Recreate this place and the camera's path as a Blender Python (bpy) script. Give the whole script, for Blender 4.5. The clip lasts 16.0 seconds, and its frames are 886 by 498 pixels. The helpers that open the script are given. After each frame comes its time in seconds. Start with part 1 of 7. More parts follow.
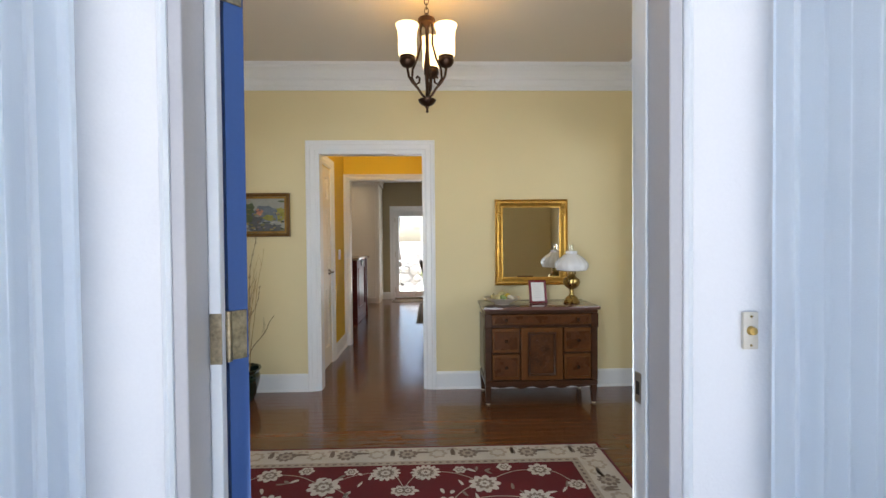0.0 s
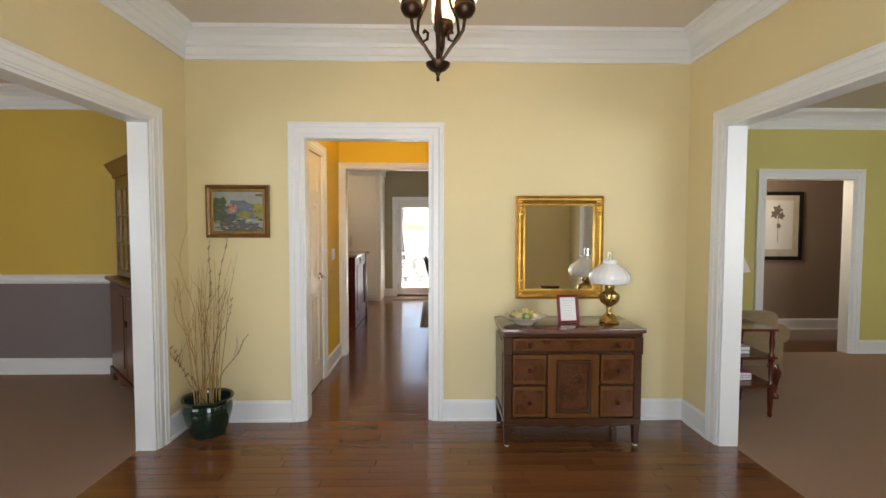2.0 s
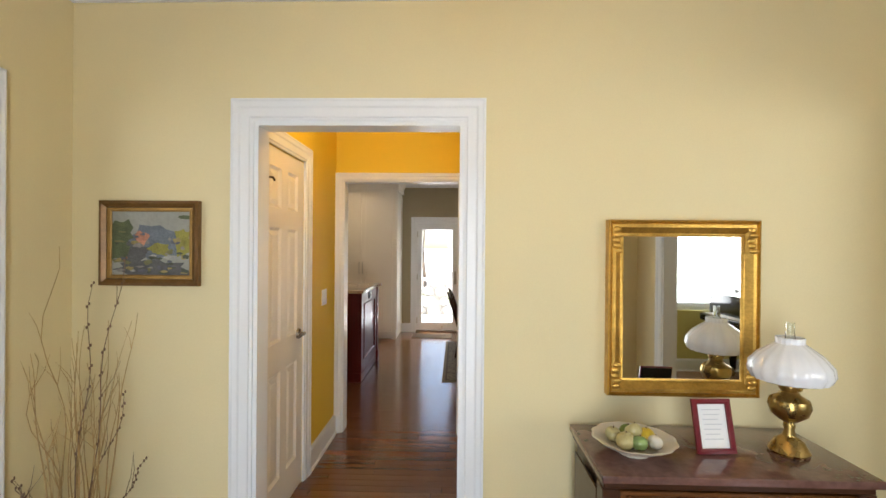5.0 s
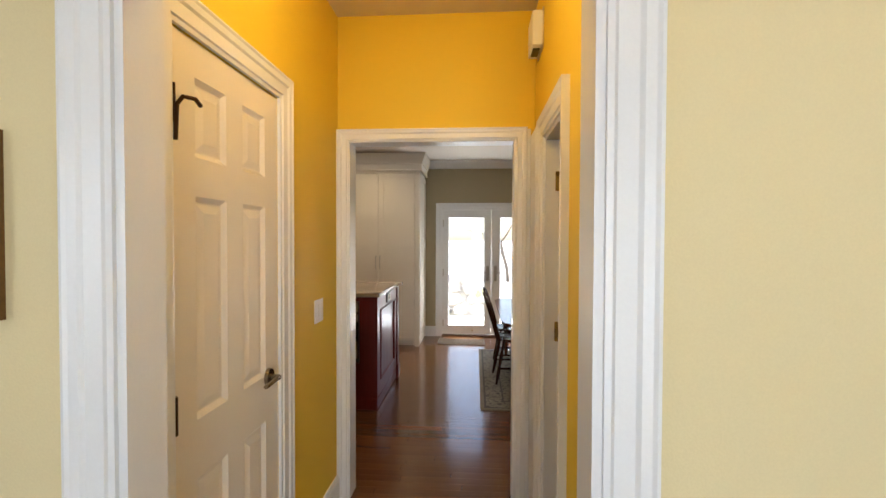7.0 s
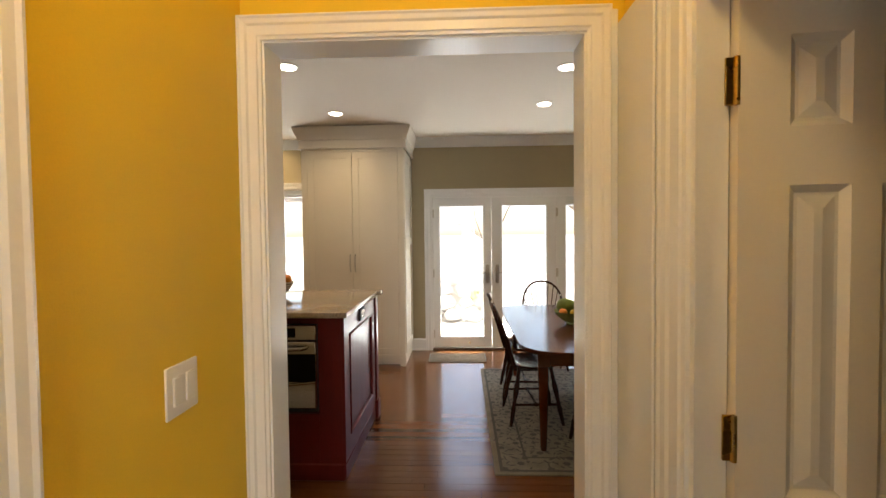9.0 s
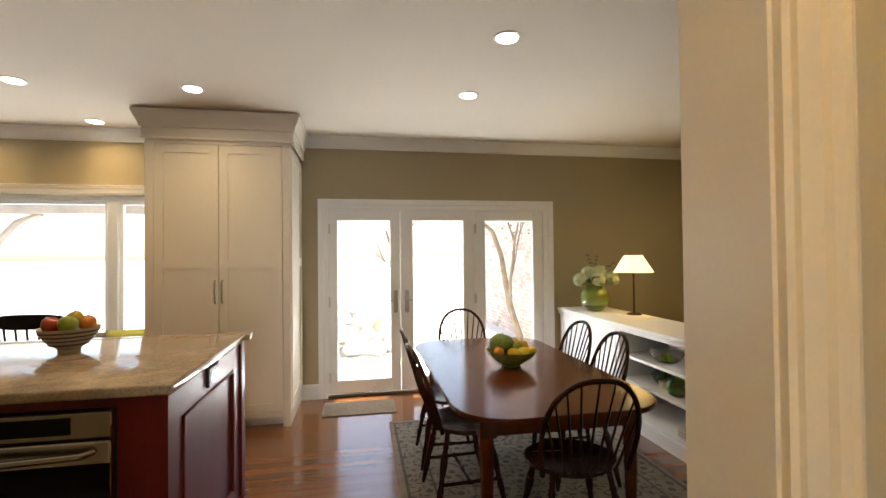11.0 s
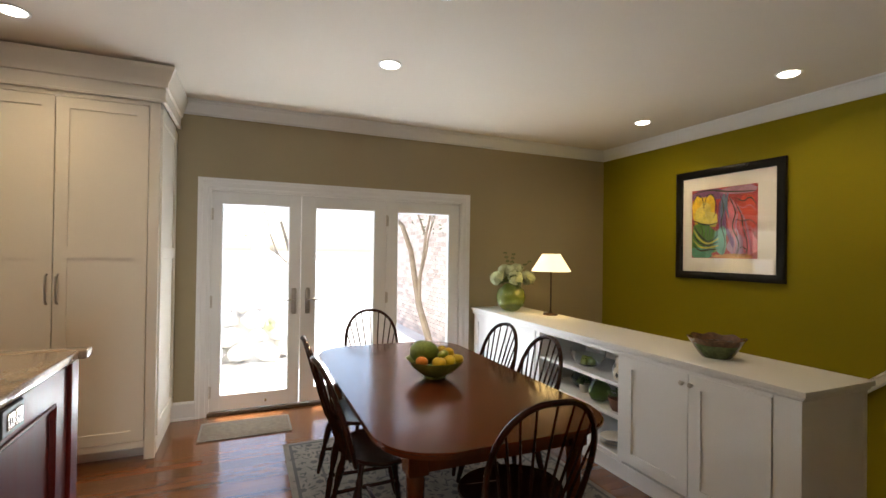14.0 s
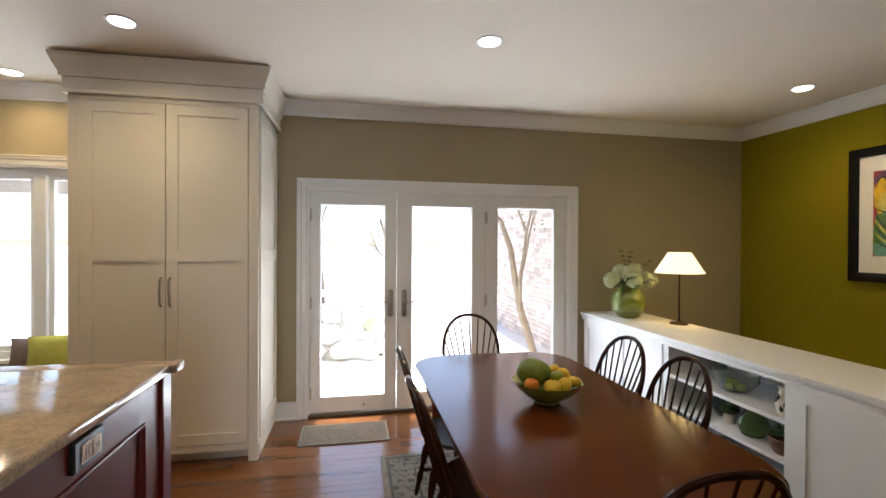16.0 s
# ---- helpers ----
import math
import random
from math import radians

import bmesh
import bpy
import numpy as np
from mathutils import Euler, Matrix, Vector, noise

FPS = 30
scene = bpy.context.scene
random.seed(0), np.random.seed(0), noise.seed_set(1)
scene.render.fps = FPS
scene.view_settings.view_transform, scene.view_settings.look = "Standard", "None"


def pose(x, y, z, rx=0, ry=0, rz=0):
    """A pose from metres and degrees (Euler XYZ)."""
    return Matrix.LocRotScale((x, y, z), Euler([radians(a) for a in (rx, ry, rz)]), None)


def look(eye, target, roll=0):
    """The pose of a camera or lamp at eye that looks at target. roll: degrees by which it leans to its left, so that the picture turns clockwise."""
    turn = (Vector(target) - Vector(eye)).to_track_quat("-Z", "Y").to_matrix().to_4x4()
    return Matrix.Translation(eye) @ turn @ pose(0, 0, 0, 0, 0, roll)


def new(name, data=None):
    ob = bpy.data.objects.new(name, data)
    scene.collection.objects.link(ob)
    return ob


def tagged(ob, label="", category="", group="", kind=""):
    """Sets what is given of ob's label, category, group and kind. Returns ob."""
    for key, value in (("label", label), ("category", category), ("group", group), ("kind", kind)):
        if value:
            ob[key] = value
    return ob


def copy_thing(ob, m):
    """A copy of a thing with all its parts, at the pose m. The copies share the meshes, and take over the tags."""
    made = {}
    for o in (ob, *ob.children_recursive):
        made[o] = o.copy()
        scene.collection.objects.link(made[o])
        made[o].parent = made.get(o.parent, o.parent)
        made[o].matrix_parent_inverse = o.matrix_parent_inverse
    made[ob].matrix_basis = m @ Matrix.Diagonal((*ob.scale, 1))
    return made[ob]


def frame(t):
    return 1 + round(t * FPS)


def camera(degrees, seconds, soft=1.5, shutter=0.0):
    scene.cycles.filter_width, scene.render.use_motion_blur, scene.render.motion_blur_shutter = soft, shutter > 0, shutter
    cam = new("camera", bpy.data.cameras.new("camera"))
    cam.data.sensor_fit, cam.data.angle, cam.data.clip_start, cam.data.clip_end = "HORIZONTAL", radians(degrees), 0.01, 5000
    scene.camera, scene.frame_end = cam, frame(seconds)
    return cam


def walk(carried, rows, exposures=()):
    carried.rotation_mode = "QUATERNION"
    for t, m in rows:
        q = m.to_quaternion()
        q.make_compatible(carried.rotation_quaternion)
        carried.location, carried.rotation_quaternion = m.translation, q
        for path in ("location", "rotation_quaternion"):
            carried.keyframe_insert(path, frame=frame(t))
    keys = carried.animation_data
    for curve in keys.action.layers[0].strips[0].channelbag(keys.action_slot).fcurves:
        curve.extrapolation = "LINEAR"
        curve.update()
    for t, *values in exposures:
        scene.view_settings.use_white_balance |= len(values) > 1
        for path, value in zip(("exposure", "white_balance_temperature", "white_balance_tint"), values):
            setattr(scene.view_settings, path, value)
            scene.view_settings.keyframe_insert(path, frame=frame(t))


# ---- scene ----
cam = camera(88.4, 16.0)
EXPO = 1.6
PATH = [
    (0, (-0.01, 0.052, 1.286), (0.047, 2.051, 1.248), -0.5),
    (0.5, (0.013, 0.185, 1.325), (0.057, 2.184, 1.273), -0.6),
    (1, (0.023, 0.304, 1.39), (0.068, 2.303, 1.325), -0.7),
    (1.5, (0.006, 0.473, 1.385), (0.045, 2.471, 1.307), -0.3),
    (2, (-0.033, 0.715, 1.397), (0.006, 2.713, 1.307), 0.1),
    (2.5, (-0.015, 0.892, 1.424), (0.017, 2.89, 1.342), 0.3),
    (3, (0.015, 1.108, 1.439), (0.044, 3.107, 1.381), 0.3),
    (3.5, (0.03, 1.362, 1.465), (0.046, 3.361, 1.43), 0.2),
    (4, (0.01, 1.557, 1.508), (0.002, 3.557, 1.503), 0.3),
    (6.5, (-0.245, 2.872, 1.499), (-0.371, 4.868, 1.474), 0.4),
    (7, (-0.282, 3.158, 1.49), (-0.425, 5.152, 1.448), 0.2),
    (7.5, (-0.323, 3.471, 1.486), (-0.469, 5.465, 1.426), -0.3),
    (8, (-0.363, 3.767, 1.476), (-0.513, 5.76, 1.405), -0.5),
    (10.5, (-0.472, 5.150, 1.467), (-0.252, 7.138, 1.466), -0.6),
    (11, (-0.476, 5.312, 1.448), (-0.114, 7.279, 1.478), -0.6),
    (11.5, (-0.48, 5.443, 1.451), (0.031, 7.376, 1.494), -0.5),
    (12, (-0.463, 5.545, 1.442), (0.169, 7.442, 1.488), -0.2),
    (12.5, (-0.456, 5.628, 1.435), (0.266, 7.492, 1.479), 0.1),
    (13, (-0.455, 5.686, 1.421), (0.314, 7.532, 1.458), 0.3),
    (13.5, (-0.461, 5.726, 1.423), (0.323, 7.566, 1.449), 0.6),
    (14, (-0.488, 5.775, 1.434), (0.296, 7.615, 1.449), 0.8),
    (14.5, (-0.51, 5.849, 1.446), (0.233, 7.706, 1.449), 1.0),
    (15, (-0.51, 5.92, 1.453), (0.148, 7.809, 1.447), 0.9),
    (15.5, (-0.467, 6.02, 1.462), (0.074, 7.946, 1.448), 0.6),
    (16, (-0.425, 6.121, 1.478), (-0.038, 8.084, 1.464), 0.3),
]
walk(cam, [(t, look(eye, target, roll)) for t, eye, target, roll in PATH],
     exposures=[(0.0, EXPO - 0.65, 6350, 10), (0.75, EXPO - 0.6, 6400, 10), (1.5, EXPO - 0.42, 6650, 10), (3.0, EXPO - 0.08, 6750, 10), (4.0, EXPO - 0.13, 6650, 10), (6.5, EXPO - 0.17, 6450, 10),
                (7.0, EXPO - 0.17, 6450, 10), (8.0, EXPO - 0.16, 7050, 10), (10.3, EXPO + 0.06, 7050, 10), (12.5, EXPO - 0.02, 6700, 10), (14.0, EXPO - 0.03, 6500, 10), (16.0, EXPO - 0.05, 6150, 10)])

# ---- world, sun and large lights ----
world = bpy.data.worlds.new("sky")
scene.world = world
world.use_nodes = True
wn = world.node_tree
sky = wn.nodes.new("ShaderNodeTexSky")
sky.sky_type = "NISHITA"
sky.sun_disc = False
SUN_EL, SUN_AZ = 66.0, 12.0
sky.sun_elevation = radians(SUN_EL)
sky.sun_rotation = radians(SUN_AZ)
sky.air_density, sky.dust_density = 1.0, 1.5
wn.links.new(sky.outputs[0], wn.nodes["Background"].inputs[0])
wn.nodes["Background"].inputs[1].default_value = 0.15


def lamp(name, kind, place, target, energy, color, size=0.1, size_y=None, spot=None, spread=None):
    data = bpy.data.lights.new(name, kind)
    data.energy, data.color = energy, color
    if kind == "AREA":
        data.size = size
        if size_y:
            data.shape, data.size_y = "RECTANGLE", size_y
        if spread:
            data.spread = radians(spread)
    elif kind == "SUN":
        data.angle = radians(size)
    else:
        data.shadow_soft_size = size
        if spot:
            data.spot_size, data.spot_blend = radians(spot), 1.0
    ob = new(name, data)
    ob.matrix_world = look(place, target)
    return ob


sun_way = Vector((math.sin(radians(SUN_AZ)) * math.cos(radians(SUN_EL)), math.cos(radians(SUN_AZ)) * math.cos(radians(SUN_EL)), math.sin(radians(SUN_EL))))
lamp("sun", "SUN", sun_way * 50, (0, 0, 0), 5.0, (1.0, 0.95, 0.88), 0.5)
DAY = (0.88, 0.95, 1.0)
# daylight that enters by the openings
lamp("daylight_entry", "AREA", (0.02, 1.11, 1.15), (0.02, 4.0, 1.1), 13.5, DAY, 0.85, 1.9)
lamp("daylight_living", "AREA", (3.9, 0.2, 1.5), (3.6, 4.0, 1.0), 31, DAY, 2.6, 1.5)
# added lamp to brighten the dining room; its window is only assumed
lamp("daylight_dining", "AREA", (-4.2, 0.2, 1.5), (-3.6, 4.0, 1.0), 18, DAY, 2.6, 1.5)
lamp("daylight_french_door", "AREA", (0.38, 10.72, 2.36), (0.38, 9.2, 0.9), 17, DAY, 2.4, 0.45)
# added lamp, hidden low outside, in place of bounce off the patio
lamp("daylight_patio_bounce", "AREA", (0.38, 10.62, 0.05), (0.38, 9.0, 1.75), 25, DAY, 2.4, 0.45)
lamp("daylight_kitchen_window", "AREA", (-3.7, 10.72, 2.36), (-3.7, 9.2, 1.1), 22, DAY, 2.6, 0.45)
# likewise added below the window to lift the kitchen ceiling
lamp("daylight_window_bounce", "AREA", (-3.7, 10.62, 0.45), (-3.7, 9.0, 2.1), 20, DAY, 2.6, 0.45)

# added fill lamp by the west end wall; no window or fixture there
lamp("daylight_back_passage", "AREA", (3.64, 6.5, 1.7), (6.2, 6.9, 1.3), 10.0, (1.0, 0.84, 0.62), 0.5, 1.2)

# ---- materials ----


def rgb(h):
    c = [int(h[i:i + 2], 16) / 255 for i in (0, 2, 4)]
    return tuple(v / 12.92 if v <= 0.04045 else ((v + 0.055) / 1.055) ** 2.4 for v in c)


def nodes_of(name):
    m = bpy.data.materials.new(name)
    m.use_nodes = True
    n = m.node_tree
    return m, n, n.nodes["Principled BSDF"], n.nodes.new, n.links.new


def mat(name, color, rough=0.5, metal=0.0, vary=0.08, scale=3.0, fine=60.0, bump=0.05, coat=0.0, stretch=(1, 1, 1), rand=0.0, emit=0.0, emit_color=None, trans=0.0, sheen=0.0, fine_mix=0.4, spec=0.5):
    """Base colour varied at two scales, with fine relief."""
    m, n, p, N, L = nodes_of(name)
    p.inputs["Roughness"].default_value = rough
    p.inputs["Metallic"].default_value = metal
    p.inputs["Coat Weight"].default_value = coat
    p.inputs["Coat Roughness"].default_value = 0.12
    p.inputs["Transmission Weight"].default_value = trans
    p.inputs["Sheen Weight"].default_value = sheen
    p.inputs["Specular IOR Level"].default_value = spec
    if emit:
        p.inputs["Emission Color"].default_value = (*(emit_color or color), 1)
        p.inputs["Emission Strength"].default_value = emit
    tc = N("ShaderNodeTexCoord")
    mp = N("ShaderNodeMapping")
    mp.inputs["Scale"].default_value = stretch
    L(tc.outputs["Object"], mp.inputs[0])
    big, small = N("ShaderNodeTexNoise"), N("ShaderNodeTexNoise")
    big.inputs["Scale"].default_value, small.inputs["Scale"].default_value = scale, fine
    big.inputs["Detail"].default_value = 4
    small.inputs["Detail"].default_value = 3
    for b in (big, small):
        L(mp.outputs[0], b.inputs["Vector"])
    mx = N("ShaderNodeMix")
    mx.inputs[0].default_value = fine_mix
    L(big.outputs[0], mx.inputs[2])
    L(small.outputs[0], mx.inputs[3])
    val = mx.outputs[0]
    if rand:
        oi, geo = N("ShaderNodeObjectInfo"), N("ShaderNodeNewGeometry")
        ad = N("ShaderNodeMath")
        L(oi.outputs["Random"], ad.inputs[0])
        L(geo.outputs["Random Per Island"], ad.inputs[1])
        fr = N("ShaderNodeMath")
        fr.operation = "FRACT"
        L(ad.outputs[0], fr.inputs[0])
        m2 = N("ShaderNodeMix")
        m2.inputs[0].default_value = rand
        L(val, m2.inputs[2])
        L(fr.outputs[0], m2.inputs[3])
        val = m2.outputs[0]
    ramp = N("ShaderNodeValToRGB")
    lo, hi = [max(0, c * (1 - vary)) for c in color], [min(1, c * (1 + vary)) for c in color]
    ramp.color_ramp.elements[0].position, ramp.color_ramp.elements[1].position = 0.28, 0.72
    ramp.color_ramp.elements[0].color, ramp.color_ramp.elements[1].color = (*lo, 1), (*hi, 1)
    L(val, ramp.inputs[0])
    L(ramp.outputs[0], p.inputs["Base Color"])
    if bump:
        bp = N("ShaderNodeBump")
        bp.inputs["Strength"].default_value = bump
        bp.inputs["Distance"].default_value = 0.01
        L(small.outputs[0], bp.inputs["Height"])
        L(bp.outputs[0], p.inputs["Normal"])
        rr = N("ShaderNodeMapRange")
        rr.inputs[3].default_value, rr.inputs[4].default_value = max(0.02, rough - 0.06), min(1, rough + 0.06)
        L(big.outputs[0], rr.inputs[0])
        L(rr.outputs[0], p.inputs["Roughness"])
    return m


def glass(name, color=(1, 1, 1), rough=0.0):
    m, n, p, N, L = nodes_of(name)
    p.inputs["Base Color"].default_value = (*color, 1)
    p.inputs["Roughness"].default_value = rough
    p.inputs["Transmission Weight"].default_value = 1.0
    p.inputs["IOR"].default_value = 1.45
    return m


YELLOW = mat("yellow_wall_paint", (0.74, 0.632, 0.372), 0.6, spec=0.3, vary=0.05, scale=1.2, fine=220, bump=0.06)
HALLYEL = mat("deep_yellow_wall_paint", (0.76, 0.535, 0.05), 0.6, spec=0.3, vary=0.05, scale=1.2, fine=220, bump=0.06)
DINEYEL = mat("mustard_wall_paint", (0.60, 0.41, 0.07), 0.55, vary=0.05, scale=1.2, fine=220, bump=0.06)
REARTAUPE = mat("brown_taupe_paint", (0.29, 0.215, 0.165), 0.6, vary=0.05, scale=1.2, fine=220, bump=0.06, spec=0.3)
GREYTRIM = mat("grey_frame_tone", (0.50, 0.48, 0.485), 0.4, vary=0.05, scale=3, fine=120, bump=0.03)
LIVYEL = mat("pale_green_yellow_paint", (0.60, 0.53, 0.19), 0.55, vary=0.05, scale=1.2, fine=220, bump=0.06)
TAUPE = mat("taupe_wall_paint", (0.37, 0.31, 0.19), 0.6, vary=0.05, scale=1.2, fine=220, bump=0.06)
MAUVE = mat("grey_mauve_paint", (0.20, 0.165, 0.17), 0.6, vary=0.05, scale=1.2, fine=220, bump=0.06)
GREEN = mat("olive_green_paint", (0.255, 0.212, 0.0035), 0.6, spec=0.15, vary=0.06, scale=1.2, fine=220, bump=0.06)
WHITE = mat("white_trim_paint", (0.79, 0.80, 0.81), 0.32, vary=0.03, scale=2, fine=120, bump=0.03)
CABWHITE = mat("cream_cabinet_paint", (0.78, 0.73, 0.64), 0.35, vary=0.03, scale=2, fine=120, bump=0.03)
CEIL = mat("ceiling_paint", (0.70, 0.635, 0.545), 0.8, vary=0.03, scale=1.0, fine=160, bump=0.05)
EXTW = mat("white_render", (0.78, 0.76, 0.755), 0.7, vary=0.03, scale=2, fine=150, bump=0.08)
BLUE = mat("blue_door_paint", (0.035, 0.09, 0.27), 0.4, vary=0.08, scale=4, fine=90, bump=0.04)
CARPET = mat("beige_carpet", (0.26, 0.130, 0.058), 0.95, vary=0.16, scale=5, fine=400, bump=0.5, sheen=0.2, fine_mix=0.6)
CONC = mat("pale_patio_concrete", (0.66, 0.64, 0.61), 0.85, vary=0.12, scale=1.5, fine=50, bump=0.1)
BRASS = mat("aged_brass", (0.42, 0.29, 0.10), 0.28, 1.0, vary=0.2, scale=25, fine=160, bump=0.03)
NICKEL = mat("brushed_nickel", (0.55, 0.52, 0.48), 0.3, 1.0, vary=0.08, scale=20, fine=200, bump=0.02)
PORCH = mat("porch_slab", (0.68, 0.68, 0.68), 0.8, vary=0.1, scale=2, fine=60, bump=0.1)
OAK = mat("stained_oak_boards", (0.148, 0.055, 0.018), 0.24, spec=0.2, vary=0.30, scale=2.2, fine=26, bump=0.02, coat=0.75, stretch=(0.35, 6, 6), rand=0.22)
STONE = mat("garden_stone", (0.76, 0.74, 0.71), 0.85, vary=0.2, scale=5, fine=50, bump=0.2)
PANE = glass("window_glass")

# ---- mesh helpers ----


def box(bm, x0, x1, y0, y1, z0, z1, bev=0.0, seg=1):
    m = Matrix.LocRotScale(((x0 + x1) / 2, (y0 + y1) / 2, (z0 + z1) / 2), None, (abs(x1 - x0), abs(y1 - y0), abs(z1 - z0)))
    vs = bmesh.ops.create_cube(bm, size=1.0, matrix=m)["verts"]
    if bev:
        es = list({e for v in vs for e in v.link_edges})
        bmesh.ops.bevel(bm, geom=es, offset=bev, segments=seg, affect="EDGES", profile=0.6)
    return vs


def boxes(*rows, bev=0.0, seg=1):
    bm = bmesh.new()
    for r in rows:
        box(bm, *r, bev, seg)
    return bm


def rod(bm, a, b, r0, r1=None, n=10):
    a, b = Vector(a), Vector(b)
    d = b - a
    m = Matrix.Translation((a + b) / 2) @ d.to_track_quat("Z", "Y").to_matrix().to_4x4()
    return bmesh.ops.create_cone(bm, cap_ends=True, segments=n, radius1=r0, radius2=r0 if r1 is None else r1, depth=d.length, matrix=m)["verts"]


def lathe(bm, profile, centre=(0, 0, 0), n=24, flute=0.0, lobes=0, m=None):
    """Turned shape from rows of (radius, height)."""
    rings = []
    for r, z in profile:
        ring = []
        for i in range(n):
            a = 2 * math.pi * i / n
            rr = r * (1 + flute * math.cos(lobes * a))
            v = Vector((centre[0] + rr * math.cos(a), centre[1] + rr * math.sin(a), centre[2] + z))
            ring.append(bm.verts.new(m @ v if m else v))
        rings.append(ring)
    for p, q in zip(rings, rings[1:]):
        for i in range(n):
            bm.faces.new((p[i], p[(i + 1) % n], q[(i + 1) % n], q[i]))
    for ring, z in ((rings[0], -1), (rings[-1], 1)):
        if (ring[0].co - ring[n // 2].co).length > 1e-4:
            bm.faces.new(ring[::-1] if z < 0 else ring)
    return bm


def tube(bm, pts, r, n=8, taper=None):
    """A round bar along points."""
    pts = [Vector(p) for p in pts]
    rings, up = [], None
    for i, p in enumerate(pts):
        d = (pts[min(i + 1, len(pts) - 1)] - pts[max(i - 1, 0)]).normalized()
        if up is None:
            up = d.orthogonal().normalized()
        up = (up - d * up.dot(d)).normalized()
        side = d.cross(up)
        rr = r if taper is None else r + (taper - r) * i / (len(pts) - 1)
        rings.append([bm.verts.new(p + rr * (math.cos(2 * math.pi * k / n) * up + math.sin(2 * math.pi * k / n) * side)) for k in range(n)])
    for p, q in zip(rings, rings[1:]):
        for k in range(n):
            bm.faces.new((p[k], p[(k + 1) % n], q[(k + 1) % n], q[k]))
    bm.faces.new(rings[0][::-1])
    bm.faces.new(rings[-1])
    return bm


def sweep(bm, path, profile, place, closed=False):
    """A moulding: profile rows (out, proud) along a 2D path with mitred corners; place(u, v, w) gives the world point."""
    pts = [Vector(p) for p in path]
    n = len(pts)
    rings = []
    for i, p in enumerate(pts):
        dirs = []
        if closed or i > 0:
            dirs.append((p - pts[i - 1]).normalized())
        if closed or i < n - 1:
            dirs.append((pts[(i + 1) % n] - p).normalized())
        nor = [Vector((-d.y, d.x)) for d in dirs]
        m = sum(nor, Vector((0, 0)))
        m = m / m.dot(nor[0])
        rings.append([bm.verts.new(place(p.x + m.x * o, p.y + m.y * o, w)) for o, w in profile])
    k = len(profile)
    for i in range(n if closed else n - 1):
        a, b = rings[i], rings[(i + 1) % n]
        for j in range(k):
            bm.faces.new((a[j], a[(j + 1) % k], b[(j + 1) % k], b[j]))
    if not closed:
        bm.faces.new(rings[0][::-1])
        bm.faces.new(rings[-1])
    bmesh.ops.recalc_face_normals(bm, faces=bm.faces[:])
    return bm


def finish(bm, name, material, smooth=False):
    me = bpy.data.meshes.new(name)
    bmesh.ops.recalc_face_normals(bm, faces=bm.faces[:])
    bm.to_mesh(me)
    bm.free()
    if material:
        me.materials.append(material)
    if smooth:
        for f in me.polygons:
            f.use_smooth = True
        me.set_sharp_from_angle(angle=radians(38))
    return me


def setting(name, bm, material, label="", category="", smooth=False):
    ob = new(name, finish(bm, name, material, smooth))
    return tagged(ob, label, category or name.split("_")[0], kind="structure")


def thing(name, label, category, m=None, group=""):
    ob = new(name)
    ob.empty_display_size = 0.1
    if m:
        ob.matrix_world = m
    return tagged(ob, label, category, group)


def part(name, bm, material, parent, label="", smooth=True, m=None):
    ob = new(name, finish(bm, name, material, smooth))
    ob.parent = parent
    if m:
        ob.matrix_basis = m
    if label:
        ob["label"] = label
    return ob


def wall_cut(u0, u1, z0, z1, holes):
    """Rectangles that fill a wall round its rectangular openings (u0, u1, z0, z1)."""
    us = sorted({u0, u1, *[h[0] for h in holes], *[h[1] for h in holes]})
    out = []
    for a, b in zip(us, us[1:]):
        zz = [z0]
        for h in sorted((h for h in holes if h[0] <= a and h[1] >= b), key=lambda h: h[2]):
            zz += [h[2], h[3]]
        zz.append(z1)
        out += [(a, b, c, d) for c, d in zip(zz[::2], zz[1::2]) if d - c > 1e-6]
    return out


def wall_x(name, y0, y1, x0, x1, z0, z1, material, holes=(), label=""):
    """A wall that runs along x."""
    bm = bmesh.new()
    for a, b, c, d in wall_cut(x0, x1, z0, z1, holes):
        box(bm, a, b, y0, y1, c, d)
    bmesh.ops.remove_doubles(bm, verts=bm.verts[:], dist=1e-5)
    return setting(name, bm, material, label, "wall")


def wall_y(name, x0, x1, y0, y1, z0, z1, material, holes=(), label=""):
    """A wall that runs along y."""
    bm = bmesh.new()
    for a, b, c, d in wall_cut(y0, y1, z0, z1, holes):
        box(bm, x0, x1, a, b, c, d)
    bmesh.ops.remove_doubles(bm, verts=bm.verts[:], dist=1e-5)
    return setting(name, bm, material, label, "wall")


CASING = [(0, 0), (0, 0.012), (0.012, 0.014), (0.016, 0.019), (0.052, 0.02), (0.06, 0.026), (0.078, 0.028), (0.085, 0.032), (0.092, 0.03), (0.092, 0)]


def casing(name, wall, at, face, u0, u1, top, bottom=0.0, label="white painted door casing", material=None, wide=1.0):
    """Moulded casing round an opening: wall "x" or "y" it runs along, at the plane, face +1 or -1 the side it stands out to."""
    bm = bmesh.new()
    path = [(u0, bottom), (u0, top), (u1, top), (u1, bottom)]
    put = (lambda u, v, w: (u, at + face * w, v)) if wall == "x" else (lambda u, v, w: (at + face * w, u, v))
    sweep(bm, path, [(o * wide, w) for o, w in CASING], put)
    return setting(name, bm, material or WHITE, label, "trim")


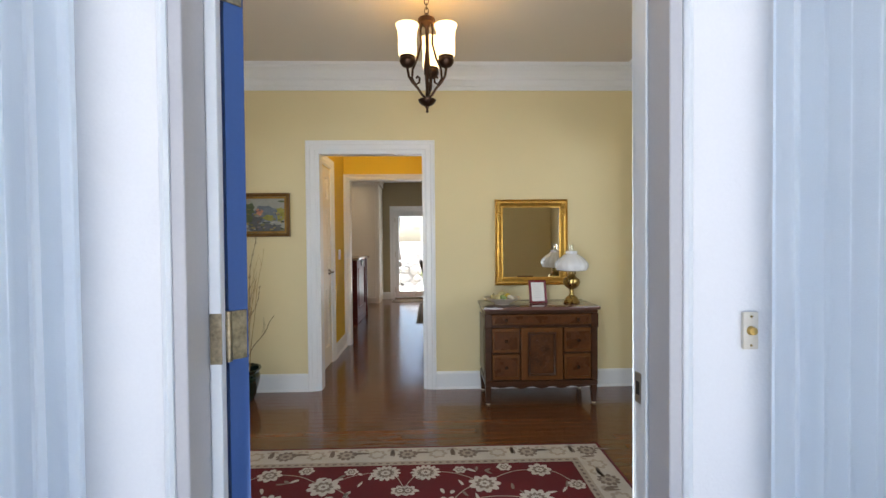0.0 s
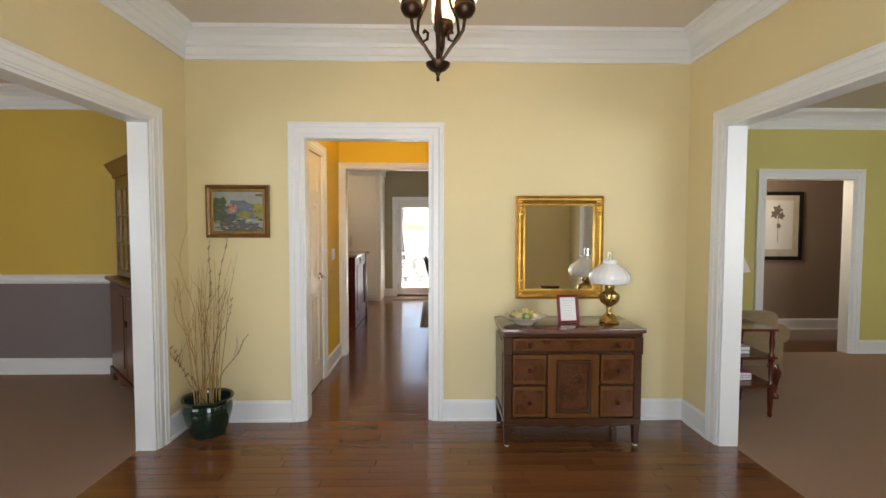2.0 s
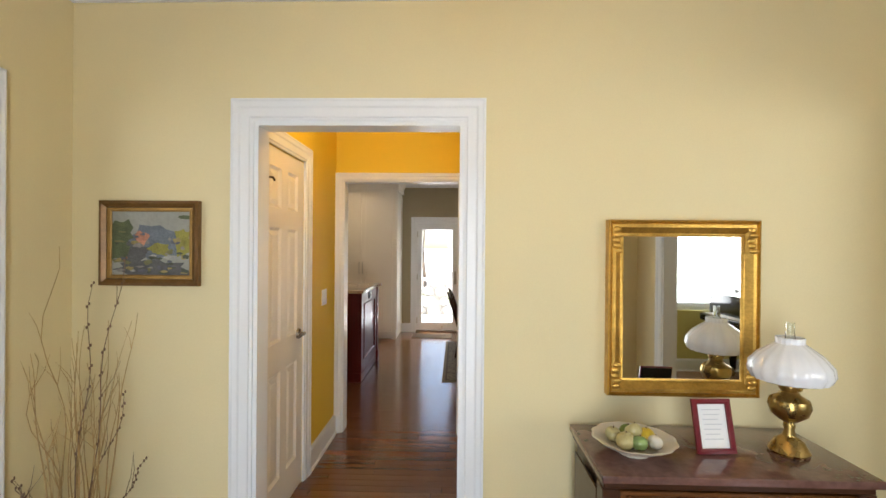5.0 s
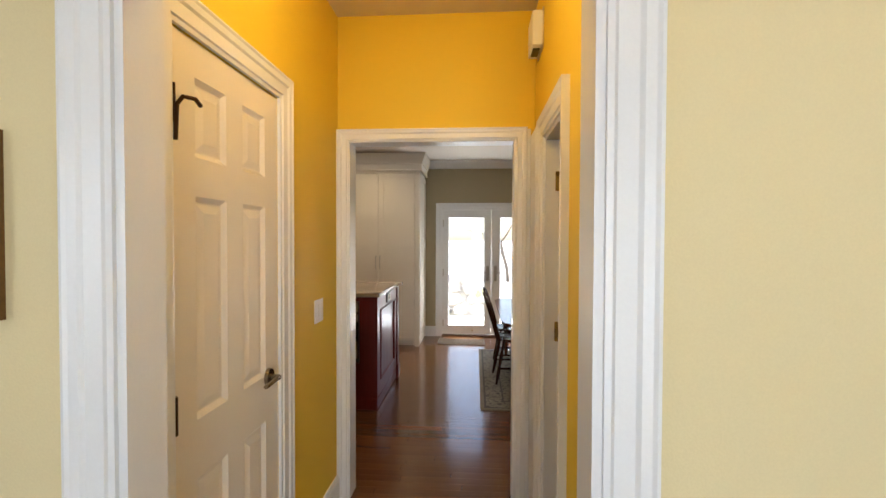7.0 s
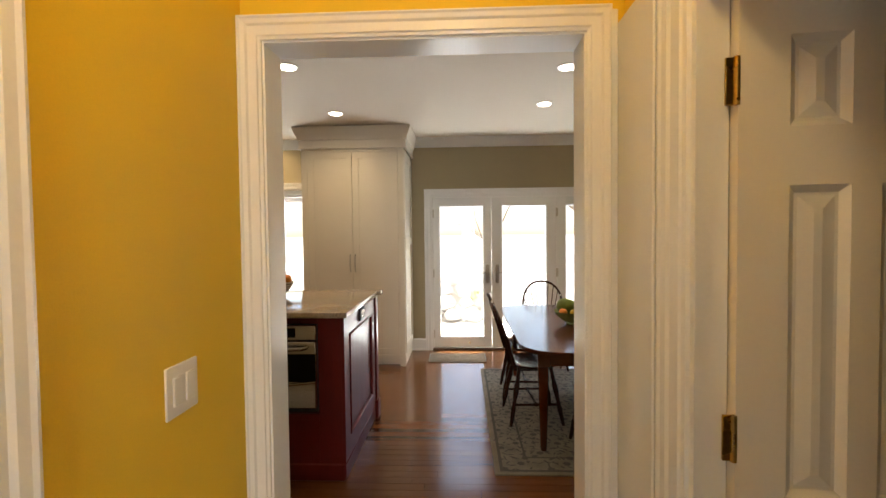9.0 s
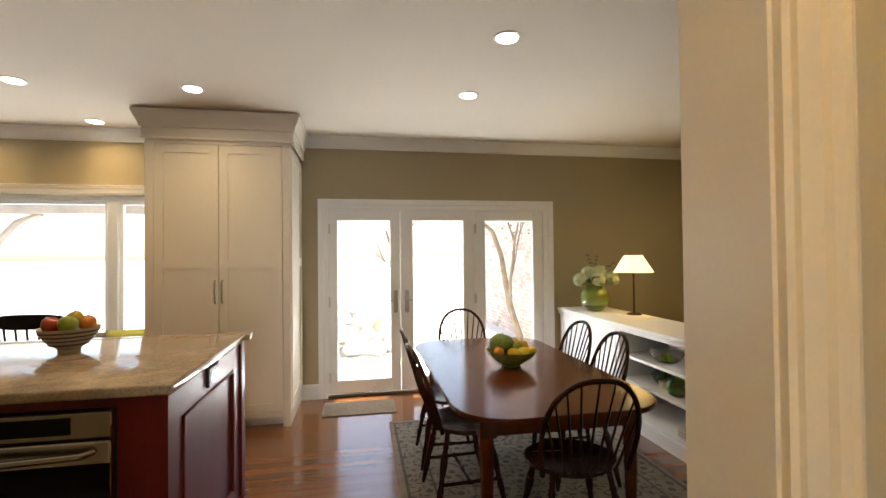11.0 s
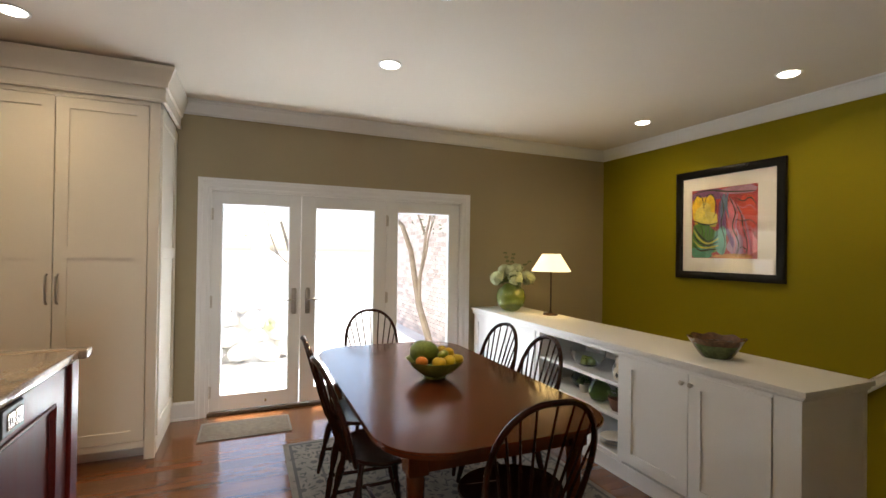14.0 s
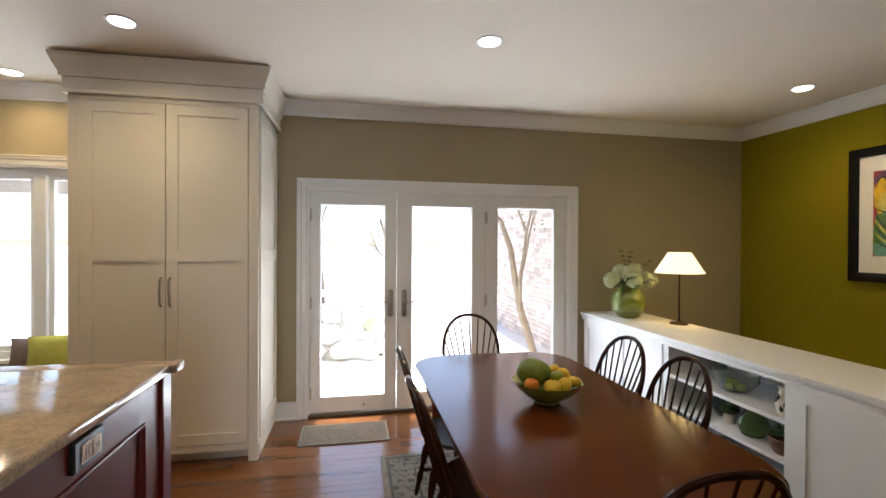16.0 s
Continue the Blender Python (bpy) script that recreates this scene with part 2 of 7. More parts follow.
def liner(name, wall, a, b, u0, u1, top, t=0.018, bottom=0.0):
    """Boards that line an opening through a wall from a to b."""
    bm = bmesh.new()
    for r in ((u0, u0 + t, bottom, top), (u1 - t, u1, bottom, top), (u0 + t, u1 - t, top - t, top)):
        if wall == "x":
            box(bm, r[0], r[1], a, b, r[2], r[3])
        else:
            box(bm, a, b, r[0], r[1], r[2], r[3])
    return setting(name, bm, WHITE, "white painted door jamb lining", "trim")


CROWN = [(0, 0), (0.0, -0.20), (0.014, -0.20), (0.016, -0.17), (0.022, -0.165), (0.022, -0.115), (0.032, -0.11), (0.04, -0.09), (0.07, -0.055), (0.105, -0.038), (0.112, -0.028), (0.125, -0.026), (0.13, 0)]
CROWN_S = [(0, 0), (0.0, -0.115), (0.012, -0.115), (0.016, -0.1), (0.03, -0.085), (0.06, -0.045), (0.075, -0.03), (0.08, -0.018), (0.092, -0.016), (0.095, 0)]
BASE = [(0, 0), (0, 0.15), (0.008, 0.15), (0.011, 0.142), (0.016, 0.135), (0.017, 0.125), (0.017, 0.018), (0.026, 0.016), (0.028, 0.0)]


def trim(name, path, profile, z, closed=False, label="white painted baseboard", category="trim"):
    """A moulding along a plan line; the room lies on the line's left."""
    bm = bmesh.new()
    sweep(bm, path, profile, lambda u, v, w: (u, v, z + w), closed)
    return setting(name, bm, WHITE, label, category)


# ---- plan, in metres ----
FX0, FX1, FY0, FY1, FZ = -1.78, 1.80, 1.10, 3.985, 2.77   # foyer
HX0, HX1, HY1, HZ = -1.064, 0.04, 5.70, 2.74              # passage
KY0, KY1, KX0, KX1, KZ = 5.82, 10.15, -6.0, 3.51, 2.685  # kitchen
D1 = (-0.968, -0.055, 2.05)                              # opening foyer to passage
D2 = (-1.000, -0.067, 2.04)                              # opening passage to kitchen
SO = (1.70, 3.568, 2.058)                                  # side openings of the foyer, along y
ED = (-0.487, 0.472, 2.16)                                # entry
LY0, LY1, LX1 = 0.15, 5.70, 6.2                          # living room
DX0, DY0, DY1 = -6.2, 0.15, 5.10                         # dining room
CL = (4.272, 4.91, 2.045)                                 # closet door in the passage, along y
RD = (4.86, 5.32, 1.97)                                  # side door in the passage, along y
FD = (-0.80, 1.58, 1.955)                                # french door opening
KW = (-5.2, -2.28, 0.60, 2.06)                           # kitchen window
LD = (3.62, 4.63, 1.965)                                 # living room doorway

# foyer walls
wall_x("wall_front", 0.965, FY0, -1.90, 1.92, -0.1, 3.1, EXTW, [(ED[0] - 0.03, ED[1] + 0.03, -0.1, ED[2])], "white rendered outside wall round the entry")
wall_x("wall_front_inner", FY0, FY0 + 0.012, FX0, FX1, 0, FZ, YELLOW, [(ED[0] - 0.03, ED[1] + 0.03, 0, ED[2])], "pale yellow painted foyer wall")
wall_x("wall_foyer_north", FY1, FY1 + 0.055, -1.90, 1.92, 0, FZ, YELLOW, [(D1[0], D1[1], 0, D1[2])], "pale yellow painted foyer wall")
wall_y("wall_foyer_west", FX0 - 0.06, FX0, FY0, FY1, 0, FZ, YELLOW, [(SO[0], SO[1], 0, SO[2])], "pale yellow painted foyer wall with a wide opening")
wall_y("wall_foyer_east", FX1, FX1 + 0.06, FY0, FY1, 0, FZ, YELLOW, [(SO[0], SO[1], 0, SO[2])], "pale yellow painted foyer wall with a wide opening")
# passage
wall_x("wall_passage_south", FY1 + 0.055, FY1 + 0.11, HX0 - 0.06, HX1 + 0.06, 0, HZ, HALLYEL, [(D1[0], D1[1], 0, D1[2])], "deep yellow passage wall")
wall_y("wall_passage_west", HX0 - 0.06, HX0, FY1 + 0.11, HY1, 0, HZ, HALLYEL, [(CL[0], CL[1], 0, CL[2])], "deep yellow passage wall with a closet door")
wall_y("wall_passage_east", HX1, HX1 + 0.06, FY1 + 0.11, HY1, 0, HZ, HALLYEL, [(RD[0], RD[1], 0, RD[2])], "deep yellow passage wall with a side door")
wall_x("wall_passage_north", HY1, HY1 + 0.06, HX0 - 0.06, HX1 + 0.06, 0, HZ, HALLYEL, [(D2[0], D2[1], 0, D2[2])], "deep yellow passage wall over the kitchen doorway")
wall_y("wall_closet_back", -1.9, -1.84, FY1 + 0.11, HY1, 0, HZ, HALLYEL, label="plain closet wall")
wall_y("wall_side_room", 0.9, 0.96, FY1 + 0.11, HY1, 0, HZ, HALLYEL, label="plain side room wall")
# kitchen
wall_x("wall_kitchen_south", HY1 + 0.06, KY0, KX0, KX1, 0, KZ, TAUPE, [(D2[0], D2[1], 0, D2[2])], "taupe kitchen wall")
wall_x("wall_kitchen_north", KY1, KY1 + 0.16, KX0, KX1 + 0.2, -2.6, 3.0, TAUPE, [(FD[0], FD[1], 0, FD[2]), KW], "taupe kitchen wall with french doors and a wide window")
wall_y("wall_stair_east", KX1, KX1 + 0.1, 5.76, KY1, -2.6, KZ, GREEN, label="olive green stairwell wall")
wall_y("wall_kitchen_west", KX0 - 0.1, KX0, HY1, KY1, 0, KZ, TAUPE, label="taupe kitchen wall")
# living room
wall_x("wall_living_north", LY1, LY1 + 0.06, 1.92, LX1, 0, 2.69, LIVYEL, [(LD[0], LD[1], 0, LD[2])], "pale green-yellow living room wall with a doorway")
wall_y("wall_living_west", FX1 + 0.06, FX1 + 0.12, LY0, LY1, 0, 2.69, LIVYEL, [(SO[0], SO[1], 0, SO[2])], "pale green-yellow living room wall")
wall_y("wall_living_east", LX1, LX1 + 0.1, LY0, LY1, 0, 2.69, LIVYEL, label="pale green-yellow living room wall")
wall_x("wall_living_south", LY0 - 0.15, LY0, 1.86, LX1 + 0.1, -0.1, 3.1, LIVYEL, [(2.6, 5.2, 0.75, 2.25)], "pale living room wall with a wide window")
wall_x("wall_back_passage_north", 6.93, 6.99, 3.61, 6.3, 0, 2.69, REARTAUPE, label="taupe wall of the back passage")
wall_x("wall_back_passage_south", LY1 + 0.06, LY1 + 0.12, 3.5, 6.3, 0, 2.69, REARTAUPE, [(LD[0], LD[1], 0, LD[2])], "taupe wall of the back passage")
wall_y("wall_back_passage_east", 6.2, 6.3, LY1 + 0.12, 6.93, 0, 2.69, REARTAUPE, label="taupe wall of the back passage")
# dining room
wall_x("wall_dining_north", DY1, DY1 + 0.1, DX0, -1.9, 0.875, 2.70, DINEYEL, label="mustard yellow dining room wall")
wall_x("wall_dining_north_lower", DY1, DY1 + 0.1, DX0, -1.9, 0, 0.875, MAUVE, label="grey-mauve dado below the dining room chair rail")
wall_y("wall_dining_west", DX0 - 0.1, DX0, DY0, DY1, 0, 2.70, DINEYEL, label="mustard yellow dining room wall")
wall_y("wall_dining_east", FX0 - 0.12, FX0 - 0.06, DY0, DY1, 0, 2.70, DINEYEL, [(SO[0], SO[1], 0, SO[2])], "mustard yellow dining room wall")
wall_x("wall_dining_south", DY0 - 0.15, DY0, DX0 - 0.1, -1.84, -0.1, 3.1, DINEYEL, [(-5.5, -2.9, 0.75, 2.25)], "mustard dining room wall with an assumed wide window")

# ceilings
setting("ceiling_foyer", boxes((-1.9, 1.92, FY0 - 0.2, FY1 + 0.055, FZ, FZ + 0.1)), CEIL, "off-white painted ceiling", "ceiling")
setting("ceiling_passage", boxes((-1.9, 0.96, FY1 + 0.055, HY1 + 0.06, HZ, HZ + 0.1)), CEIL, "off-white painted ceiling", "ceiling")
setting("ceiling_kitchen", boxes((KX0 - 0.1, KX1 + 0.1, HY1 + 0.06, KY1, KZ, KZ + 0.1)), CEIL, "off-white painted ceiling with downlights", "ceiling")
setting("ceiling_living", boxes((1.86, 6.3, LY0 - 0.15, 6.99, 2.69, 2.78)), CEIL, "off-white painted ceiling", "ceiling")
setting("ceiling_dining", boxes((-6.3, -1.84, DY0 - 0.15, DY1 + 0.1, 2.70, 2.78)), CEIL, "off-white painted ceiling", "ceiling")
# roof over all and eave, unseen, added to shade rooms and doors; lower floor
setting("roof", boxes((-6.6, 6.6, 0.93, 10.31, 3.1, 3.3), (-6.6, -1.9, 0.0, 0.93, 3.1, 3.3), (1.9, 6.6, 0.0, 0.93, 3.1, 3.3), (-6.6, 6.6, 10.31, 11.1, 2.62, 2.74)), EXTW, "unseen flat roof and deep eave added to hold off the sun", "roof")

# floors
setting("floor", boxes((-1.9, 1.92, 0.95, FY1 + 0.055, -0.1, -0.022), (-1.9, 0.96, FY1 + 0.055, HY1 + 0.06, -0.1, -0.022), (KX0, 2.28, HY1 + 0.06, 10.31, -0.1, -0.022), (2.28, KX1, HY1 + 0.06, 6.35, -0.1, -0.022), (3.61, 6.3, LY1 + 0.06, 6.99, -0.1, 0.0)), OAK, "dark stained oak strip floor", "floor")
setting("carpet_living", boxes((1.9, LX1, LY0, LY1 + 0.06, -0.08, 0.0)), CARPET, "beige wall-to-wall carpet", "carpet")
setting("carpet_dining", boxes((DX0, -1.89, DY0, DY1, -0.08, 0.0)), CARPET, "beige-brown wall-to-wall carpet", "carpet")
setting("porch", boxes((-1.9, 1.9, -1.6, 0.965, -0.2, -0.03)), PORCH, "grey porch slab before the entry", "porch")
setting("ground", boxes((-400, 400, -400, 600, -0.4, -0.25)), CONC, "pale ground to the horizon", "ground")
setting("patio", boxes((-9, 9, 10.31, 22, -0.25, -0.06)), CONC, "pale sunlit patio paving", "pavement")
setting("stairwell_floor", boxes((2.28, KX1, 6.35, KY1, -2.6, -2.5)), OAK, "dark floor at the foot of the stairs", "floor")

# baseboards, crowns, casings
C1 = 0.092
trim("baseboard_foyer_northwest", [(D1[0] - C1, FY1), (FX0, FY1), (FX0, SO[1] + C1)], BASE, 0)
trim("baseboard_foyer_northeast", [(FX1, SO[1] + C1), (FX1, FY1), (D1[1] + C1, FY1)], BASE, 0)
trim("baseboard_foyer_southwest", [(FX0, SO[0] - C1), (FX0, FY0 + 0.012), (ED[0] - 0.1, FY0 + 0.012)], BASE, 0)
trim("baseboard_foyer_southeast", [(ED[1] + 0.1, FY0 + 0.012), (FX1, FY0 + 0.012), (FX1, SO[0] - C1)], BASE, 0)
trim("baseboard_passage_west", [(HX0, HY1), (HX0, CL[1] + C1)], BASE, 0)
trim("baseboard_passage_east", [(HX1, FY1 + 0.11), (HX1, RD[0] - C1)], BASE, 0)
trim("baseboard_living_north", [(LX1, LY1), (LD[1] + C1, LY1)], BASE, 0)
trim("baseboard_living_north_west", [(LD[0] - C1, LY1), (1.92, LY1), (1.92, SO[1] + C1)], BASE, 0)
trim("baseboard_living_south", [(1.92, LY0), (LX1, LY0), (LX1, LY1)], BASE, 0)
trim("baseboard_back_passage", [(6.2, 6.93), (3.61, 6.93)], BASE, 0)
trim("baseboard_dining", [(-1.9, DY1), (DX0, DY1), (DX0, DY0), (-1.9, DY0)], BASE, 0)
trim("baseboard_kitchen_north", [(FD[0] - C1, KY1), (-1.064, KY1)], BASE, 0)
trim("baseboard_kitchen_south", [(KX0, KY0), (D2[0] - C1, KY0)], BASE, 0)
trim("baseboard_kitchen_southeast", [(D2[1] + C1, KY0), (KX1, KY0)], BASE, 0)
trim("crown_foyer", [(FX0, FY0 + 0.012), (FX1, FY0 + 0.012), (FX1, FY1), (FX0, FY1)], CROWN, FZ, True, "stepped white crown moulding")
trim("crown_living", [(1.92, LY0), (LX1, LY0), (LX1, LY1), (1.92, LY1)], CROWN, 2.69, True, "stepped white crown moulding")
trim("crown_dining", [(DX0, DY0), (-1.9, DY0), (-1.9, DY1), (DX0, DY1)], CROWN, 2.70, True, "stepped white crown moulding")
trim("crown_kitchen", [(KX0, KY0), (KX1, KY0), (KX1, KY1), (KX0, KY1)], CROWN_S, KZ, True, "white crown moulding")
trim("chair_rail", [(-1.9, DY1), (DX0, DY1)], [(0, 0), (0, 0.085), (0.03, 0.085), (0.034, 0.07), (0.022, 0.06), (0.02, 0.03), (0.03, 0.02), (0.012, 0)], 0.868, label="white chair rail")
casing("casing_foyer_passage", "x", FY1, -1, *D1)
liner("jamb_foyer_passage", "x", FY1 - 0.002, FY1 + 0.112, *D1)
casing("casing_foyer_passage_back", "x", FY1 + 0.11, 1, *D1)
casing("casing_passage_kitchen", "x", HY1, -1, *D2, wide=0.69)
casing("casing_passage_kitchen_back", "x", KY0, 1, *D2)
liner("jamb_passage_kitchen", "x", HY1 - 0.002, KY0 + 0.002, *D2, t=0.006)
for side, w in (("west", -1), ("east", 1)):
    f = FX0 if w < 0 else FX1
    casing("casing_" + side + "_opening", "y", f, -w, *SO)
    liner("jamb_" + side + "_opening", "y", min(f - w * 0.002, f + w * 0.122), max(f - w * 0.002, f + w * 0.122), *SO)
    casing("casing_" + side + "_opening_back", "y", f + w * 0.12, w, *SO)
casing("casing_closet", "y", HX0, 1, *CL)
casing("casing_side_door", "y", HX1, -1, *RD)
setting("trim_side_door_return", boxes((HX1 - 0.024, HX1, RD[1] + 0.093, HY1, 0.0, RD[2] + 0.088), (D2[1] + 0.065, HX1 - 0.024, HY1 - 0.019, HY1, 0.0, D2[2] + 0.055), (HX1 - 0.032, HX1 - 0.024, RD[1] + 0.11, RD[1] + 0.14, 0.0, RD[2] + 0.07), bev=0.003), WHITE, "white painted board between the side door casing and the corner", "trim")
liner("jamb_side_door", "y", HX1 - 0.002, HX1 + 0.062, *RD)
casing("casing_living_doorway", "x", LY1, -1, *LD)
liner("jamb_living_doorway", "x", LY1 - 0.002, LY1 + 0.122, *LD)
casing("casing_french_door", "x", KY1, -1, *FD)
casing("casing_entry_inner", "x", FY0 + 0.012, 1, *ED)

# ---- more materials ----


def wood(name, color, rough=0.3, coat=0.2, along=(0.4, 7, 7), vary=0.35, scale=4, fine=40, spec=0.5, bump=0.015):
    return mat(name, color, rough, vary=vary, scale=scale, fine=fine, bump=bump, coat=coat, stretch=along, spec=spec)


WALNUT = wood("dark_walnut", (0.052, 0.019, 0.008), 0.3, spec=0.35)
BURL = mat("burl_walnut_veneer", (0.085, 0.027, 0.007), 0.28, spec=0.35, vary=0.55, scale=9, fine=45, bump=0.02, coat=0.3)
CHERRY = wood("cherry_wood", (0.085, 0.019, 0.006), 0.2, 0.3, (5, 0.5, 5), 0.2, spec=0.35, bump=0.004)
CHERRYDK = wood("dark_cherry_chair", (0.026, 0.007, 0.004), 0.25, 0.1, spec=0.3)
REDCAB = wood("mahogany_cabinet", (0.095, 0.007, 0.0045), 0.38, 0.05, (6, 6, 0.6), 0.2, spec=0.2)
HUTCHW = wood("stained_hutch_wood", (0.12, 0.045, 0.016), 0.32, 0.2, (6, 6, 0.5))
BLACKW = mat("black_lacquer", (0.006, 0.006, 0.007), 0.12, vary=0.2, coat=0.5, bump=0.0)
BLACK = mat("black_paint", (0.008, 0.008, 0.008), 0.4, vary=0.2, bump=0.02)
MARBLE = mat("red_brown_marble", (0.15, 0.075, 0.06), 0.1, vary=0.5, scale=7, fine=30, bump=0.0, coat=0.3)
GRANITE = mat("beige_granite", (0.34, 0.25, 0.17), 0.09, vary=0.5, scale=16, fine=120, bump=0.0, coat=0.4, fine_mix=0.5)
GILT = mat("gilded_frame", (0.56, 0.33, 0.07), 0.36, 0.85, vary=0.3, scale=18, fine=90, bump=0.2)
BRONZE = mat("oil_rubbed_bronze", (0.045, 0.022, 0.012), 0.4, 0.8, vary=0.3, scale=18, fine=90, bump=0.08)
STEEL = mat("stainless_steel", (0.50, 0.45, 0.39), 0.2, 1.0, vary=0.05, scale=3, fine=20, bump=0.0)
OVENGL = mat("black_oven_glass", (0.003, 0.003, 0.003), 0.08, spec=0.2, vary=0.1, bump=0.0)
MILK = mat("white_opal_glass", (0.82, 0.82, 0.84), 0.15, vary=0.03, bump=0.0, coat=0.4)
CLEAR = glass("clear_glass", (0.95, 0.98, 0.96))
GREENGL = glass("green_glass", (0.55, 0.72, 0.35), 0.03)
CELADON = mat("green_glazed_ceramic", (0.22, 0.31, 0.10), 0.12, vary=0.35, scale=9, fine=60, bump=0.02, coat=0.4)
POTGREEN = mat("dark_green_glaze", (0.008, 0.022, 0.014), 0.1, vary=0.5, scale=8, fine=60, bump=0.02, coat=0.5)
TWIG = mat("dry_twig_bark", (0.40, 0.26, 0.10), 0.8, vary=0.35, scale=20, fine=150, bump=0.2)
TWIGDK = mat("dark_twig_bark", (0.16, 0.09, 0.05), 0.8, vary=0.35, scale=20, fine=150, bump=0.2)
IVORY = mat("ivory_ceramic", (0.62, 0.56, 0.46), 0.3, vary=0.1, scale=8, fine=50, bump=0.02)
BLUEGREY = mat("dark_striped_glaze", (0.10, 0.08, 0.07), 0.3, vary=0.1, bump=0.02)
APPLEG = mat("green_apple_skin", (0.26, 0.33, 0.03), 0.3, vary=0.3, scale=9, fine=80, bump=0.02, coat=0.2)
APPLER = mat("red_apple_skin", (0.42, 0.05, 0.02), 0.3, vary=0.5, scale=8, fine=80, bump=0.02, coat=0.2)
ORANGE = mat("orange_peel", (0.60, 0.20, 0.02), 0.45, vary=0.1, scale=8, fine=200, bump=0.3)
LEMON = mat("yellow_fruit_skin", (0.60, 0.42, 0.03), 0.4, vary=0.15, scale=8, fine=150, bump=0.2)
MELON = mat("dark_green_melon_rind", (0.13, 0.19, 0.03), 0.5, vary=0.5, scale=12, fine=60, bump=0.2)
LEAF = mat("green_leaf", (0.07, 0.12, 0.03), 0.5, vary=0.3, scale=12, fine=80, bump=0.1)
PETAL = mat("pale_green_petal", (0.58, 0.62, 0.38), 0.6, vary=0.2, scale=15, fine=80, bump=0.1)
PAPER = mat("white_paper", (0.78, 0.77, 0.75), 0.7, vary=0.03, bump=0.0)
INK = mat("grey_print", (0.55, 0.55, 0.56), 0.7, vary=0.05, bump=0.0)
REDFR = mat("dark_red_lacquer_frame", (0.16, 0.012, 0.018), 0.3, vary=0.1, bump=0.02)
FABRIC = mat("tan_upholstery", (0.22, 0.15, 0.075), 0.9, vary=0.25, scale=14, fine=250, bump=0.3, sheen=0.3)
CURT = mat("pale_blue_white_drapery", (0.86, 0.91, 0.96), 0.8, vary=0.03, scale=3, fine=500, bump=0.1, sheen=0.2)
REDRUG = mat("deep_red_wool", (0.11, 0.005, 0.008), 0.95, vary=0.25, scale=8, fine=400, bump=0.5)
RUGIV = mat("ivory_wool", (0.52, 0.47, 0.41), 0.95, vary=0.15, scale=8, fine=400, bump=0.5)
RUGGREY = mat("grey_brown_wool", (0.20, 0.15, 0.12), 0.95, vary=0.25, scale=8, fine=400, bump=0.5)
RUGTAN = mat("taupe_wool", (0.38, 0.32, 0.26), 0.95, vary=0.2, scale=8, fine=400, bump=0.5)
KRUG = mat("grey_beige_wool", (0.20, 0.18, 0.15), 0.95, vary=0.3, scale=10, fine=350, bump=0.5)
KRUGDK = mat("slate_wool", (0.075, 0.075, 0.07), 0.95, vary=0.25, scale=10, fine=350, bump=0.5)
MATM = mat("woven_door_mat", (0.15, 0.12, 0.085), 0.95, vary=0.4, scale=30, fine=300, bump=0.6)
SHADEGLOW = mat("lit_amber_glass_shade", (0.9, 0.72, 0.42), 0.3, vary=0.05, bump=0.0, emit=1.6, emit_color=(1.0, 0.72, 0.36))
SHADECORE = mat("lit_bulb", (1, 0.95, 0.85), 0.3, vary=0.0, bump=0.0, emit=6.0, emit_color=(1.0, 0.9, 0.72))
LAMPGLOW = mat("lit_fabric_lampshade", (0.85, 0.75, 0.5), 0.8, vary=0.05, fine=300, bump=0.05, emit=0.6, emit_color=(1.0, 0.80, 0.40))
DOWNGLOW = mat("lit_downlight", (1, 0.95, 0.85), 0.3, vary=0.0, bump=0.0, emit=4.0, emit_color=(1.0, 0.93, 0.82))
GROUT = mat("pale_mortar", (0.5, 0.47, 0.43), 0.9, vary=0.1, bump=0.1)
BRICK = mat("weathered_red_brick", (0.62, 0.50, 0.44), 0.85, vary=0.3, scale=9, fine=60, bump=0.3, rand=0.5)
BARK = mat("tree_bark", (0.24, 0.19, 0.14), 0.9, vary=0.35, scale=8, fine=40, bump=0.5)
OLDBRASS = mat("tarnished_brass", (0.30, 0.25, 0.17), 0.4, 0.9, vary=0.5, scale=30, fine=120, bump=0.1)
CHROME = mat("polished_dark_nickel", (0.30, 0.25, 0.20), 0.15, 1.0, vary=0.1, scale=20, fine=200, bump=0.0)
MIRROR = mat("silvered_mirror", (0.88, 0.88, 0.86), 0.02, 1.0, vary=0.0, bump=0.0)

# ---- entry ----
jamb = bmesh.new()
for x0, x1 in ((ED[0] - 0.03, ED[0]), (ED[1], ED[1] + 0.03)):
    box(jamb, x0, x1, 1.052, FY0 + 0.014, -0.03, ED[2])
for x0, x1 in ((ED[0], ED[0] + 0.024), (ED[1] - 0.005, ED[1])):
    box(jamb, x0, x1, 1.045, 1.07, -0.03, ED[2], 0.002)
box(jamb, ED[0], ED[1], 1.052, FY0 + 0.014, ED[2] - 0.03, ED[2])
# outer jamb boards, a darker grey than the white inner ones
grey = boxes((ED[0] - 0.03, ED[0] - 0.003, 0.960, 1.052, -0.03, ED[2]), (ED[1] + 0.003, ED[1] + 0.03, 0.960, 1.052, -0.03, ED[2]), (ED[0], ED[1], 0.960, 1.052, ED[2] - 0.027, ED[2]), bev=0.002)
setting("jamb_entry_outer", grey, GREYTRIM, "darker grey outer part of the entry frame", "trim")
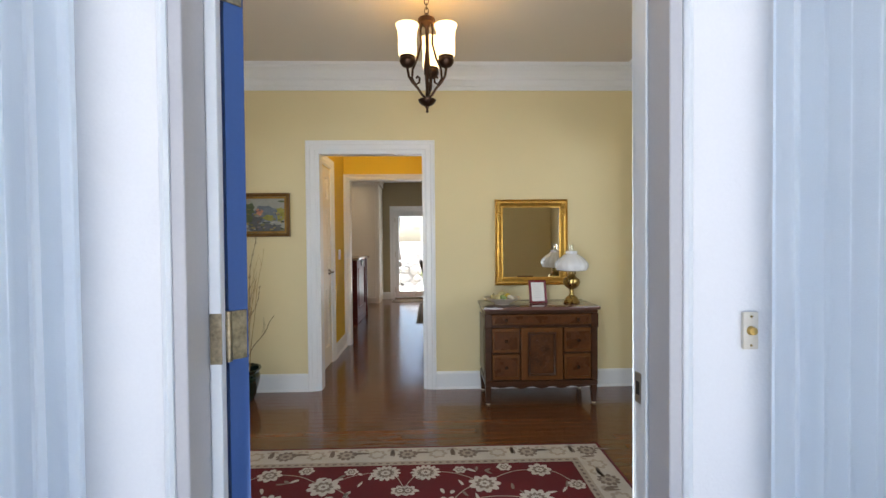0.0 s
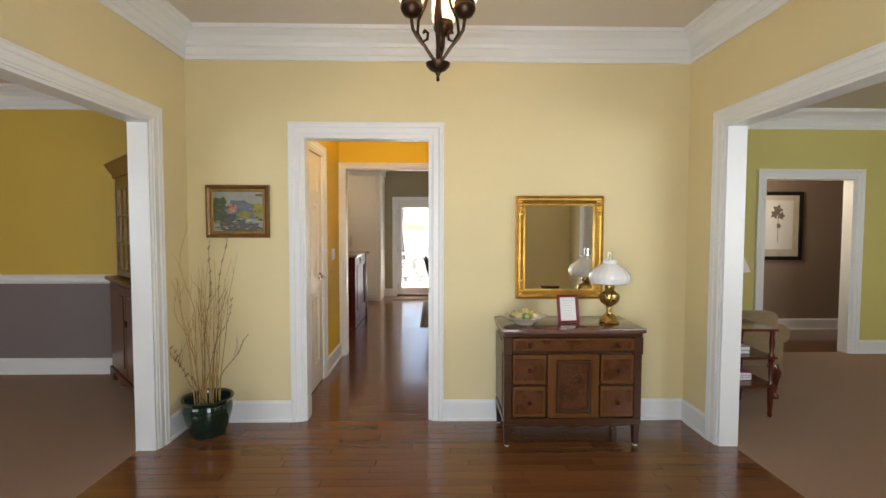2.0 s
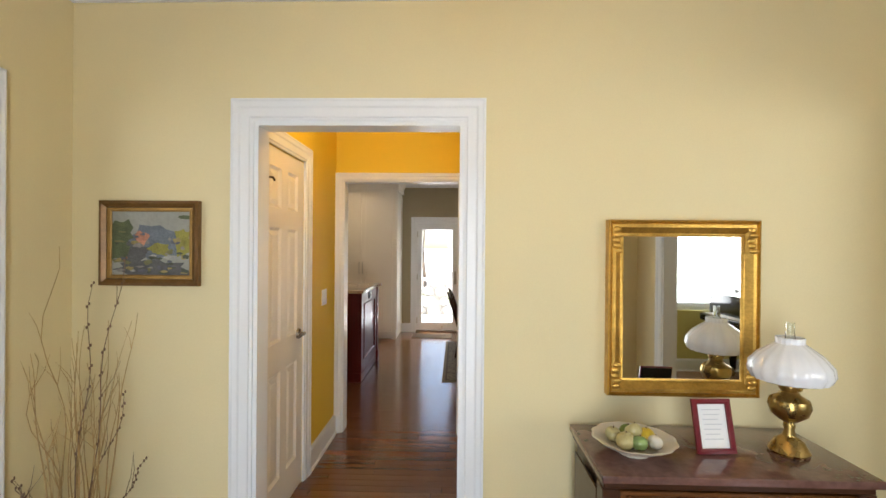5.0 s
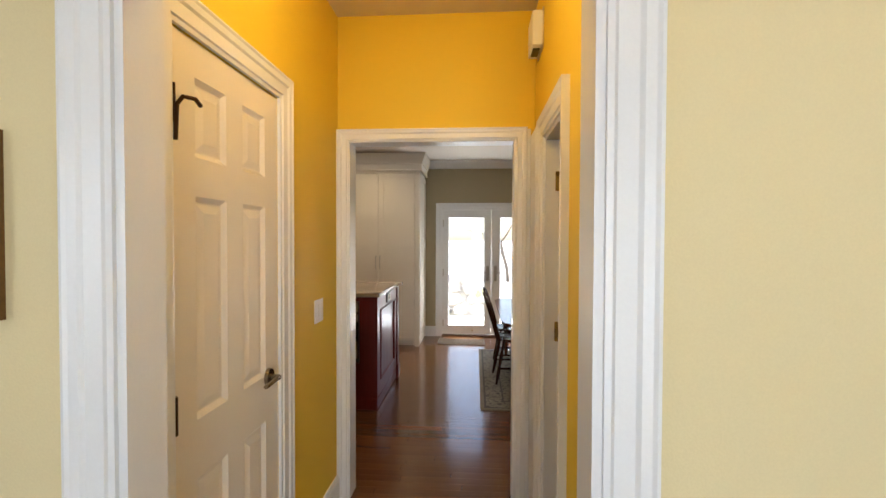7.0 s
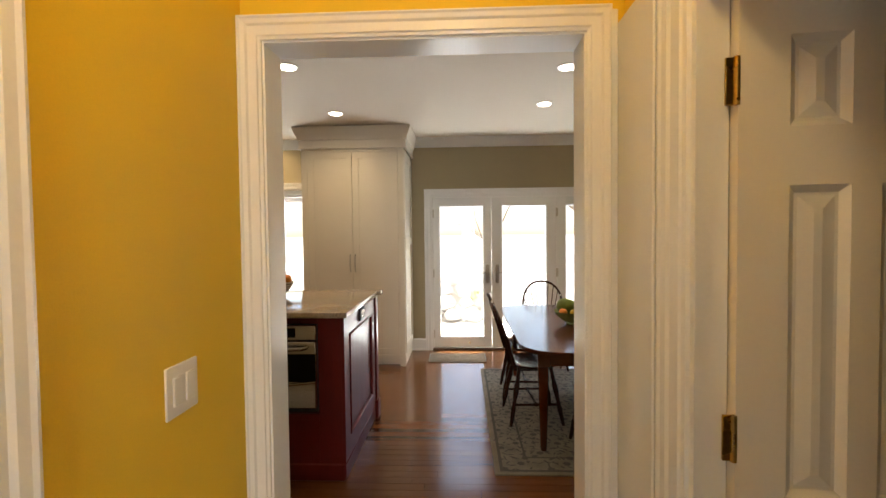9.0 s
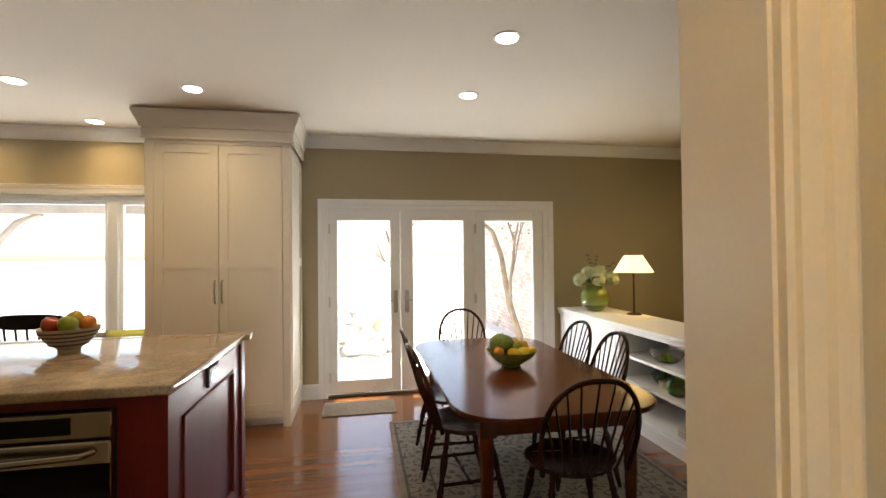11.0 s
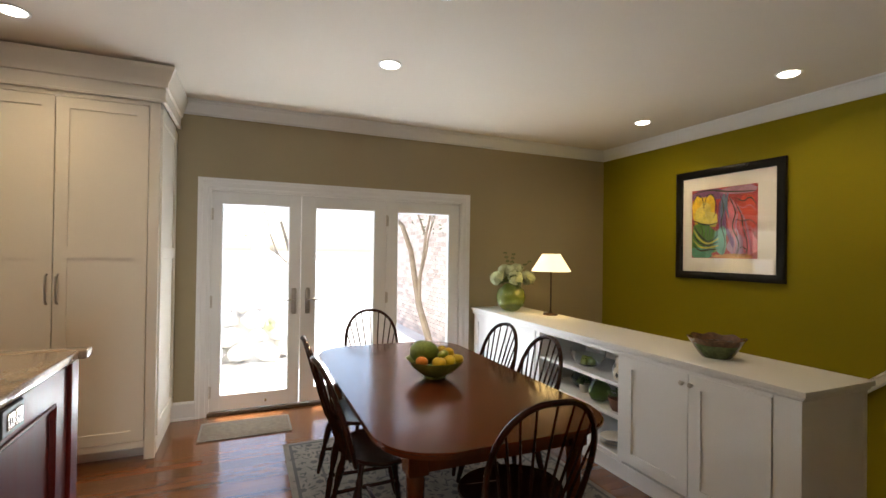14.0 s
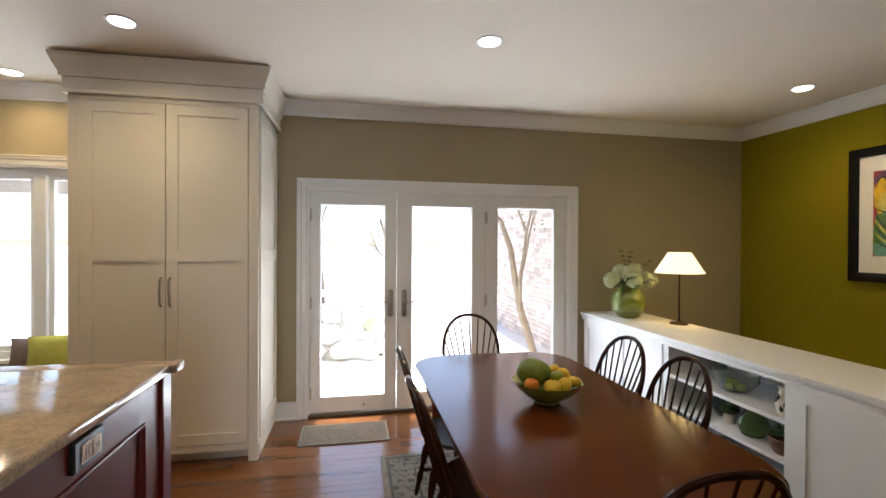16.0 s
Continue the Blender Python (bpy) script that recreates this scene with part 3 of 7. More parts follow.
setting("jamb_entry", jamb, WHITE, "white painted entry door frame with a stop", "trim")
bead = bmesh.new()
sweep(bead, [(ED[0] - 0.03, -0.03), (ED[0] - 0.03, ED[2]), (ED[1] + 0.03, ED[2]), (ED[1] + 0.03, -0.03)], [(0, 0), (0, 0.01), (0.006, 0.016), (0.014, 0.012), (0.02, 0.006), (0.024, 0)], lambda u, v, w: (u, 0.965 - w, v))
setting("trim_entry_bead", bead, WHITE, "slim white bead round the entry", "trim")
setting("threshold_entry", boxes((ED[0], ED[1], 0.965, 1.12, -0.03, 0.012), bev=0.004), OAK, "dark oak door sill", "trim")



def panel_door(door, w, h, t, material, rows, cols, name="door_leaf"):
    """A panelled leaf from (0,0,0) along x: stiles and rails with sunk, raised-field panels."""
    bm = bmesh.new()
    us = [0] + [v for c in cols for v in c] + [w]
    zs = [0] + [v for r in rows for v in r] + [h]
    for a, b in zip(us[::2], us[1::2]):
        box(bm, a, b, 0, t, 0, h)
    for a, b in cols:
        for c, d in zip(zs[::2], zs[1::2]):
            box(bm, a, b, 0, t, c, d)
    bmesh.ops.remove_doubles(bm, verts=bm.verts[:], dist=1e-5)
    leaf = part(name, bm, material, door, smooth=False)
    for a, b in cols:
        for c, d in rows:
            pb = bmesh.new()
            for s0, s1 in ((0.012, 0.5 * t), (t - 0.012, 0.5 * t)):
                ring = [[pb.verts.new((x, s, z)) for x, z in ((a + i, c + i), (b - i, c + i), (b - i, d - i), (a + i, d - i))] for i, s in ((0.0, 0.001 if s0 < t / 2 else t - 0.001), (0.014, s0), (0.02, s0), (0.045, 0.004 if s0 < t / 2 else t - 0.004))]
                for p, q in zip(ring, ring[1:]):
                    for k in range(4):
                        pb.faces.new((p[k], p[(k + 1) % 4], q[(k + 1) % 4], q[k]))
                pb.faces.new(ring[-1])
            part("panel", pb, material, leaf, smooth=False)
    return leaf


door = thing("entry_door", "blue painted panelled entry door standing wide open", "door", pose(ED[0] + 0.027, 1.078, 0.012, 0, 0, 138) @ pose(0, -0.044, 0))
panel_door(door, 0.90, 2.10, 0.044, BLUE, [(0.22, 0.82), (0.98, 1.48), (1.60, 1.96)], [(0.12, 0.39), (0.51, 0.78)])
for z in (0.28, 1.065, 1.86):
    hb = boxes((-0.003, 0.0, 0.004, 0.040, z - 0.055, z + 0.055), bev=0.001)
    h = part("hinge", hb, OLDBRASS, door, "tarnished brass hinge")
    part("knuckle", rod(kb := bmesh.new(), (-0.006, 0.047, z - 0.056), (-0.006, 0.047, z + 0.056), 0.007) and kb, OLDBRASS, h)
    jb = boxes((ED[0] + 0.001, ED[0] + 0.027, 1.0425, 1.045, z - 0.043, z + 0.067), bev=0.001)
    part("hinge_plate", jb, OLDBRASS, h, m=door.matrix_basis.inverted())
strike = thing("strike_plate", "worn steel strike plate let into the entry jamb", "strike plate")
part("plate", boxes((ED[1] - 0.003, ED[1] + 0.001, 1.072, 1.105, 0.905, 0.975), bev=0.001), NICKEL, strike)
part("recess", boxes((ED[1] - 0.004, ED[1] - 0.0025, 1.082, 1.097, 0.925, 0.955)), BLACK, strike, "dark latch hole")
bell = thing("doorbell", "cream doorbell plate with a brass push button", "doorbell")
part("plate", boxes((0.625, 0.657, 0.956, 0.965, 1.058, 1.135), bev=0.004, seg=2), IVORY, bell)
part("button", rod(b := bmesh.new(), (0.641, 0.956, 1.097), (0.641, 0.948, 1.097), 0.0095, 0.008, 16) and b, BRASS, bell, "round brass button")
for z in (1.067, 1.126):
    part("screw", rod(b := bmesh.new(), (0.641, 0.957, z), (0.641, 0.9545, z), 0.0025, n=8) and b, BRASS, bell)


def curtain(x0, x1, seed):
    rnd = random.Random(seed)
    c = thing("curtain", "pale blue-white full-length drapery in soft vertical folds", "curtain", group="porch curtains")
    bm = bmesh.new()
    nx, nz = 220, 22
    ph = [rnd.uniform(0, 6) for _ in range(4)]
    grid = []
    for j in range(nz + 1):
        v = j / nz
        row = []
        for i in range(nx + 1):
            u = i / nx
            x = x0 + (x1 - x0) * u
            f = 0.013 * math.sin(u * 104 + ph[0] + 1.3 * math.sin(u * 13 + ph[1]) + 0.9 * (1 - v)) + 0.006 * math.sin(u * 217 + ph[2] + 0.6 * v) + 0.010 * math.sin(u * 17 + ph[3] + v * 1.2) * (1.3 - v)
            row.append(bm.verts.new((x + 0.006 * math.sin(u * 104 + v), 0.913 + f, -0.02 + 2.8 * v)))
        grid.append(row)
    for j in range(nz):
        for i in range(nx):
            bm.faces.new((grid[j][i], grid[j][i + 1], grid[j + 1][i + 1], grid[j + 1][i]))
    bmesh.ops.solidify(bm, geom=bm.faces[:], thickness=0.003)
    part("drape", bm, CURT, c)


curtain(-1.66, -0.655, 3)
curtain(0.655, 1.66, 8)

# ---- foyer ----
RX0, RX1, RY0, RY1 = -1.34, 1.03, 1.30, 2.86


def petals(bm, x, y, z, r, n, inner=0.45, turn=0.0, core=True):
    """A flat many-petalled flower."""
    m = n * 4
    ring = []
    for i in range(m):
        a = turn + 2 * math.pi * i / m
        rr = r * (0.72 + 0.28 * abs(math.cos(n * (a - turn) / 2)))
        ring.append(bm.verts.new((x + rr * math.cos(a), y + rr * math.sin(a), z)))
    bm.faces.new(ring)


def leafshape(bm, x, y, z, l, w, turn):
    pts = []
    for k in range(10):
        a = 2 * math.pi * k / 10
        px, py = l * 0.5 * math.cos(a), w * 0.5 * math.sin(a) * (1 - 0.35 * math.cos(a))
        pts.append(bm.verts.new((x + px * math.cos(turn) - py * math.sin(turn), y + px * math.sin(turn) + py * math.cos(turn), z)))
    bm.faces.new(pts)


def band(x0, x1, y0, y1, w, z0, z1):
    return boxes((x0, x1, y0, y0 + w, z0, z1), (x0, x1, y1 - w, y1, z0, z1), (x0, x0 + w, y0 + w, y1 - w, z0, z1), (x1 - w, x1, y0 + w, y1 - w, z0, z1))


rug = thing("oriental_rug", "red and ivory oriental wool rug with floral border", "rug")
part("field", boxes((RX0, RX1, RY0, RY1, 0.0, 0.009), bev=0.002), REDRUG, rug, "deep red wool ground", smooth=False)
part("border", band(RX0 + 0.02, RX1 - 0.02, RY0 + 0.02, RY1 - 0.02, 0.17, 0.0092, 0.0100), RUGIV, rug, "ivory border band", smooth=False)
part("guard_stripe", band(RX0 + 0.19, RX1 - 0.19, RY0 + 0.19, RY1 - 0.19, 0.045, 0.0092, 0.0099), RUGTAN, rug, "taupe guard stripe", smooth=False)
part("inner_line", band(RX0 + 0.235, RX1 - 0.235, RY0 + 0.235, RY1 - 0.235, 0.006, 0.0092, 0.0100), REDRUG, rug, smooth=False)
rnd = random.Random(5)
gb, gl, gc = bmesh.new(), bmesh.new(), bmesh.new()
peri = []
for i in range(13):
    x = RX0 + 0.105 + (RX1 - RX0 - 0.21) * i / 12
    peri += [(x, RY0 + 0.105, 0, i), (x, RY1 - 0.105, 0, i)]
for i in range(1, 8):
    y = RY0 + 0.105 + (RY1 - RY0 - 0.21) * i / 8
    peri += [(RX0 + 0.105, y, math.pi / 2, i), (RX1 - 0.105, y, math.pi / 2, i)]
for x, y, a, i in peri:
    if i % 2 == 0:
        petals(gb, x, y, 0.0104, 0.062, 10)
        petals(gl, x, y, 0.0107, 0.040, 8)
        petals(gb, x, y, 0.0110, 0.018, 6)
    else:
        petals(gl, x, y, 0.0104, 0.058, 7, turn=a)
        petals(gc, x, y, 0.0107, 0.036, 7, turn=a)
    for s in (-1, 1):
        t = a + s * 0.75
        leafshape(gb, x + 0.095 * s * math.cos(a) * 0.99 - 0.02 * math.sin(a), y + 0.095 * s * math.sin(a) + 0.02 * math.cos(a), 0.0104, 0.09, 0.022, t + (0.9 if i % 2 else -0.9))
        leafshape(gl, x + 0.07 * s * math.cos(a) - 0.055 * math.sin(a), y + 0.07 * s * math.sin(a) + 0.055 * math.cos(a), 0.0104, 0.04, 0.02, t)
for i in range(46):
    x = RX0 + 0.212 + (RX1 - RX0 - 0.424) * i / 45
    for y in (RY0 + 0.212, RY1 - 0.212):
        leafshape(gb, x, y, 0.0103, 0.026, 0.018, 0)
for i in range(1, 28):
    y = RY0 + 0.212 + (RY1 - RY0 - 0.424) * i / 28
    for x in (RX0 + 0.212, RX1 - 0.212):
        leafshape(gb, x, y, 0.0103, 0.018, 0.026, 0)
fb, fc, fv = bmesh.new(), bmesh.new(), bmesh.new()
cx, cy = (RX0 + RX1) / 2, (RY0 + RY1) / 2
for sx in (-1, 1):
    for sy in (-1, 1):
        for u, v, r, n in ((0.11, 0.46, 0.085, 14), (0.42, 0.33, 0.088, 9), (0.74, 0.46, 0.07, 8), (0.66, 0.18, 0.09, 12), (0.22, 0.14, 0.08, 10), (0.86, 0.05, 0.07, 9), (0.30, 0.48, 0.04, 6), (0.55, 0.5, 0.045, 6), (0.9, 0.3, 0.05, 7), (0.02, 0.28, 0.05, 7)):
            x, y = cx + sx * u, cy + sy * v
            petals(fb, x, y, 0.0098, r, n)
            petals(fc, x, y, 0.0101, r * 0.6, n)
            petals(fb, x, y, 0.0104, r * 0.35, n)
            petals(fc, x, y, 0.0107, r * 0.14, 6)
        for k in range(34):
            u, v = rnd.uniform(0.04, 0.92), rnd.uniform(0.03, 0.5)
            x, y = cx + sx * u, cy + sy * v
            leafshape(fb if k % 3 else fc, x, y, 0.0097, rnd.uniform(0.035, 0.07), rnd.uniform(0.014, 0.024), (1 if sx * sy > 0 else -1) * (k * 1.3) + (0 if sx > 0 else math.pi))
        for (u0, v0), (u1, v1) in (((0.11, 0.46), (0.42, 0.33)), ((0.42, 0.33), (0.74, 0.46)), ((0.22, 0.14), (0.66, 0.18)), ((0.66, 0.18), (0.86, 0.05)), ((0.11, 0.46), (0.0, 0.3)), ((0.42, 0.33), (0.22, 0.14)), ((0.74, 0.46), (0.9, 0.3))):
            for k in range(12):
                s0, s1 = k / 12, (k + 1) / 12
                q = []
                for s in (s0, s1):
                    bow = 0.05 * math.sin(math.pi * s)
                    q.append((cx + sx * (u0 + (u1 - u0) * s), cy + sy * (v0 + (v1 - v0) * s + bow)))
                dx, dy = q[1][0] - q[0][0], q[1][1] - q[0][1]
                ll = math.hypot(dx, dy)
                ox, oy = -dy / ll * 0.003, dx / ll * 0.003
                fv.faces.new([fv.verts.new((px, py, 0.0095)) for px, py in ((q[0][0] - ox, q[0][1] - oy), (q[1][0] - ox, q[1][1] - oy), (q[1][0] + ox, q[1][1] + oy), (q[0][0] + ox, q[0][1] + oy))])
for bm, m, nm in ((gb, RUGGREY, "border_motif"), (gl, RUGTAN, "border_flower"), (gc, RUGIV, "border_heart"), (fb, RUGIV, "field_flower"), (fc, RUGGREY, "field_petal"), (fv, RUGTAN, "vine")):
    part(nm, bm, m, rug, smooth=False)["kind"] = "stuff"

# framed landscape
DULLGILT = mat("dull_gilt_edge", (0.30, 0.17, 0.045), 0.45, 0.7, vary=0.3, scale=18, fine=90, bump=0.1)
pic = thing("landscape_painting", "small oil landscape in a dark gilt-lined frame on the yellow wall", "painting")


def frame_rect(x0, x1, z0, z1, prof, put):
    bm = bmesh.new()
    return sweep(bm, [(x0, z0), (x0, z1), (x1, z1), (x1, z0)], prof, put, True)


onwall = lambda u, v, w: (u, FY1 - w, v)  # noqa: E731
PX0, PX1, PZ0, PZ1 = -1.64, -1.20, 1.33, 1.70
part("frame", frame_rect(PX0 + 0.035, PX1 - 0.035, PZ0 + 0.035, PZ1 - 0.035, [(0.006, 0), (0.006, 0.02), (0.012, 0.024), (0.022, 0.03), (0.035, 0.026), (0.035, 0)], onwall), mat("antique_gilt_wood", (0.17, 0.085, 0.025), 0.35, 0.4, vary=0.35, scale=14, fine=80, bump=0.1), pic)
part("gilt_liner", frame_rect(PX0 + 0.041, PX1 - 0.041, PZ0 + 0.041, PZ1 - 0.041, [(-0.006, 0), (-0.006, 0.012), (0.0, 0.017), (0.01, 0.019), (0.012, 0.0)], onwall), DULLGILT, pic, "narrow gilt inner edge")
canvas = boxes((PX0 + 0.04, PX1 - 0.04, FY1 - 0.008, FY1 - 0.001, PZ0 + 0.04, PZ1 - 0.04))
part("canvas", canvas, mat("painted_sky", (0.30, 0.30, 0.26), 0.6, vary=0.15, scale=12, fine=60, bump=0.2), pic, smooth=False)


def blob(bm, cx, cz, rx, rz, y, seed, n=18, rough=0.3, flat=False):
    r = random.Random(seed)
    pts = []
    for i in range(n):
        a = 2 * math.pi * i / n
        k = 1 + r.uniform(-rough, rough)
        z = cz + rz * k * math.sin(a)
        pts.append(bm.verts.new((min(max(cx + rx * k * math.cos(a), PX0 + 0.042), PX1 - 0.042), y, min(max(max(z, cz) if flat else z, PZ0 + 0.042), PZ1 - 0.042))))
    bm.faces.new(pts)


for k, (col, items) in enumerate((
        ((0.13, 0.15, 0.18), [(-1.40, 1.52, 0.12, 0.075)]),
        ((0.09, 0.09, 0.09), [(-1.42, 1.40, 0.18, 0.045), (-1.50, 1.47, 0.07, 0.06)]),
        ((0.08, 0.10, 0.045), [(-1.55, 1.56, 0.05, 0.055), (-1.57, 1.50, 0.045, 0.06), (-1.27, 1.63, 0.035, 0.008)]),
        ((0.48, 0.20, 0.12), [(-1.46, 1.535, 0.035, 0.03)]),
        ((0.26, 0.24, 0.04), [(-1.38, 1.49, 0.05, 0.03), (-1.28, 1.52, 0.035, 0.06)]),
        ((0.36, 0.35, 0.33), [(-1.33, 1.452, 0.03, 0.008), (-1.41, 1.457, 0.016, 0.008), (-1.50, 1.395, 0.012, 0.005)]))):
    pm = mat("oil_paint_patch", col, 0.55, vary=0.4, scale=25, fine=120, bump=0.4)
    for j, (a, b, c, d) in enumerate(items):
        bm = bmesh.new()
        blob(bm, a, b, c, d, FY1 - 0.0085 - 0.0004 * k - 0.0001 * j, k * 7 + j)
        part("paint_patch", bm, pm, pic, smooth=False)

rnd = random.Random(77)
dabs = [mat("oil_paint_dab", c, 0.5, vary=0.3, scale=30, bump=0.3) for c in ((0.06, 0.07, 0.04), (0.16, 0.15, 0.06), (0.10, 0.10, 0.12), (0.28, 0.22, 0.08), (0.22, 0.20, 0.18))]
for k in range(46):
    bm = bmesh.new()
    x, z = rnd.uniform(PX0 + 0.06, PX1 - 0.06), PZ0 + 0.05 + abs(rnd.gauss(0, 0.085))
    blob(bm, x, min(z, 1.58), rnd.uniform(0.008, 0.022), rnd.uniform(0.004, 0.011), FY1 - 0.0118 - 0.00004 * k, 300 + k, 10, 0.4)
    part("brush_dab", bm, dabs[k % 5], pic, smooth=False)

# mirror
mir = thing("wall_mirror", "rectangular mirror in a gilded moulded frame above the chest", "mirror")
MX0, MX1, MZ0, MZ1 = 0.551, 1.176, 0.895, 1.630
part("glass", boxes((MX0 + 0.06, MX1 - 0.06, FY1 - 0.018, FY1 - 0.012, MZ0 + 0.06, MZ1 - 0.06)), MIRROR, mir, "silvered mirror glass", smooth=False)
part("frame", frame_rect(MX0 + 0.065, MX1 - 0.065, MZ0 + 0.065, MZ1 - 0.065, [(-0.004, 0), (-0.004, 0.02), (0.004, 0.024), (0.010, 0.022), (0.02, 0.03), (0.034, 0.042), (0.048, 0.04), (0.052, 0.034), (0.058, 0.044), (0.065, 0.04), (0.065, 0)], onwall), GILT, mir)
for x in (MX0 + 0.035, MX1 - 0.035):
    for z in (MZ0 + 0.04, MZ1 - 0.04):
        cb = bmesh.new()
        for k in range(5):
            s = 1 if z > 1.2 else -1
            bmesh.ops.create_uvsphere(cb, u_segments=10, v_segments=6, radius=0.016, matrix=Matrix.LocRotScale((x + 0.006 * math.sin(k * 2), FY1 - 0.04, z - s * 0.022 * k), None, (1.2, 0.5, 0.8)))
        part("corner_ornament", cb, GILT, mir)

# chest of drawers
DX, DXR, DYF, DYB = 0.410, 1.290, 3.555, 3.95
chest = thing("antique_chest", "antique carved walnut washstand chest with a marble top", "chest")
part("body", boxes((DX + 0.02, DXR - 0.02, DYF + 0.02, DYB, 0.15, 0.741)), WALNUT, chest, smooth=False)
part("marble_top", boxes((DX - 0.012, DXR + 0.012, DYF - 0.035, DYB + 0.01, 0.741, 0.768), bev=0.006, seg=2), MARBLE, chest, "reddish brown marble slab")
part("cornice", boxes((DX, DXR, DYF - 0.012, DYB, 0.712, 0.741), bev=0.004), WALNUT, chest)
part("plinth", boxes((DX, DXR, DYF - 0.005, DYB, 0.148, 0.188), bev=0.005), WALNUT, chest)
for x in (DX, DXR - 0.05):
    part("corner_post", boxes((x, x + 0.05, DYF - 0.004, DYF + 0.05, 0.188, 0.60), (x - 0.004, x + 0.054, DYF - 0.012, DYF + 0.055, 0.60, 0.712), bev=0.004), WALNUT, chest)
    for y in (DYF - 0.002, DYB - 0.045):
        lb = boxes((x + 0.001, x + 0.047, y, y + 0.046, 0.012, 0.150), bev=0.005)
        for v in lb.verts:
            if v.co.z < 0.08:
                v.co.x += (x + 0.024 - v.co.x) * 0.28
                v.co.y += (y + 0.023 - v.co.y) * 0.28
        lo = part("leg", lb, WALNUT, chest, smooth=False)
        lb = bmesh.new()
        lathe(lb, [(0.010, 0.0), (0.015, 0.003), (0.016, 0.010), (0.012, 0.014)], (x + 0.024, y + 0.023, 0.0), 12)
        part("caster", lb, IVORY, lo, "small pale caster")
    sp = boxes((x - 0.004 if x < 0.6 else x + 0.046, x + 0.004 if x < 0.6 else x + 0.054, DYF + 0.06, DYB - 0.05, 0.23, 0.68), bev=0.003)
    part("side_panel", sp, WALNUT, chest)
ap = bmesh.new()
n = 24
cols = []
for i in range(n + 1):
    a = i / n
    f = lambda u: 0.155 - 0.012 - 0.018 * (math.sin(u * math.pi * 5) ** 2) * (1 if 0.2 < u < 0.8 else 0.5)  # noqa: E731
    x = DX + 0.05 + (DXR - DX - 0.1) * a
    cols.append([ap.verts.new(v) for v in ((x, DYF, f(a)), (x, DYF, 0.156), (x, DYF + 0.018, 0.156), (x, DYF + 0.018, f(a)))])
for p, q in zip(cols, cols[1:]):
    for k in range(4):
        ap.faces.new((p[k], p[(k + 1) % 4], q[(k + 1) % 4], q[k]))
ap.faces.new(cols[0][::-1])
ap.faces.new(cols[-1])
bmesh.ops.recalc_face_normals(ap, faces=ap.faces[:])
part("apron", ap, WALNUT, chest, "scalloped apron", smooth=False)


def knob(parent, x, y, z, r=0.013, m=None):
    kb = bmesh.new()
    lathe(kb, [(0.005, 0), (0.006, 0.01), (r, 0.014), (r * 1.05, 0.02), (r * 0.7, 0.026), (0.001, 0.028)], n=12, m=Matrix.Translation((x, y, z)) @ Matrix.Rotation(radians(90), 4, "X"))
    return part("knob", kb, m or BRONZE, parent)


HONEY = mat("honey_walnut", (0.12, 0.042, 0.010), 0.3, vary=0.35, scale=5, fine=40, bump=0.03, coat=0.2, stretch=(6, 6, 0.6), spec=0.35)


def front(name, x0, x1, z0, z1, knobs, material=BURL, y=None, lift=0.012, inset=0.026):
    y = DYF if y is None else y
    p = part(name, boxes((x0, x1, y - lift, y + 0.02, z0, z1), bev=0.004), HONEY, chest)
    part("veneer", boxes((x0 + 0.016, x1 - 0.016, y - lift - 0.006, y - lift + 0.002, z0 + inset, z1 - inset), bev=0.003), material, p, "darker figured veneer field")
    for kx in knobs:
        knob(p, kx, y - lift - 0.005, (z0 + z1) / 2)
    return p


front("top_drawer", DX + 0.055, DXR - 0.055, 0.626, 0.706, (DX + 0.16, DXR - 0.16), inset=0.012)
for x0, x1 in ((DX + 0.055, DX + 0.265), (DXR - 0.265, DXR - 0.055)):
    front("drawer", x0, x1, 0.412, 0.600, ((x0 + x1) / 2,))
    front("drawer", x0, x1, 0.200, 0.398, ((x0 + x1) / 2,))
cd = part("cupboard_door", boxes((DX + 0.276, DXR - 0.276, DYF - 0.016, DYF + 0.02, 0.196, 0.604), bev=0.004), HONEY, chest, "lighter walnut cupboard door")
part("door_panel", frame_rect(DX + 0.350, DXR - 0.350, 0.250, 0.550, [(0, 0.0), (0, 0.012), (0.01, 0.016), (0.018, 0.01), (0.02, 0)], lambda u, v, w: (u, DYF - 0.016 - w, v)), WALNUT, cd)
carve = bmesh.new()
box(carve, DX + 0.352, DXR - 0.352, DYF - 0.019, DYF - 0.015, 0.252, 0.548)
for k in range(7):
    for s in (-1, 1):
        z = 0.30 + k * 0.033
        bmesh.ops.create_uvsphere(carve, u_segments=10, v_segments=6, radius=0.016, matrix=Matrix.LocRotScale(((DX + DXR) / 2 + s * (0.026 + 0.016 * math.sin(k * 1.1)), DYF - 0.02, z), Euler((0, s * 0.7, 0)), (0.6, 0.12, 1.2)))
part("carved_panel", carve, mat("dark_figured_veneer", (0.075, 0.026, 0.008), 0.3, vary=0.75, scale=14, fine=60, bump=0.1, coat=0.2, spec=0.35), cd, "dark figured carved panel")

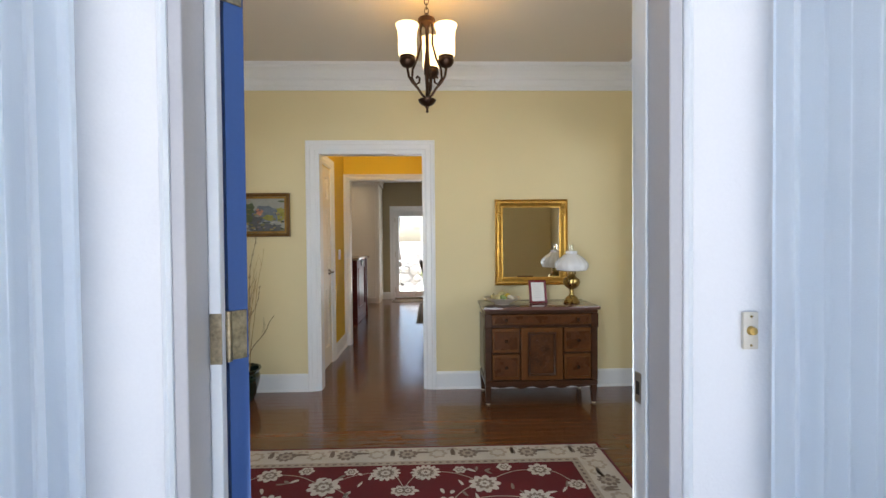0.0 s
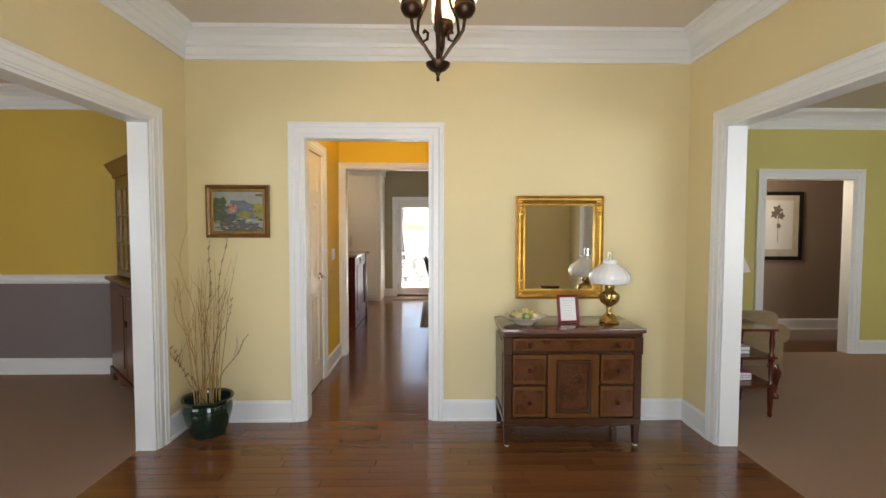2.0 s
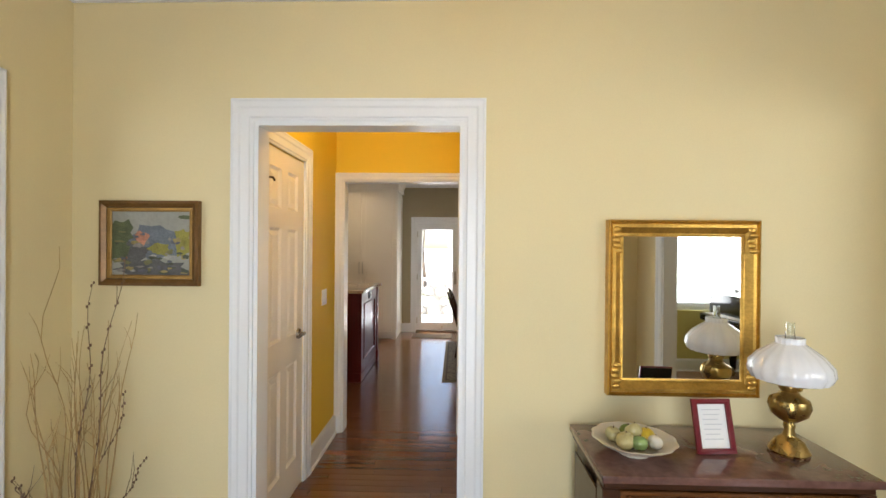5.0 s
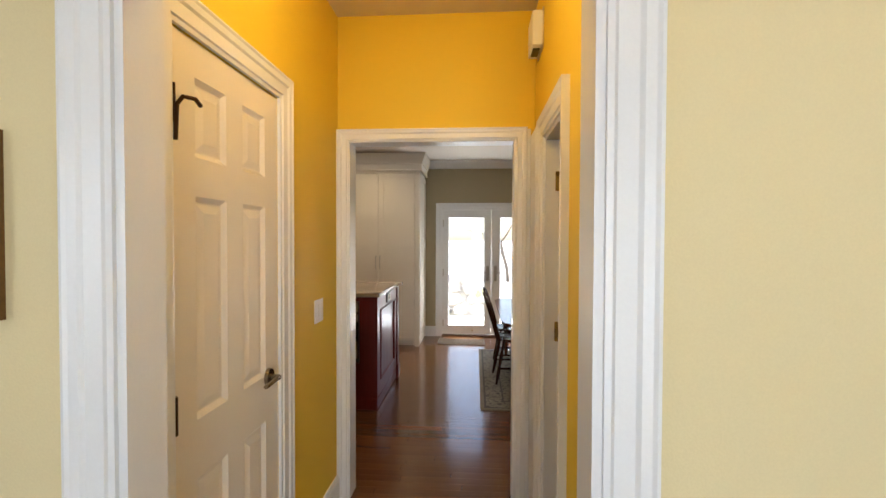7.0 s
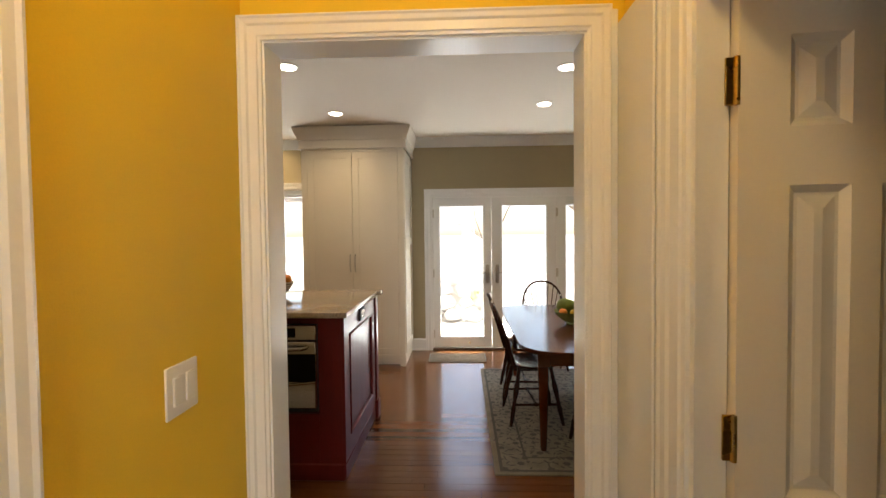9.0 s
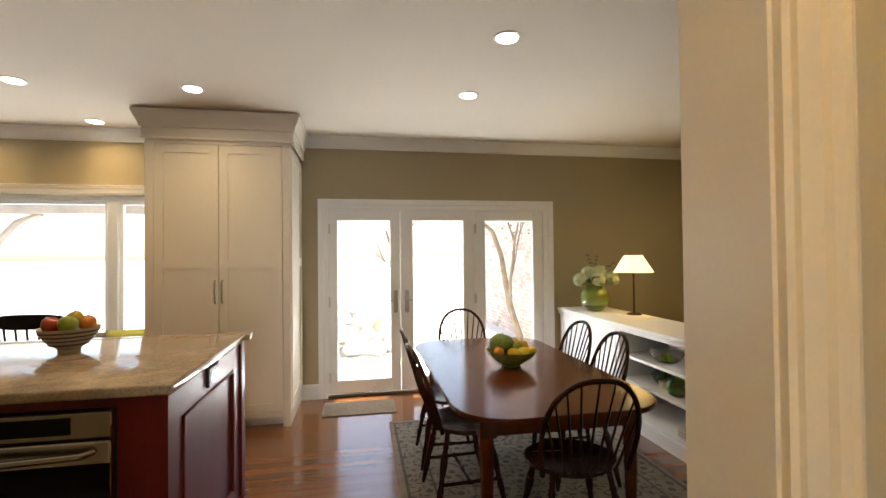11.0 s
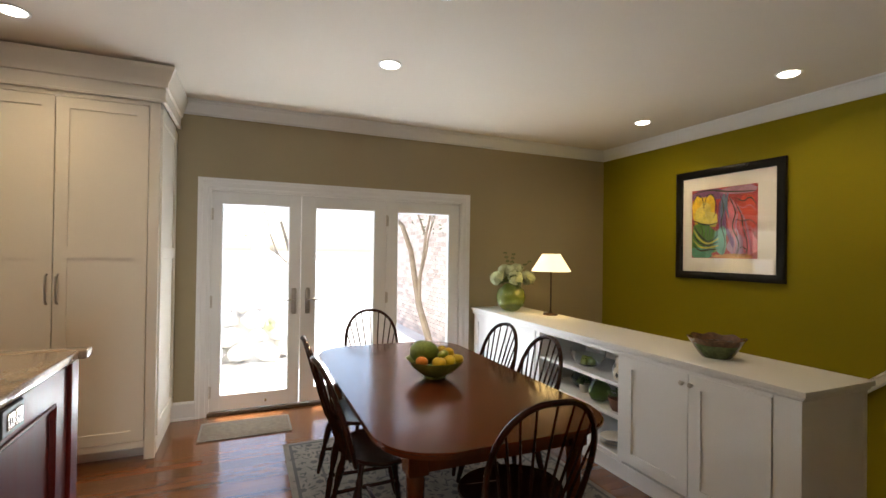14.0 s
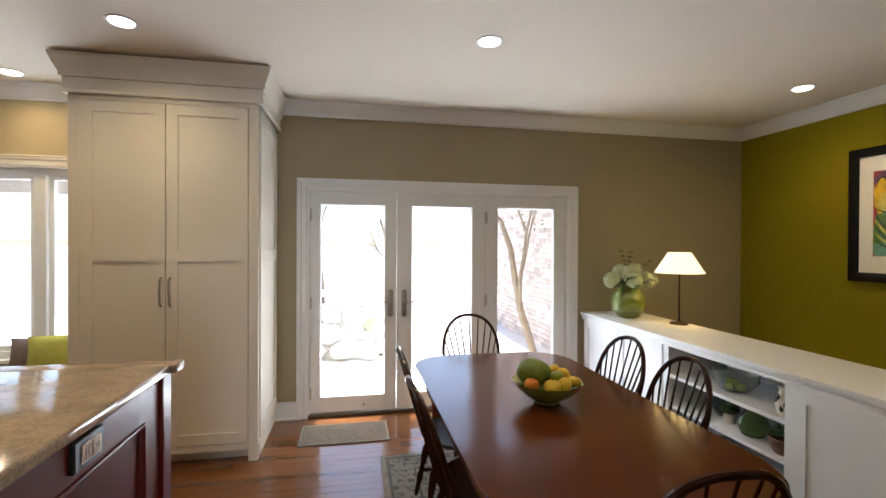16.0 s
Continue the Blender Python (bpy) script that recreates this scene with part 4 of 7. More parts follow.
# oil lamp
lampo = thing("oil_lamp", "brass oil lamp with a fluted white glass shade on the chest", "lamp", pose(1.142, 3.73, 0.768))
b = bmesh.new()
lathe(b, [(0.062, 0), (0.066, 0.008), (0.058, 0.02), (0.045, 0.045), (0.022, 0.062), (0.016, 0.085), (0.02, 0.1), (0.016, 0.11), (0.03, 0.118), (0.058, 0.14), (0.068, 0.17), (0.062, 0.195), (0.035, 0.212), (0.028, 0.225), (0.034, 0.235), (0.032, 0.26), (0.026, 0.268)], n=28)
part("base", b, BRASS, lampo, "polished brass font and foot")
knob(lampo, 0.0, -0.03, 0.245, 0.01, BRASS)
b = bmesh.new()
lathe(b, [(0.1, 0.262), (0.118, 0.268), (0.132, 0.295), (0.128, 0.325), (0.10, 0.36), (0.06, 0.39), (0.044, 0.40), (0.046, 0.418), (0.044, 0.422), (0.040, 0.418), (0.040, 0.402), (0.056, 0.386), (0.096, 0.355), (0.123, 0.325), (0.126, 0.296), (0.114, 0.272), (0.1, 0.266)], n=72, flute=0.022, lobes=18)
part("shade", b, MILK, lampo, "fluted white opal glass shade")
b = bmesh.new()
lathe(b, [(0.016, 0.27), (0.026, 0.3), (0.018, 0.36), (0.014, 0.465), (0.0145, 0.475), (0.0125, 0.475), (0.012, 0.465), (0.016, 0.36), (0.024, 0.3), (0.014, 0.272)], n=20)
part("chimney", b, CLEAR, lampo, "clear glass chimney")

# photo frame and fruit dish
pf = thing("photo_frame", "dark red photo frame with a white printed card on the chest", "picture frame", pose(0.862, 3.70, 0.769, -14, 0, 4))
part("frame", frame_rect(-0.054, 0.054, 0.018, 0.172, [(0, 0), (0, 0.012), (0.008, 0.016), (0.018, 0.012), (0.018, 0)], lambda u, v, w: (u, -w, v)), REDFR, pf)
part("card", boxes((-0.056, 0.056, -0.003, 0.001, 0.016, 0.174)), PAPER, pf, "white printed card", smooth=False)
for k in range(7):
    part("text_line", boxes((-0.035 + 0.004 * (k % 2), 0.035 - 0.006 * (k % 3), -0.0037, -0.003, 0.15 - k * 0.017, 0.153 - k * 0.017)), INK, pf, smooth=False)
part("back", boxes((-0.068, 0.068, 0.001, 0.006, 0.002, 0.188)), BLACK, pf, "black backing board", smooth=False)
part("strut", boxes((-0.02, 0.02, 0.006, 0.010, 0.01, 0.15)), BLACK, pf, smooth=False)


def fruit(parent, name, material, p, r, squash=0.92, stalk=True):
    fb_ = bmesh.new()
    prof = []
    for i in range(13):
        a = -math.pi / 2 + math.pi * i / 12
        dip = 0.22 * math.exp(-((math.cos(a) / 0.32) ** 2)) * (1 if a > 0 else 0.6)
        prof.append((max(r * math.cos(a) * (1 + 0.05 * math.sin(a)), 0.0008), r * squash * (math.sin(a) - math.copysign(dip, a))))
    lathe(fb_, prof, n=18)
    bmesh.ops.rotate(fb_, verts=fb_.verts[:], cent=(0, 0, 0), matrix=Euler((p[0] * 40 % 1 - 0.5, p[1] * 30 % 1 - 0.5, 0)).to_matrix())
    bmesh.ops.translate(fb_, verts=fb_.verts[:], vec=p)
    o = part(name, fb_, material, parent)
    if stalk:
        sb = bmesh.new()
        rod(sb, (p[0], p[1], p[2] + 0.55 * r), (p[0] + 0.1 * r, p[1], p[2] + 1.05 * r), 0.0018, n=6)
        part("stalk", sb, TWIGDK, o)


PALEFRUIT = mat("pale_yellow_glaze", (0.50, 0.43, 0.20), 0.3, vary=0.3, scale=14, fine=80, bump=0.02, coat=0.2)
dish = thing("fruit_dish", "pale ceramic dish of glazed fruit on the marble chest top", "dish", pose(0.566, 3.70, 0.768) @ Matrix.Scale(1.2, 4))
b = bmesh.new()
lathe(b, [(0.045, 0), (0.047, 0.006), (0.06, 0.012), (0.1, 0.032), (0.118, 0.044), (0.122, 0.046), (0.116, 0.047), (0.096, 0.036), (0.055, 0.018), (0.01, 0.015)], n=60, flute=0.02, lobes=12)
part("bowl", b, IVORY, dish)
for i, (m, x, y, r) in enumerate(((PALEFRUIT, -0.035, -0.03, 0.028), (LEMON, 0.035, 0.0, 0.03), (MELON, -0.005, 0.035, 0.026), (CELADON, 0.0, -0.045, 0.024), (PALEFRUIT, -0.055, 0.02, 0.024), (IVORY, 0.05, -0.035, 0.022), (PALEFRUIT, 0.0, 0.0, 0.026))):
    fruit(dish, "fruit", m, (x, y, 0.046 + (0.018 if i == 6 else 0)), r)

# pot with dry branches
pot = thing("potted_branches", "dark green glazed pot of dry branches in the foyer corner", "planter", pose(-1.565, 3.785, 0.0))
b = bmesh.new()
lathe(b, [(r * 0.9, z * 0.95) for r, z in ((0.10, 0), (0.115, 0.005), (0.135, 0.05), (0.16, 0.13), (0.172, 0.19), (0.165, 0.225), (0.16, 0.235), (0.175, 0.255), (0.182, 0.268), (0.176, 0.275), (0.16, 0.268), (0.15, 0.235), (0.15, 0.21), (0.01, 0.2))], n=36)
part("pot", b, POTGREEN, pot)
rnd = random.Random(12)
for k in range(30):
    thick = k < 6
    if k < 22:
        tx, ty, h = rnd.gauss(0, 0.09), rnd.gauss(0, 0.06), rnd.uniform(0.55, 1.05)
    else:
        tx, ty, h = ((-0.30, -0.02, 0.50), (0.30, -0.06, 0.48), (-0.20, -0.05, 0.42), (0.22, -0.02, 0.72), (-0.24, 0.02, 0.9), (0.12, 0.05, 1.25), (-0.16, 0.05, 1.3), (0.06, 0.04, 1.15))[k - 22]
    x0, y0 = rnd.uniform(-0.07, 0.07), rnd.uniform(-0.07, 0.07)
    pts = []
    ph = rnd.uniform(0, 6)
    wig = 0.006 if k < 22 else 0.014
    if k in (26, 28):
        wig = 0.035
    for i in range(15):
        s = i / 14
        pts.append((x0 + (tx - x0 * 0.3) * s ** 1.3 + wig * math.sin(s * 13 + ph) * s, y0 + ty * s ** 1.3 + wig * math.cos(s * 11 + ph) * s, 0.20 + (h - 0.0) * s))
    bm = bmesh.new()
    tube(bm, pts, 0.0042 if thick else 0.003, 6, 0.0009)
    for q in range(rnd.randint(1, 3)):
        i0 = rnd.randint(7, 12)
        p0 = Vector(pts[i0])
        d = Vector((rnd.uniform(-0.07, 0.07), rnd.uniform(-0.05, 0.05), rnd.uniform(0.07, 0.16)))
        tube(bm, [p0, p0 + d * 0.5 + Vector((0.008, 0, 0)), p0 + d], 0.0016, 5, 0.0006)
    if k >= 22 and k not in (26, 28):
        for i in range(6, 15):
            for s in (-1, 1):
                bmesh.ops.create_uvsphere(bm, u_segments=6, v_segments=4, radius=0.0045, matrix=Matrix.LocRotScale(Vector(pts[i]) + Vector((s * 0.005, 0, 0.006 * s)), None, (0.8, 0.8, 1.5)))
    part("branch", bm, TWIGDK if k >= 22 and k not in (26, 28) else TWIG, pot)

# pendant chandelier
ch = thing("chandelier", "small bronze three-light chandelier with glowing amber glass shades", "chandelier", pose(-0.018, 2.60, 0.0))
b = bmesh.new()
lathe(b, [(0.002, 1.995), (0.008, 2.0), (0.006, 2.015), (0.012, 2.03), (0.034, 2.042), (0.048, 2.058), (0.05, 2.066), (0.02, 2.075), (0.01, 2.085), (0.008, 2.13), (0.012, 2.2), (0.018, 2.25), (0.012, 2.3), (0.007, 2.34), (0.009, 2.46), (0.02, 2.475), (0.046, 2.485), (0.05, 2.5), (0.046, 2.512), (0.03, 2.52), (0.012, 2.535), (0.004, 2.545)], n=24)
part("stem", b, BRONZE, ch)
b = bmesh.new()
lathe(b, [(0.065, 2.77), (0.065, 2.762), (0.05, 2.748), (0.012, 2.735), (0.006, 2.72)], n=24)
part("canopy", b, BRONZE, ch)
b = bmesh.new()
for k in range(7):
    m = Matrix.Translation((0, 0, 2.555 + k * 0.027)) @ Matrix.Rotation(math.pi / 2 * (k % 2), 4, "Z")
    pts = [m @ Vector((0.011 * math.cos(a), 0, 0.019 * math.sin(a))) for a in [2 * math.pi * i / 14 for i in range(15)]]
    tube(b, pts, 0.0025, 6)
part("chain", b, BRONZE, ch)
for k in range(3):
    a = radians((208, 332, 78)[k])
    ca, sa = math.cos(a), math.sin(a)
    arm = bmesh.new()
    R = 0.118
    tube(arm, [(ca * r, sa * r, z) for r, z in ((0.012, 2.075), (0.03, 2.09), (0.06, 2.125), (0.09, 2.15), (0.112, 2.18), (R, 2.215), (R, 2.235))], 0.007, 8)
    tube(arm, [(ca * r, sa * r, z) for r, z in ((0.03, 2.49), (0.038, 2.44), (0.035, 2.37), (0.06, 2.28), (0.088, 2.22), (0.092, 2.17), (0.07, 2.14), (0.048, 2.155), (0.046, 2.18), (0.06, 2.187), (0.066, 2.175))], 0.006, 8)
    ao = part("arm", arm, BRONZE, ch, "scrolled bronze arm")
    b = bmesh.new()
    lathe(b, [(0.008, 2.222), (0.03, 2.232), (0.042, 2.25), (0.044, 2.265), (0.04, 2.272), (0.042, 2.285)], (ca * R, sa * R, 0), 20)
    part("cup", b, BRONZE, ao)
    b = bmesh.new()
    lathe(b, [(0.038, 2.28), (0.048, 2.29), (0.05, 2.33), (0.049, 2.38), (0.052, 2.42), (0.063, 2.452), (0.061, 2.453), (0.05, 2.42), (0.047, 2.38), (0.048, 2.33), (0.046, 2.292), (0.036, 2.283)], (ca * R, sa * R, 0), 28)
    part("shade", b, SHADEGLOW, ao, "glowing amber glass shade")
    b = bmesh.new()
    lathe(b, [(0.012, 2.285), (0.014, 2.30), (0.03, 2.33), (0.033, 2.355), (0.026, 2.38), (0.004, 2.39)], (ca * R, sa * R, 0), 18)
    part("bulb", b, SHADECORE, ao, "lit bulb")
    lamp("chandelier_bulb", "POINT", (-0.018 + ca * R, 2.6 + sa * R, 2.44), (0, 2.6, 3), 1.4, (1.0, 0.62, 0.20), 0.03)

# ---- passage ----
ROWS6 = [(0.20, 0.80), (0.97, 1.60), (1.71, 1.93)]


def lever(parent, p, side, name="lever_handle"):
    lb = bmesh.new()
    x, y, z = p
    rod(lb, (x, y, z), (x, y - 0.012, z), 0.033, 0.030, 18)
    rod(lb, (x, y - 0.01, z), (x, y - 0.045, z), 0.010, n=10)
    tube(lb, [(x, y - 0.042, z), (x + side * 0.04, y - 0.046, z + 0.003), (x + side * 0.11, y - 0.043, z - 0.004)], 0.011, 8, 0.008)
    return part(name, lb, CHROME, parent, "dark nickel lever handle")


cl = thing("closet_door", "white six-panel closet door, shut, in the passage", "door", pose(HX0 + 0.0, CL[0] + 0.004, 0.008, 0, 0, 90))
w = CL[1] - CL[0] - 0.008
panel_door(cl, w, 2.03, 0.036, CABWHITE, ROWS6, [(0.105, w / 2 - 0.05), (w / 2 + 0.05, w - 0.105)])
lever(cl, (w - 0.085, 0.0, 0.96), -1)
for z in (0.22, 1.02, 1.83):
    hb = bmesh.new()
    rod(hb, (0.0, -0.008, z - 0.05), (0.0, -0.008, z + 0.05), 0.007)
    box(hb, 0.0, 0.012, -0.004, 0.0, z - 0.05, z + 0.05)
    part("hinge", hb, BRONZE, cl, "dark hinge")
hb = bmesh.new()
tube(hb, [(0.002, -0.014, 1.735), (0.002, -0.018, 1.825), (0.012, -0.028, 1.848), (0.042, -0.042, 1.85), (0.066, -0.042, 1.838)], 0.006, 8)
part("hinge_stop", hb, BRONZE, cl, "dark curved hinge-pin stop")
setting("closet_door_stop", boxes((HX0 - 0.06, HX0 - 0.038, CL[0], CL[1], 0, CL[2])), WHITE, "white stop behind the closet door", "trim")

sd = thing("side_door", "white panelled side door standing open into the next room", "door", pose(HX1 + 0.066, RD[1] - 0.012, 0.008, 0, 0, -6))
panel_door(sd, 0.44, 1.93, 0.036, CABWHITE, [(0.20, 0.78), (0.95, 1.55), (1.66, 1.83)], [(0.09, 0.195), (0.245, 0.35)])
for z in (0.22, 1.06, 1.75):
    hb = boxes((-0.022, 0.004, -0.034, -0.028, z - 0.045, z + 0.045), bev=0.001)
    rod(hb, (-0.002, -0.034, z - 0.046), (-0.002, -0.034, z + 0.046), 0.006)
    part("hinge", hb, BRASS, sd, "worn brass hinge")
for o in list(sd.children):
    o.matrix_basis = Matrix.Translation((0, -0.036, 0)) @ o.matrix_basis if o.name.startswith("door_leaf") else o.matrix_basis

sw = thing("light_switch", "white two-rocker light switch plate on the yellow wall", "light switch")
part("plate", boxes((HX0, HX0 + 0.006, 5.315, 5.43, 1.075, 1.19), bev=0.002), WHITE, sw)
for y in (5.35, 5.396):
    part("rocker", boxes((HX0 + 0.006, HX0 + 0.011, y - 0.016, y + 0.016, 1.10, 1.165), bev=0.002), WHITE, sw)
chime = thing("door_chime", "cream door chime box high on the passage wall", "door chime")
part("cover", boxes((HX1 - 0.055, HX1 - 0.004, 5.40, 5.585, 2.43, 2.60), bev=0.012, seg=2), WHITE, chime)
part("back_plate", boxes((HX1 - 0.006, HX1, 5.395, 5.59, 2.42, 2.61), bev=0.002), IVORY, chime)
part("grille", boxes((HX1 - 0.046, HX1 - 0.012, 5.44, 5.54, 2.426, 2.431)), BLACK, chime, "dark sound slot", smooth=False)
pl = thing("flush_ceiling_light", "small round flush ceiling light in the passage", "ceiling light", pose(-0.5, 4.55, HZ))
b = bmesh.new()
lathe(b, [(0.12, 0), (0.125, -0.01), (0.12, -0.022), (0.11, -0.025)], n=28)
part("rim", b, BRASS, pl)
b = bmesh.new()
lathe(b, [(0.108, -0.02), (0.1, -0.045), (0.07, -0.07), (0.03, -0.082), (0.002, -0.084)], n=28)
part("diffuser", b, SHADEGLOW, pl, "glowing glass diffuser")
lamp("passage_bulb", "POINT", (-0.5, 4.55, HZ - 0.17), (-0.5, 4.55, 0), 5.0, (1.0, 0.73, 0.34), 0.1)

# ---- dining room ----
hut = thing("corner_hutch", "tall stained wood corner hutch with glazed upper doors", "hutch", pose(-2.54, 4.46, 0.0, 0, 0, -45))
# local: x along the face, y into the corner
part("base", boxes((-0.72, 0.62, 0.02, 0.42, 0.1, 0.92)), HUTCHW, hut, smooth=False)
part("worktop", boxes((-0.75, 0.65, -0.02, 0.44, 0.92, 0.955), bev=0.006), HUTCHW, hut)
fb_ = bmesh.new()
for i in range(20):
    u0, u1 = -0.74 + 1.38 * i / 20, -0.74 + 1.38 * (i + 1) / 20
    zz = 0.03 + 0.05 * abs(math.sin((i + 0.5) / 20 * math.pi * 3)) if 1 < i < 18 else 0.0
    box(fb_, u0, u1, 0.0, 0.03, zz, 0.11)
part("bracket_foot", fb_, HUTCHW, hut, smooth=False)
part("upper_case", boxes((-0.73, -0.64, 0.08, 0.4, 0.955, 1.85), (0.54, 0.60, 0.08, 0.4, 0.955, 1.85), (-0.70, 0.60, 0.36, 0.4, 0.955, 1.85), (-0.70, 0.60, 0.08, 0.4, 1.80, 1.86)), HUTCHW, hut, smooth=False)
for z in (1.25, 1.53):
    part("shelf", boxes((-0.64, 0.54, 0.1, 0.36, z, z + 0.02)), HUTCHW, hut, smooth=False)
cb = bmesh.new()
sweep(cb, [(-0.73, 0.42), (-0.73, 0.08), (0.60, 0.08), (0.60, 0.42)], [(0, 0), (0, 0.13), (-0.07, 0.13), (-0.07, 0.115), (-0.06, 0.10), (-0.035, 0.05), (-0.02, 0.03), (-0.02, 0)], lambda u, v, w: (u, v, 1.855 + w))
part("cornice", cb, HUTCHW, hut, "flared cornice")
for x0, x1 in ((-0.64, -0.05), (-0.05, 0.54)):
    d = bmesh.new()
    for r in ((x0, x0 + 0.05, 0.97, 1.79), (x1 - 0.05, x1, 0.97, 1.79), (x0 + 0.05, x1 - 0.05, 0.97, 1.02), (x0 + 0.05, x1 - 0.05, 1.74, 1.79)):
        box(d, r[0], r[1], 0.06, 0.082, r[2], r[3])
    for k in (1, 2):
        xx = x0 + 0.05 + (x1 - x0 - 0.1) * k / 3
        box(d, xx - 0.008, xx + 0.008, 0.064, 0.08, 1.02, 1.74)
        zz = 1.02 + 0.72 * k / 3
        box(d, x0 + 0.05, x1 - 0.05, 0.064, 0.08, zz - 0.008, zz + 0.008)
    do = part("glazed_door", d, HUTCHW, hut, smooth=False)
    part("pane", boxes((x0 + 0.05, x1 - 0.05, 0.070, 0.073, 1.02, 1.74)), PANE, do, smooth=False).visible_shadow = False
    lo = part("lower_door", boxes((x0 + 0.005, x1 - 0.005, 0.0, 0.022, 0.14, 0.90), bev=0.003), HUTCHW, hut)
    part("lower_panel", boxes((x0 + 0.07, x1 - 0.07, -0.008, 0.004, 0.21, 0.83), bev=0.008), HUTCHW, lo)
    part("latch", boxes(((x1 - 0.04 if x0 < -0.3 else x0 + 0.015), (x1 - 0.015 if x0 < -0.3 else x0 + 0.04), -0.012, 0.0, 0.58, 0.63), bev=0.002), BLACK, lo, "black iron latch")
    part("upper_latch", boxes(((x1 - 0.035 if x0 < -0.3 else x0 + 0.01), (x1 - 0.01 if x0 < -0.3 else x0 + 0.035), 0.048, 0.06, 1.36, 1.40), bev=0.002), BLACK, do, "black iron latch")
rnd = random.Random(4)
for z in (0.975, 1.27, 1.55):
    for k in range(6):
        pl_ = thing("plate", "pale china plate standing in the hutch", "plate", pose(-2.54, 4.46, 0, 0, 0, -45) @ pose(-0.52 + k * 0.2, 0.30, z + 0.095, 78, 0, 0), "china in the hutch")
        b = bmesh.new()
        lathe(b, [(0.05, 0.0), (0.06, 0.004), (0.092, 0.012), (0.093, 0.014), (0.058, 0.007), (0.002, 0.005)], n=24)
        part("dish", b, IVORY, pl_)

# ---- living room ----
arm = thing("armchair", "tan upholstered armchair with dark cabriole legs on the carpet", "armchair", pose(2.50, 4.70, 0.0, 0, 0, 176) @ Matrix.Diagonal((1, 1, 0.9, 1)))
part("seat", boxes((-0.28, 0.28, -0.34, 0.28, 0.28, 0.46), bev=0.05, seg=3), FABRIC, arm)
part("backrest", boxes((-0.30, 0.30, 0.20, 0.36, 0.36, 0.80), bev=0.06, seg=3), FABRIC, arm)
for s in (-1, 1):
    b = bmesh.new()
    tube(b, [(s * 0.33, 0.30, 0.60), (s * 0.345, 0.1, 0.57), (s * 0.35, -0.15, 0.555), (s * 0.345, -0.30, 0.54), (s * 0.345, -0.36, 0.52)], 0.085, 14, 0.075)
    box(b, s * 0.33 - 0.045, s * 0.33 + 0.045, -0.30, 0.30, 0.27, 0.55, 0.02, 2)
    part("arm", b, FABRIC, arm)
    for y in (-0.30, 0.28):
        b = bmesh.new()
        o = -1 if y < 0 else 1
        tube(b, [(s * 0.30, y, 0.30), (s * 0.315, y + o * 0.025, 0.24), (s * 0.305, y + o * 0.01, 0.13), (s * 0.30, y + o * 0.005, 0.05), (s * 0.31, y + o * 0.03, 0.012)], 0.042, 10, 0.024)
        lathe(b, [(0.03, 0), (0.034, 0.008), (0.028, 0.02), (0.01, 0.03)], (s * 0.308, y + o * 0.022, 0), 12)
        part("leg", b, mat("polished_mahogany", (0.09, 0.014, 0.010), 0.2, vary=0.3, coat=0.4, bump=0.02) if s < 0 and y < 0 else bpy.data.materials["polished_mahogany"], arm, "dark cabriole leg")

MAHOG = bpy.data.materials["polished_mahogany"]
st = thing("side_table", "small dark three-tier side table beside the armchair", "table", pose(2.225, 3.95, 0.0) @ Matrix.Diagonal((1, 1, 0.88, 1)))
for z, t in ((0.26, 0.02), (0.50, 0.02), (0.735, 0.022)):
    part("shelf" if z < 0.7 else "tabletop", boxes((-0.25, 0.27, 0.02, 0.42, z, z + t), bev=0.005), MAHOG, st)
for x in (-0.22, 0.24):
    for y in (0.05, 0.39):
        b = bmesh.new()
        lathe(b, [(0.012, 0), (0.017, 0.02), (0.013, 0.05), (0.018, 0.12), (0.02, 0.25), (0.02, 0.29), (0.012, 0.31), (0.019, 0.38), (0.012, 0.46), (0.02, 0.48), (0.02, 0.53), (0.012, 0.56), (0.019, 0.63), (0.013, 0.7), (0.02, 0.735)], (x, y, 0), 12)
        part("leg", b, MAHOG, st)
rnd = random.Random(2)
for z, x, cols in ((0.281, 0.02, ((0.25, 0.03, 0.12), (0.5, 0.45, 0.4), (0.35, 0.05, 0.2))), (0.521, 0.0, ((0.3, 0.36, 0.45), (0.6, 0.6, 0.58)))):
    zz = z
    for c in cols:
        bo = thing("book", "book lying flat on the side table shelf", "book", pose(2.225 + x, 4.17, zz * 0.88 + 0.001, 0, 0, rnd.uniform(-8, 8)), "books on the side table")
        part("cover", boxes((-0.13, 0.13, -0.10, 0.10, 0, 0.003), (-0.13, 0.13, -0.10, 0.10, 0.021, 0.024), (-0.13, -0.127, -0.10, 0.10, 0.003, 0.021)), mat("book_cloth", c, 0.6, vary=0.1, bump=0.05), bo, smooth=False)
        part("pages", boxes((-0.126, 0.126, -0.097, 0.097, 0.003, 0.021)), PAPER, bo, smooth=False)
        zz += 0.025
tl = thing("floor_lamp", "floor lamp with a pale cone shade beside the armchair", "lamp", pose(2.80, 5.12, 0))
b = bmesh.new()
lathe(b, [(0.14, 0), (0.14, 0.015), (0.03, 0.03), (0.012, 0.05), (0.011, 1.0), (0.004, 1.02)], n=20)
part("stand", b, BRASS, tl)
b = bmesh.new()
lathe(b, [(0.23, 0.99), (0.10, 1.30), (0.097, 1.30), (0.226, 0.99)], n=36)
part("shade", b, PAPER, tl, "pale cone shade")

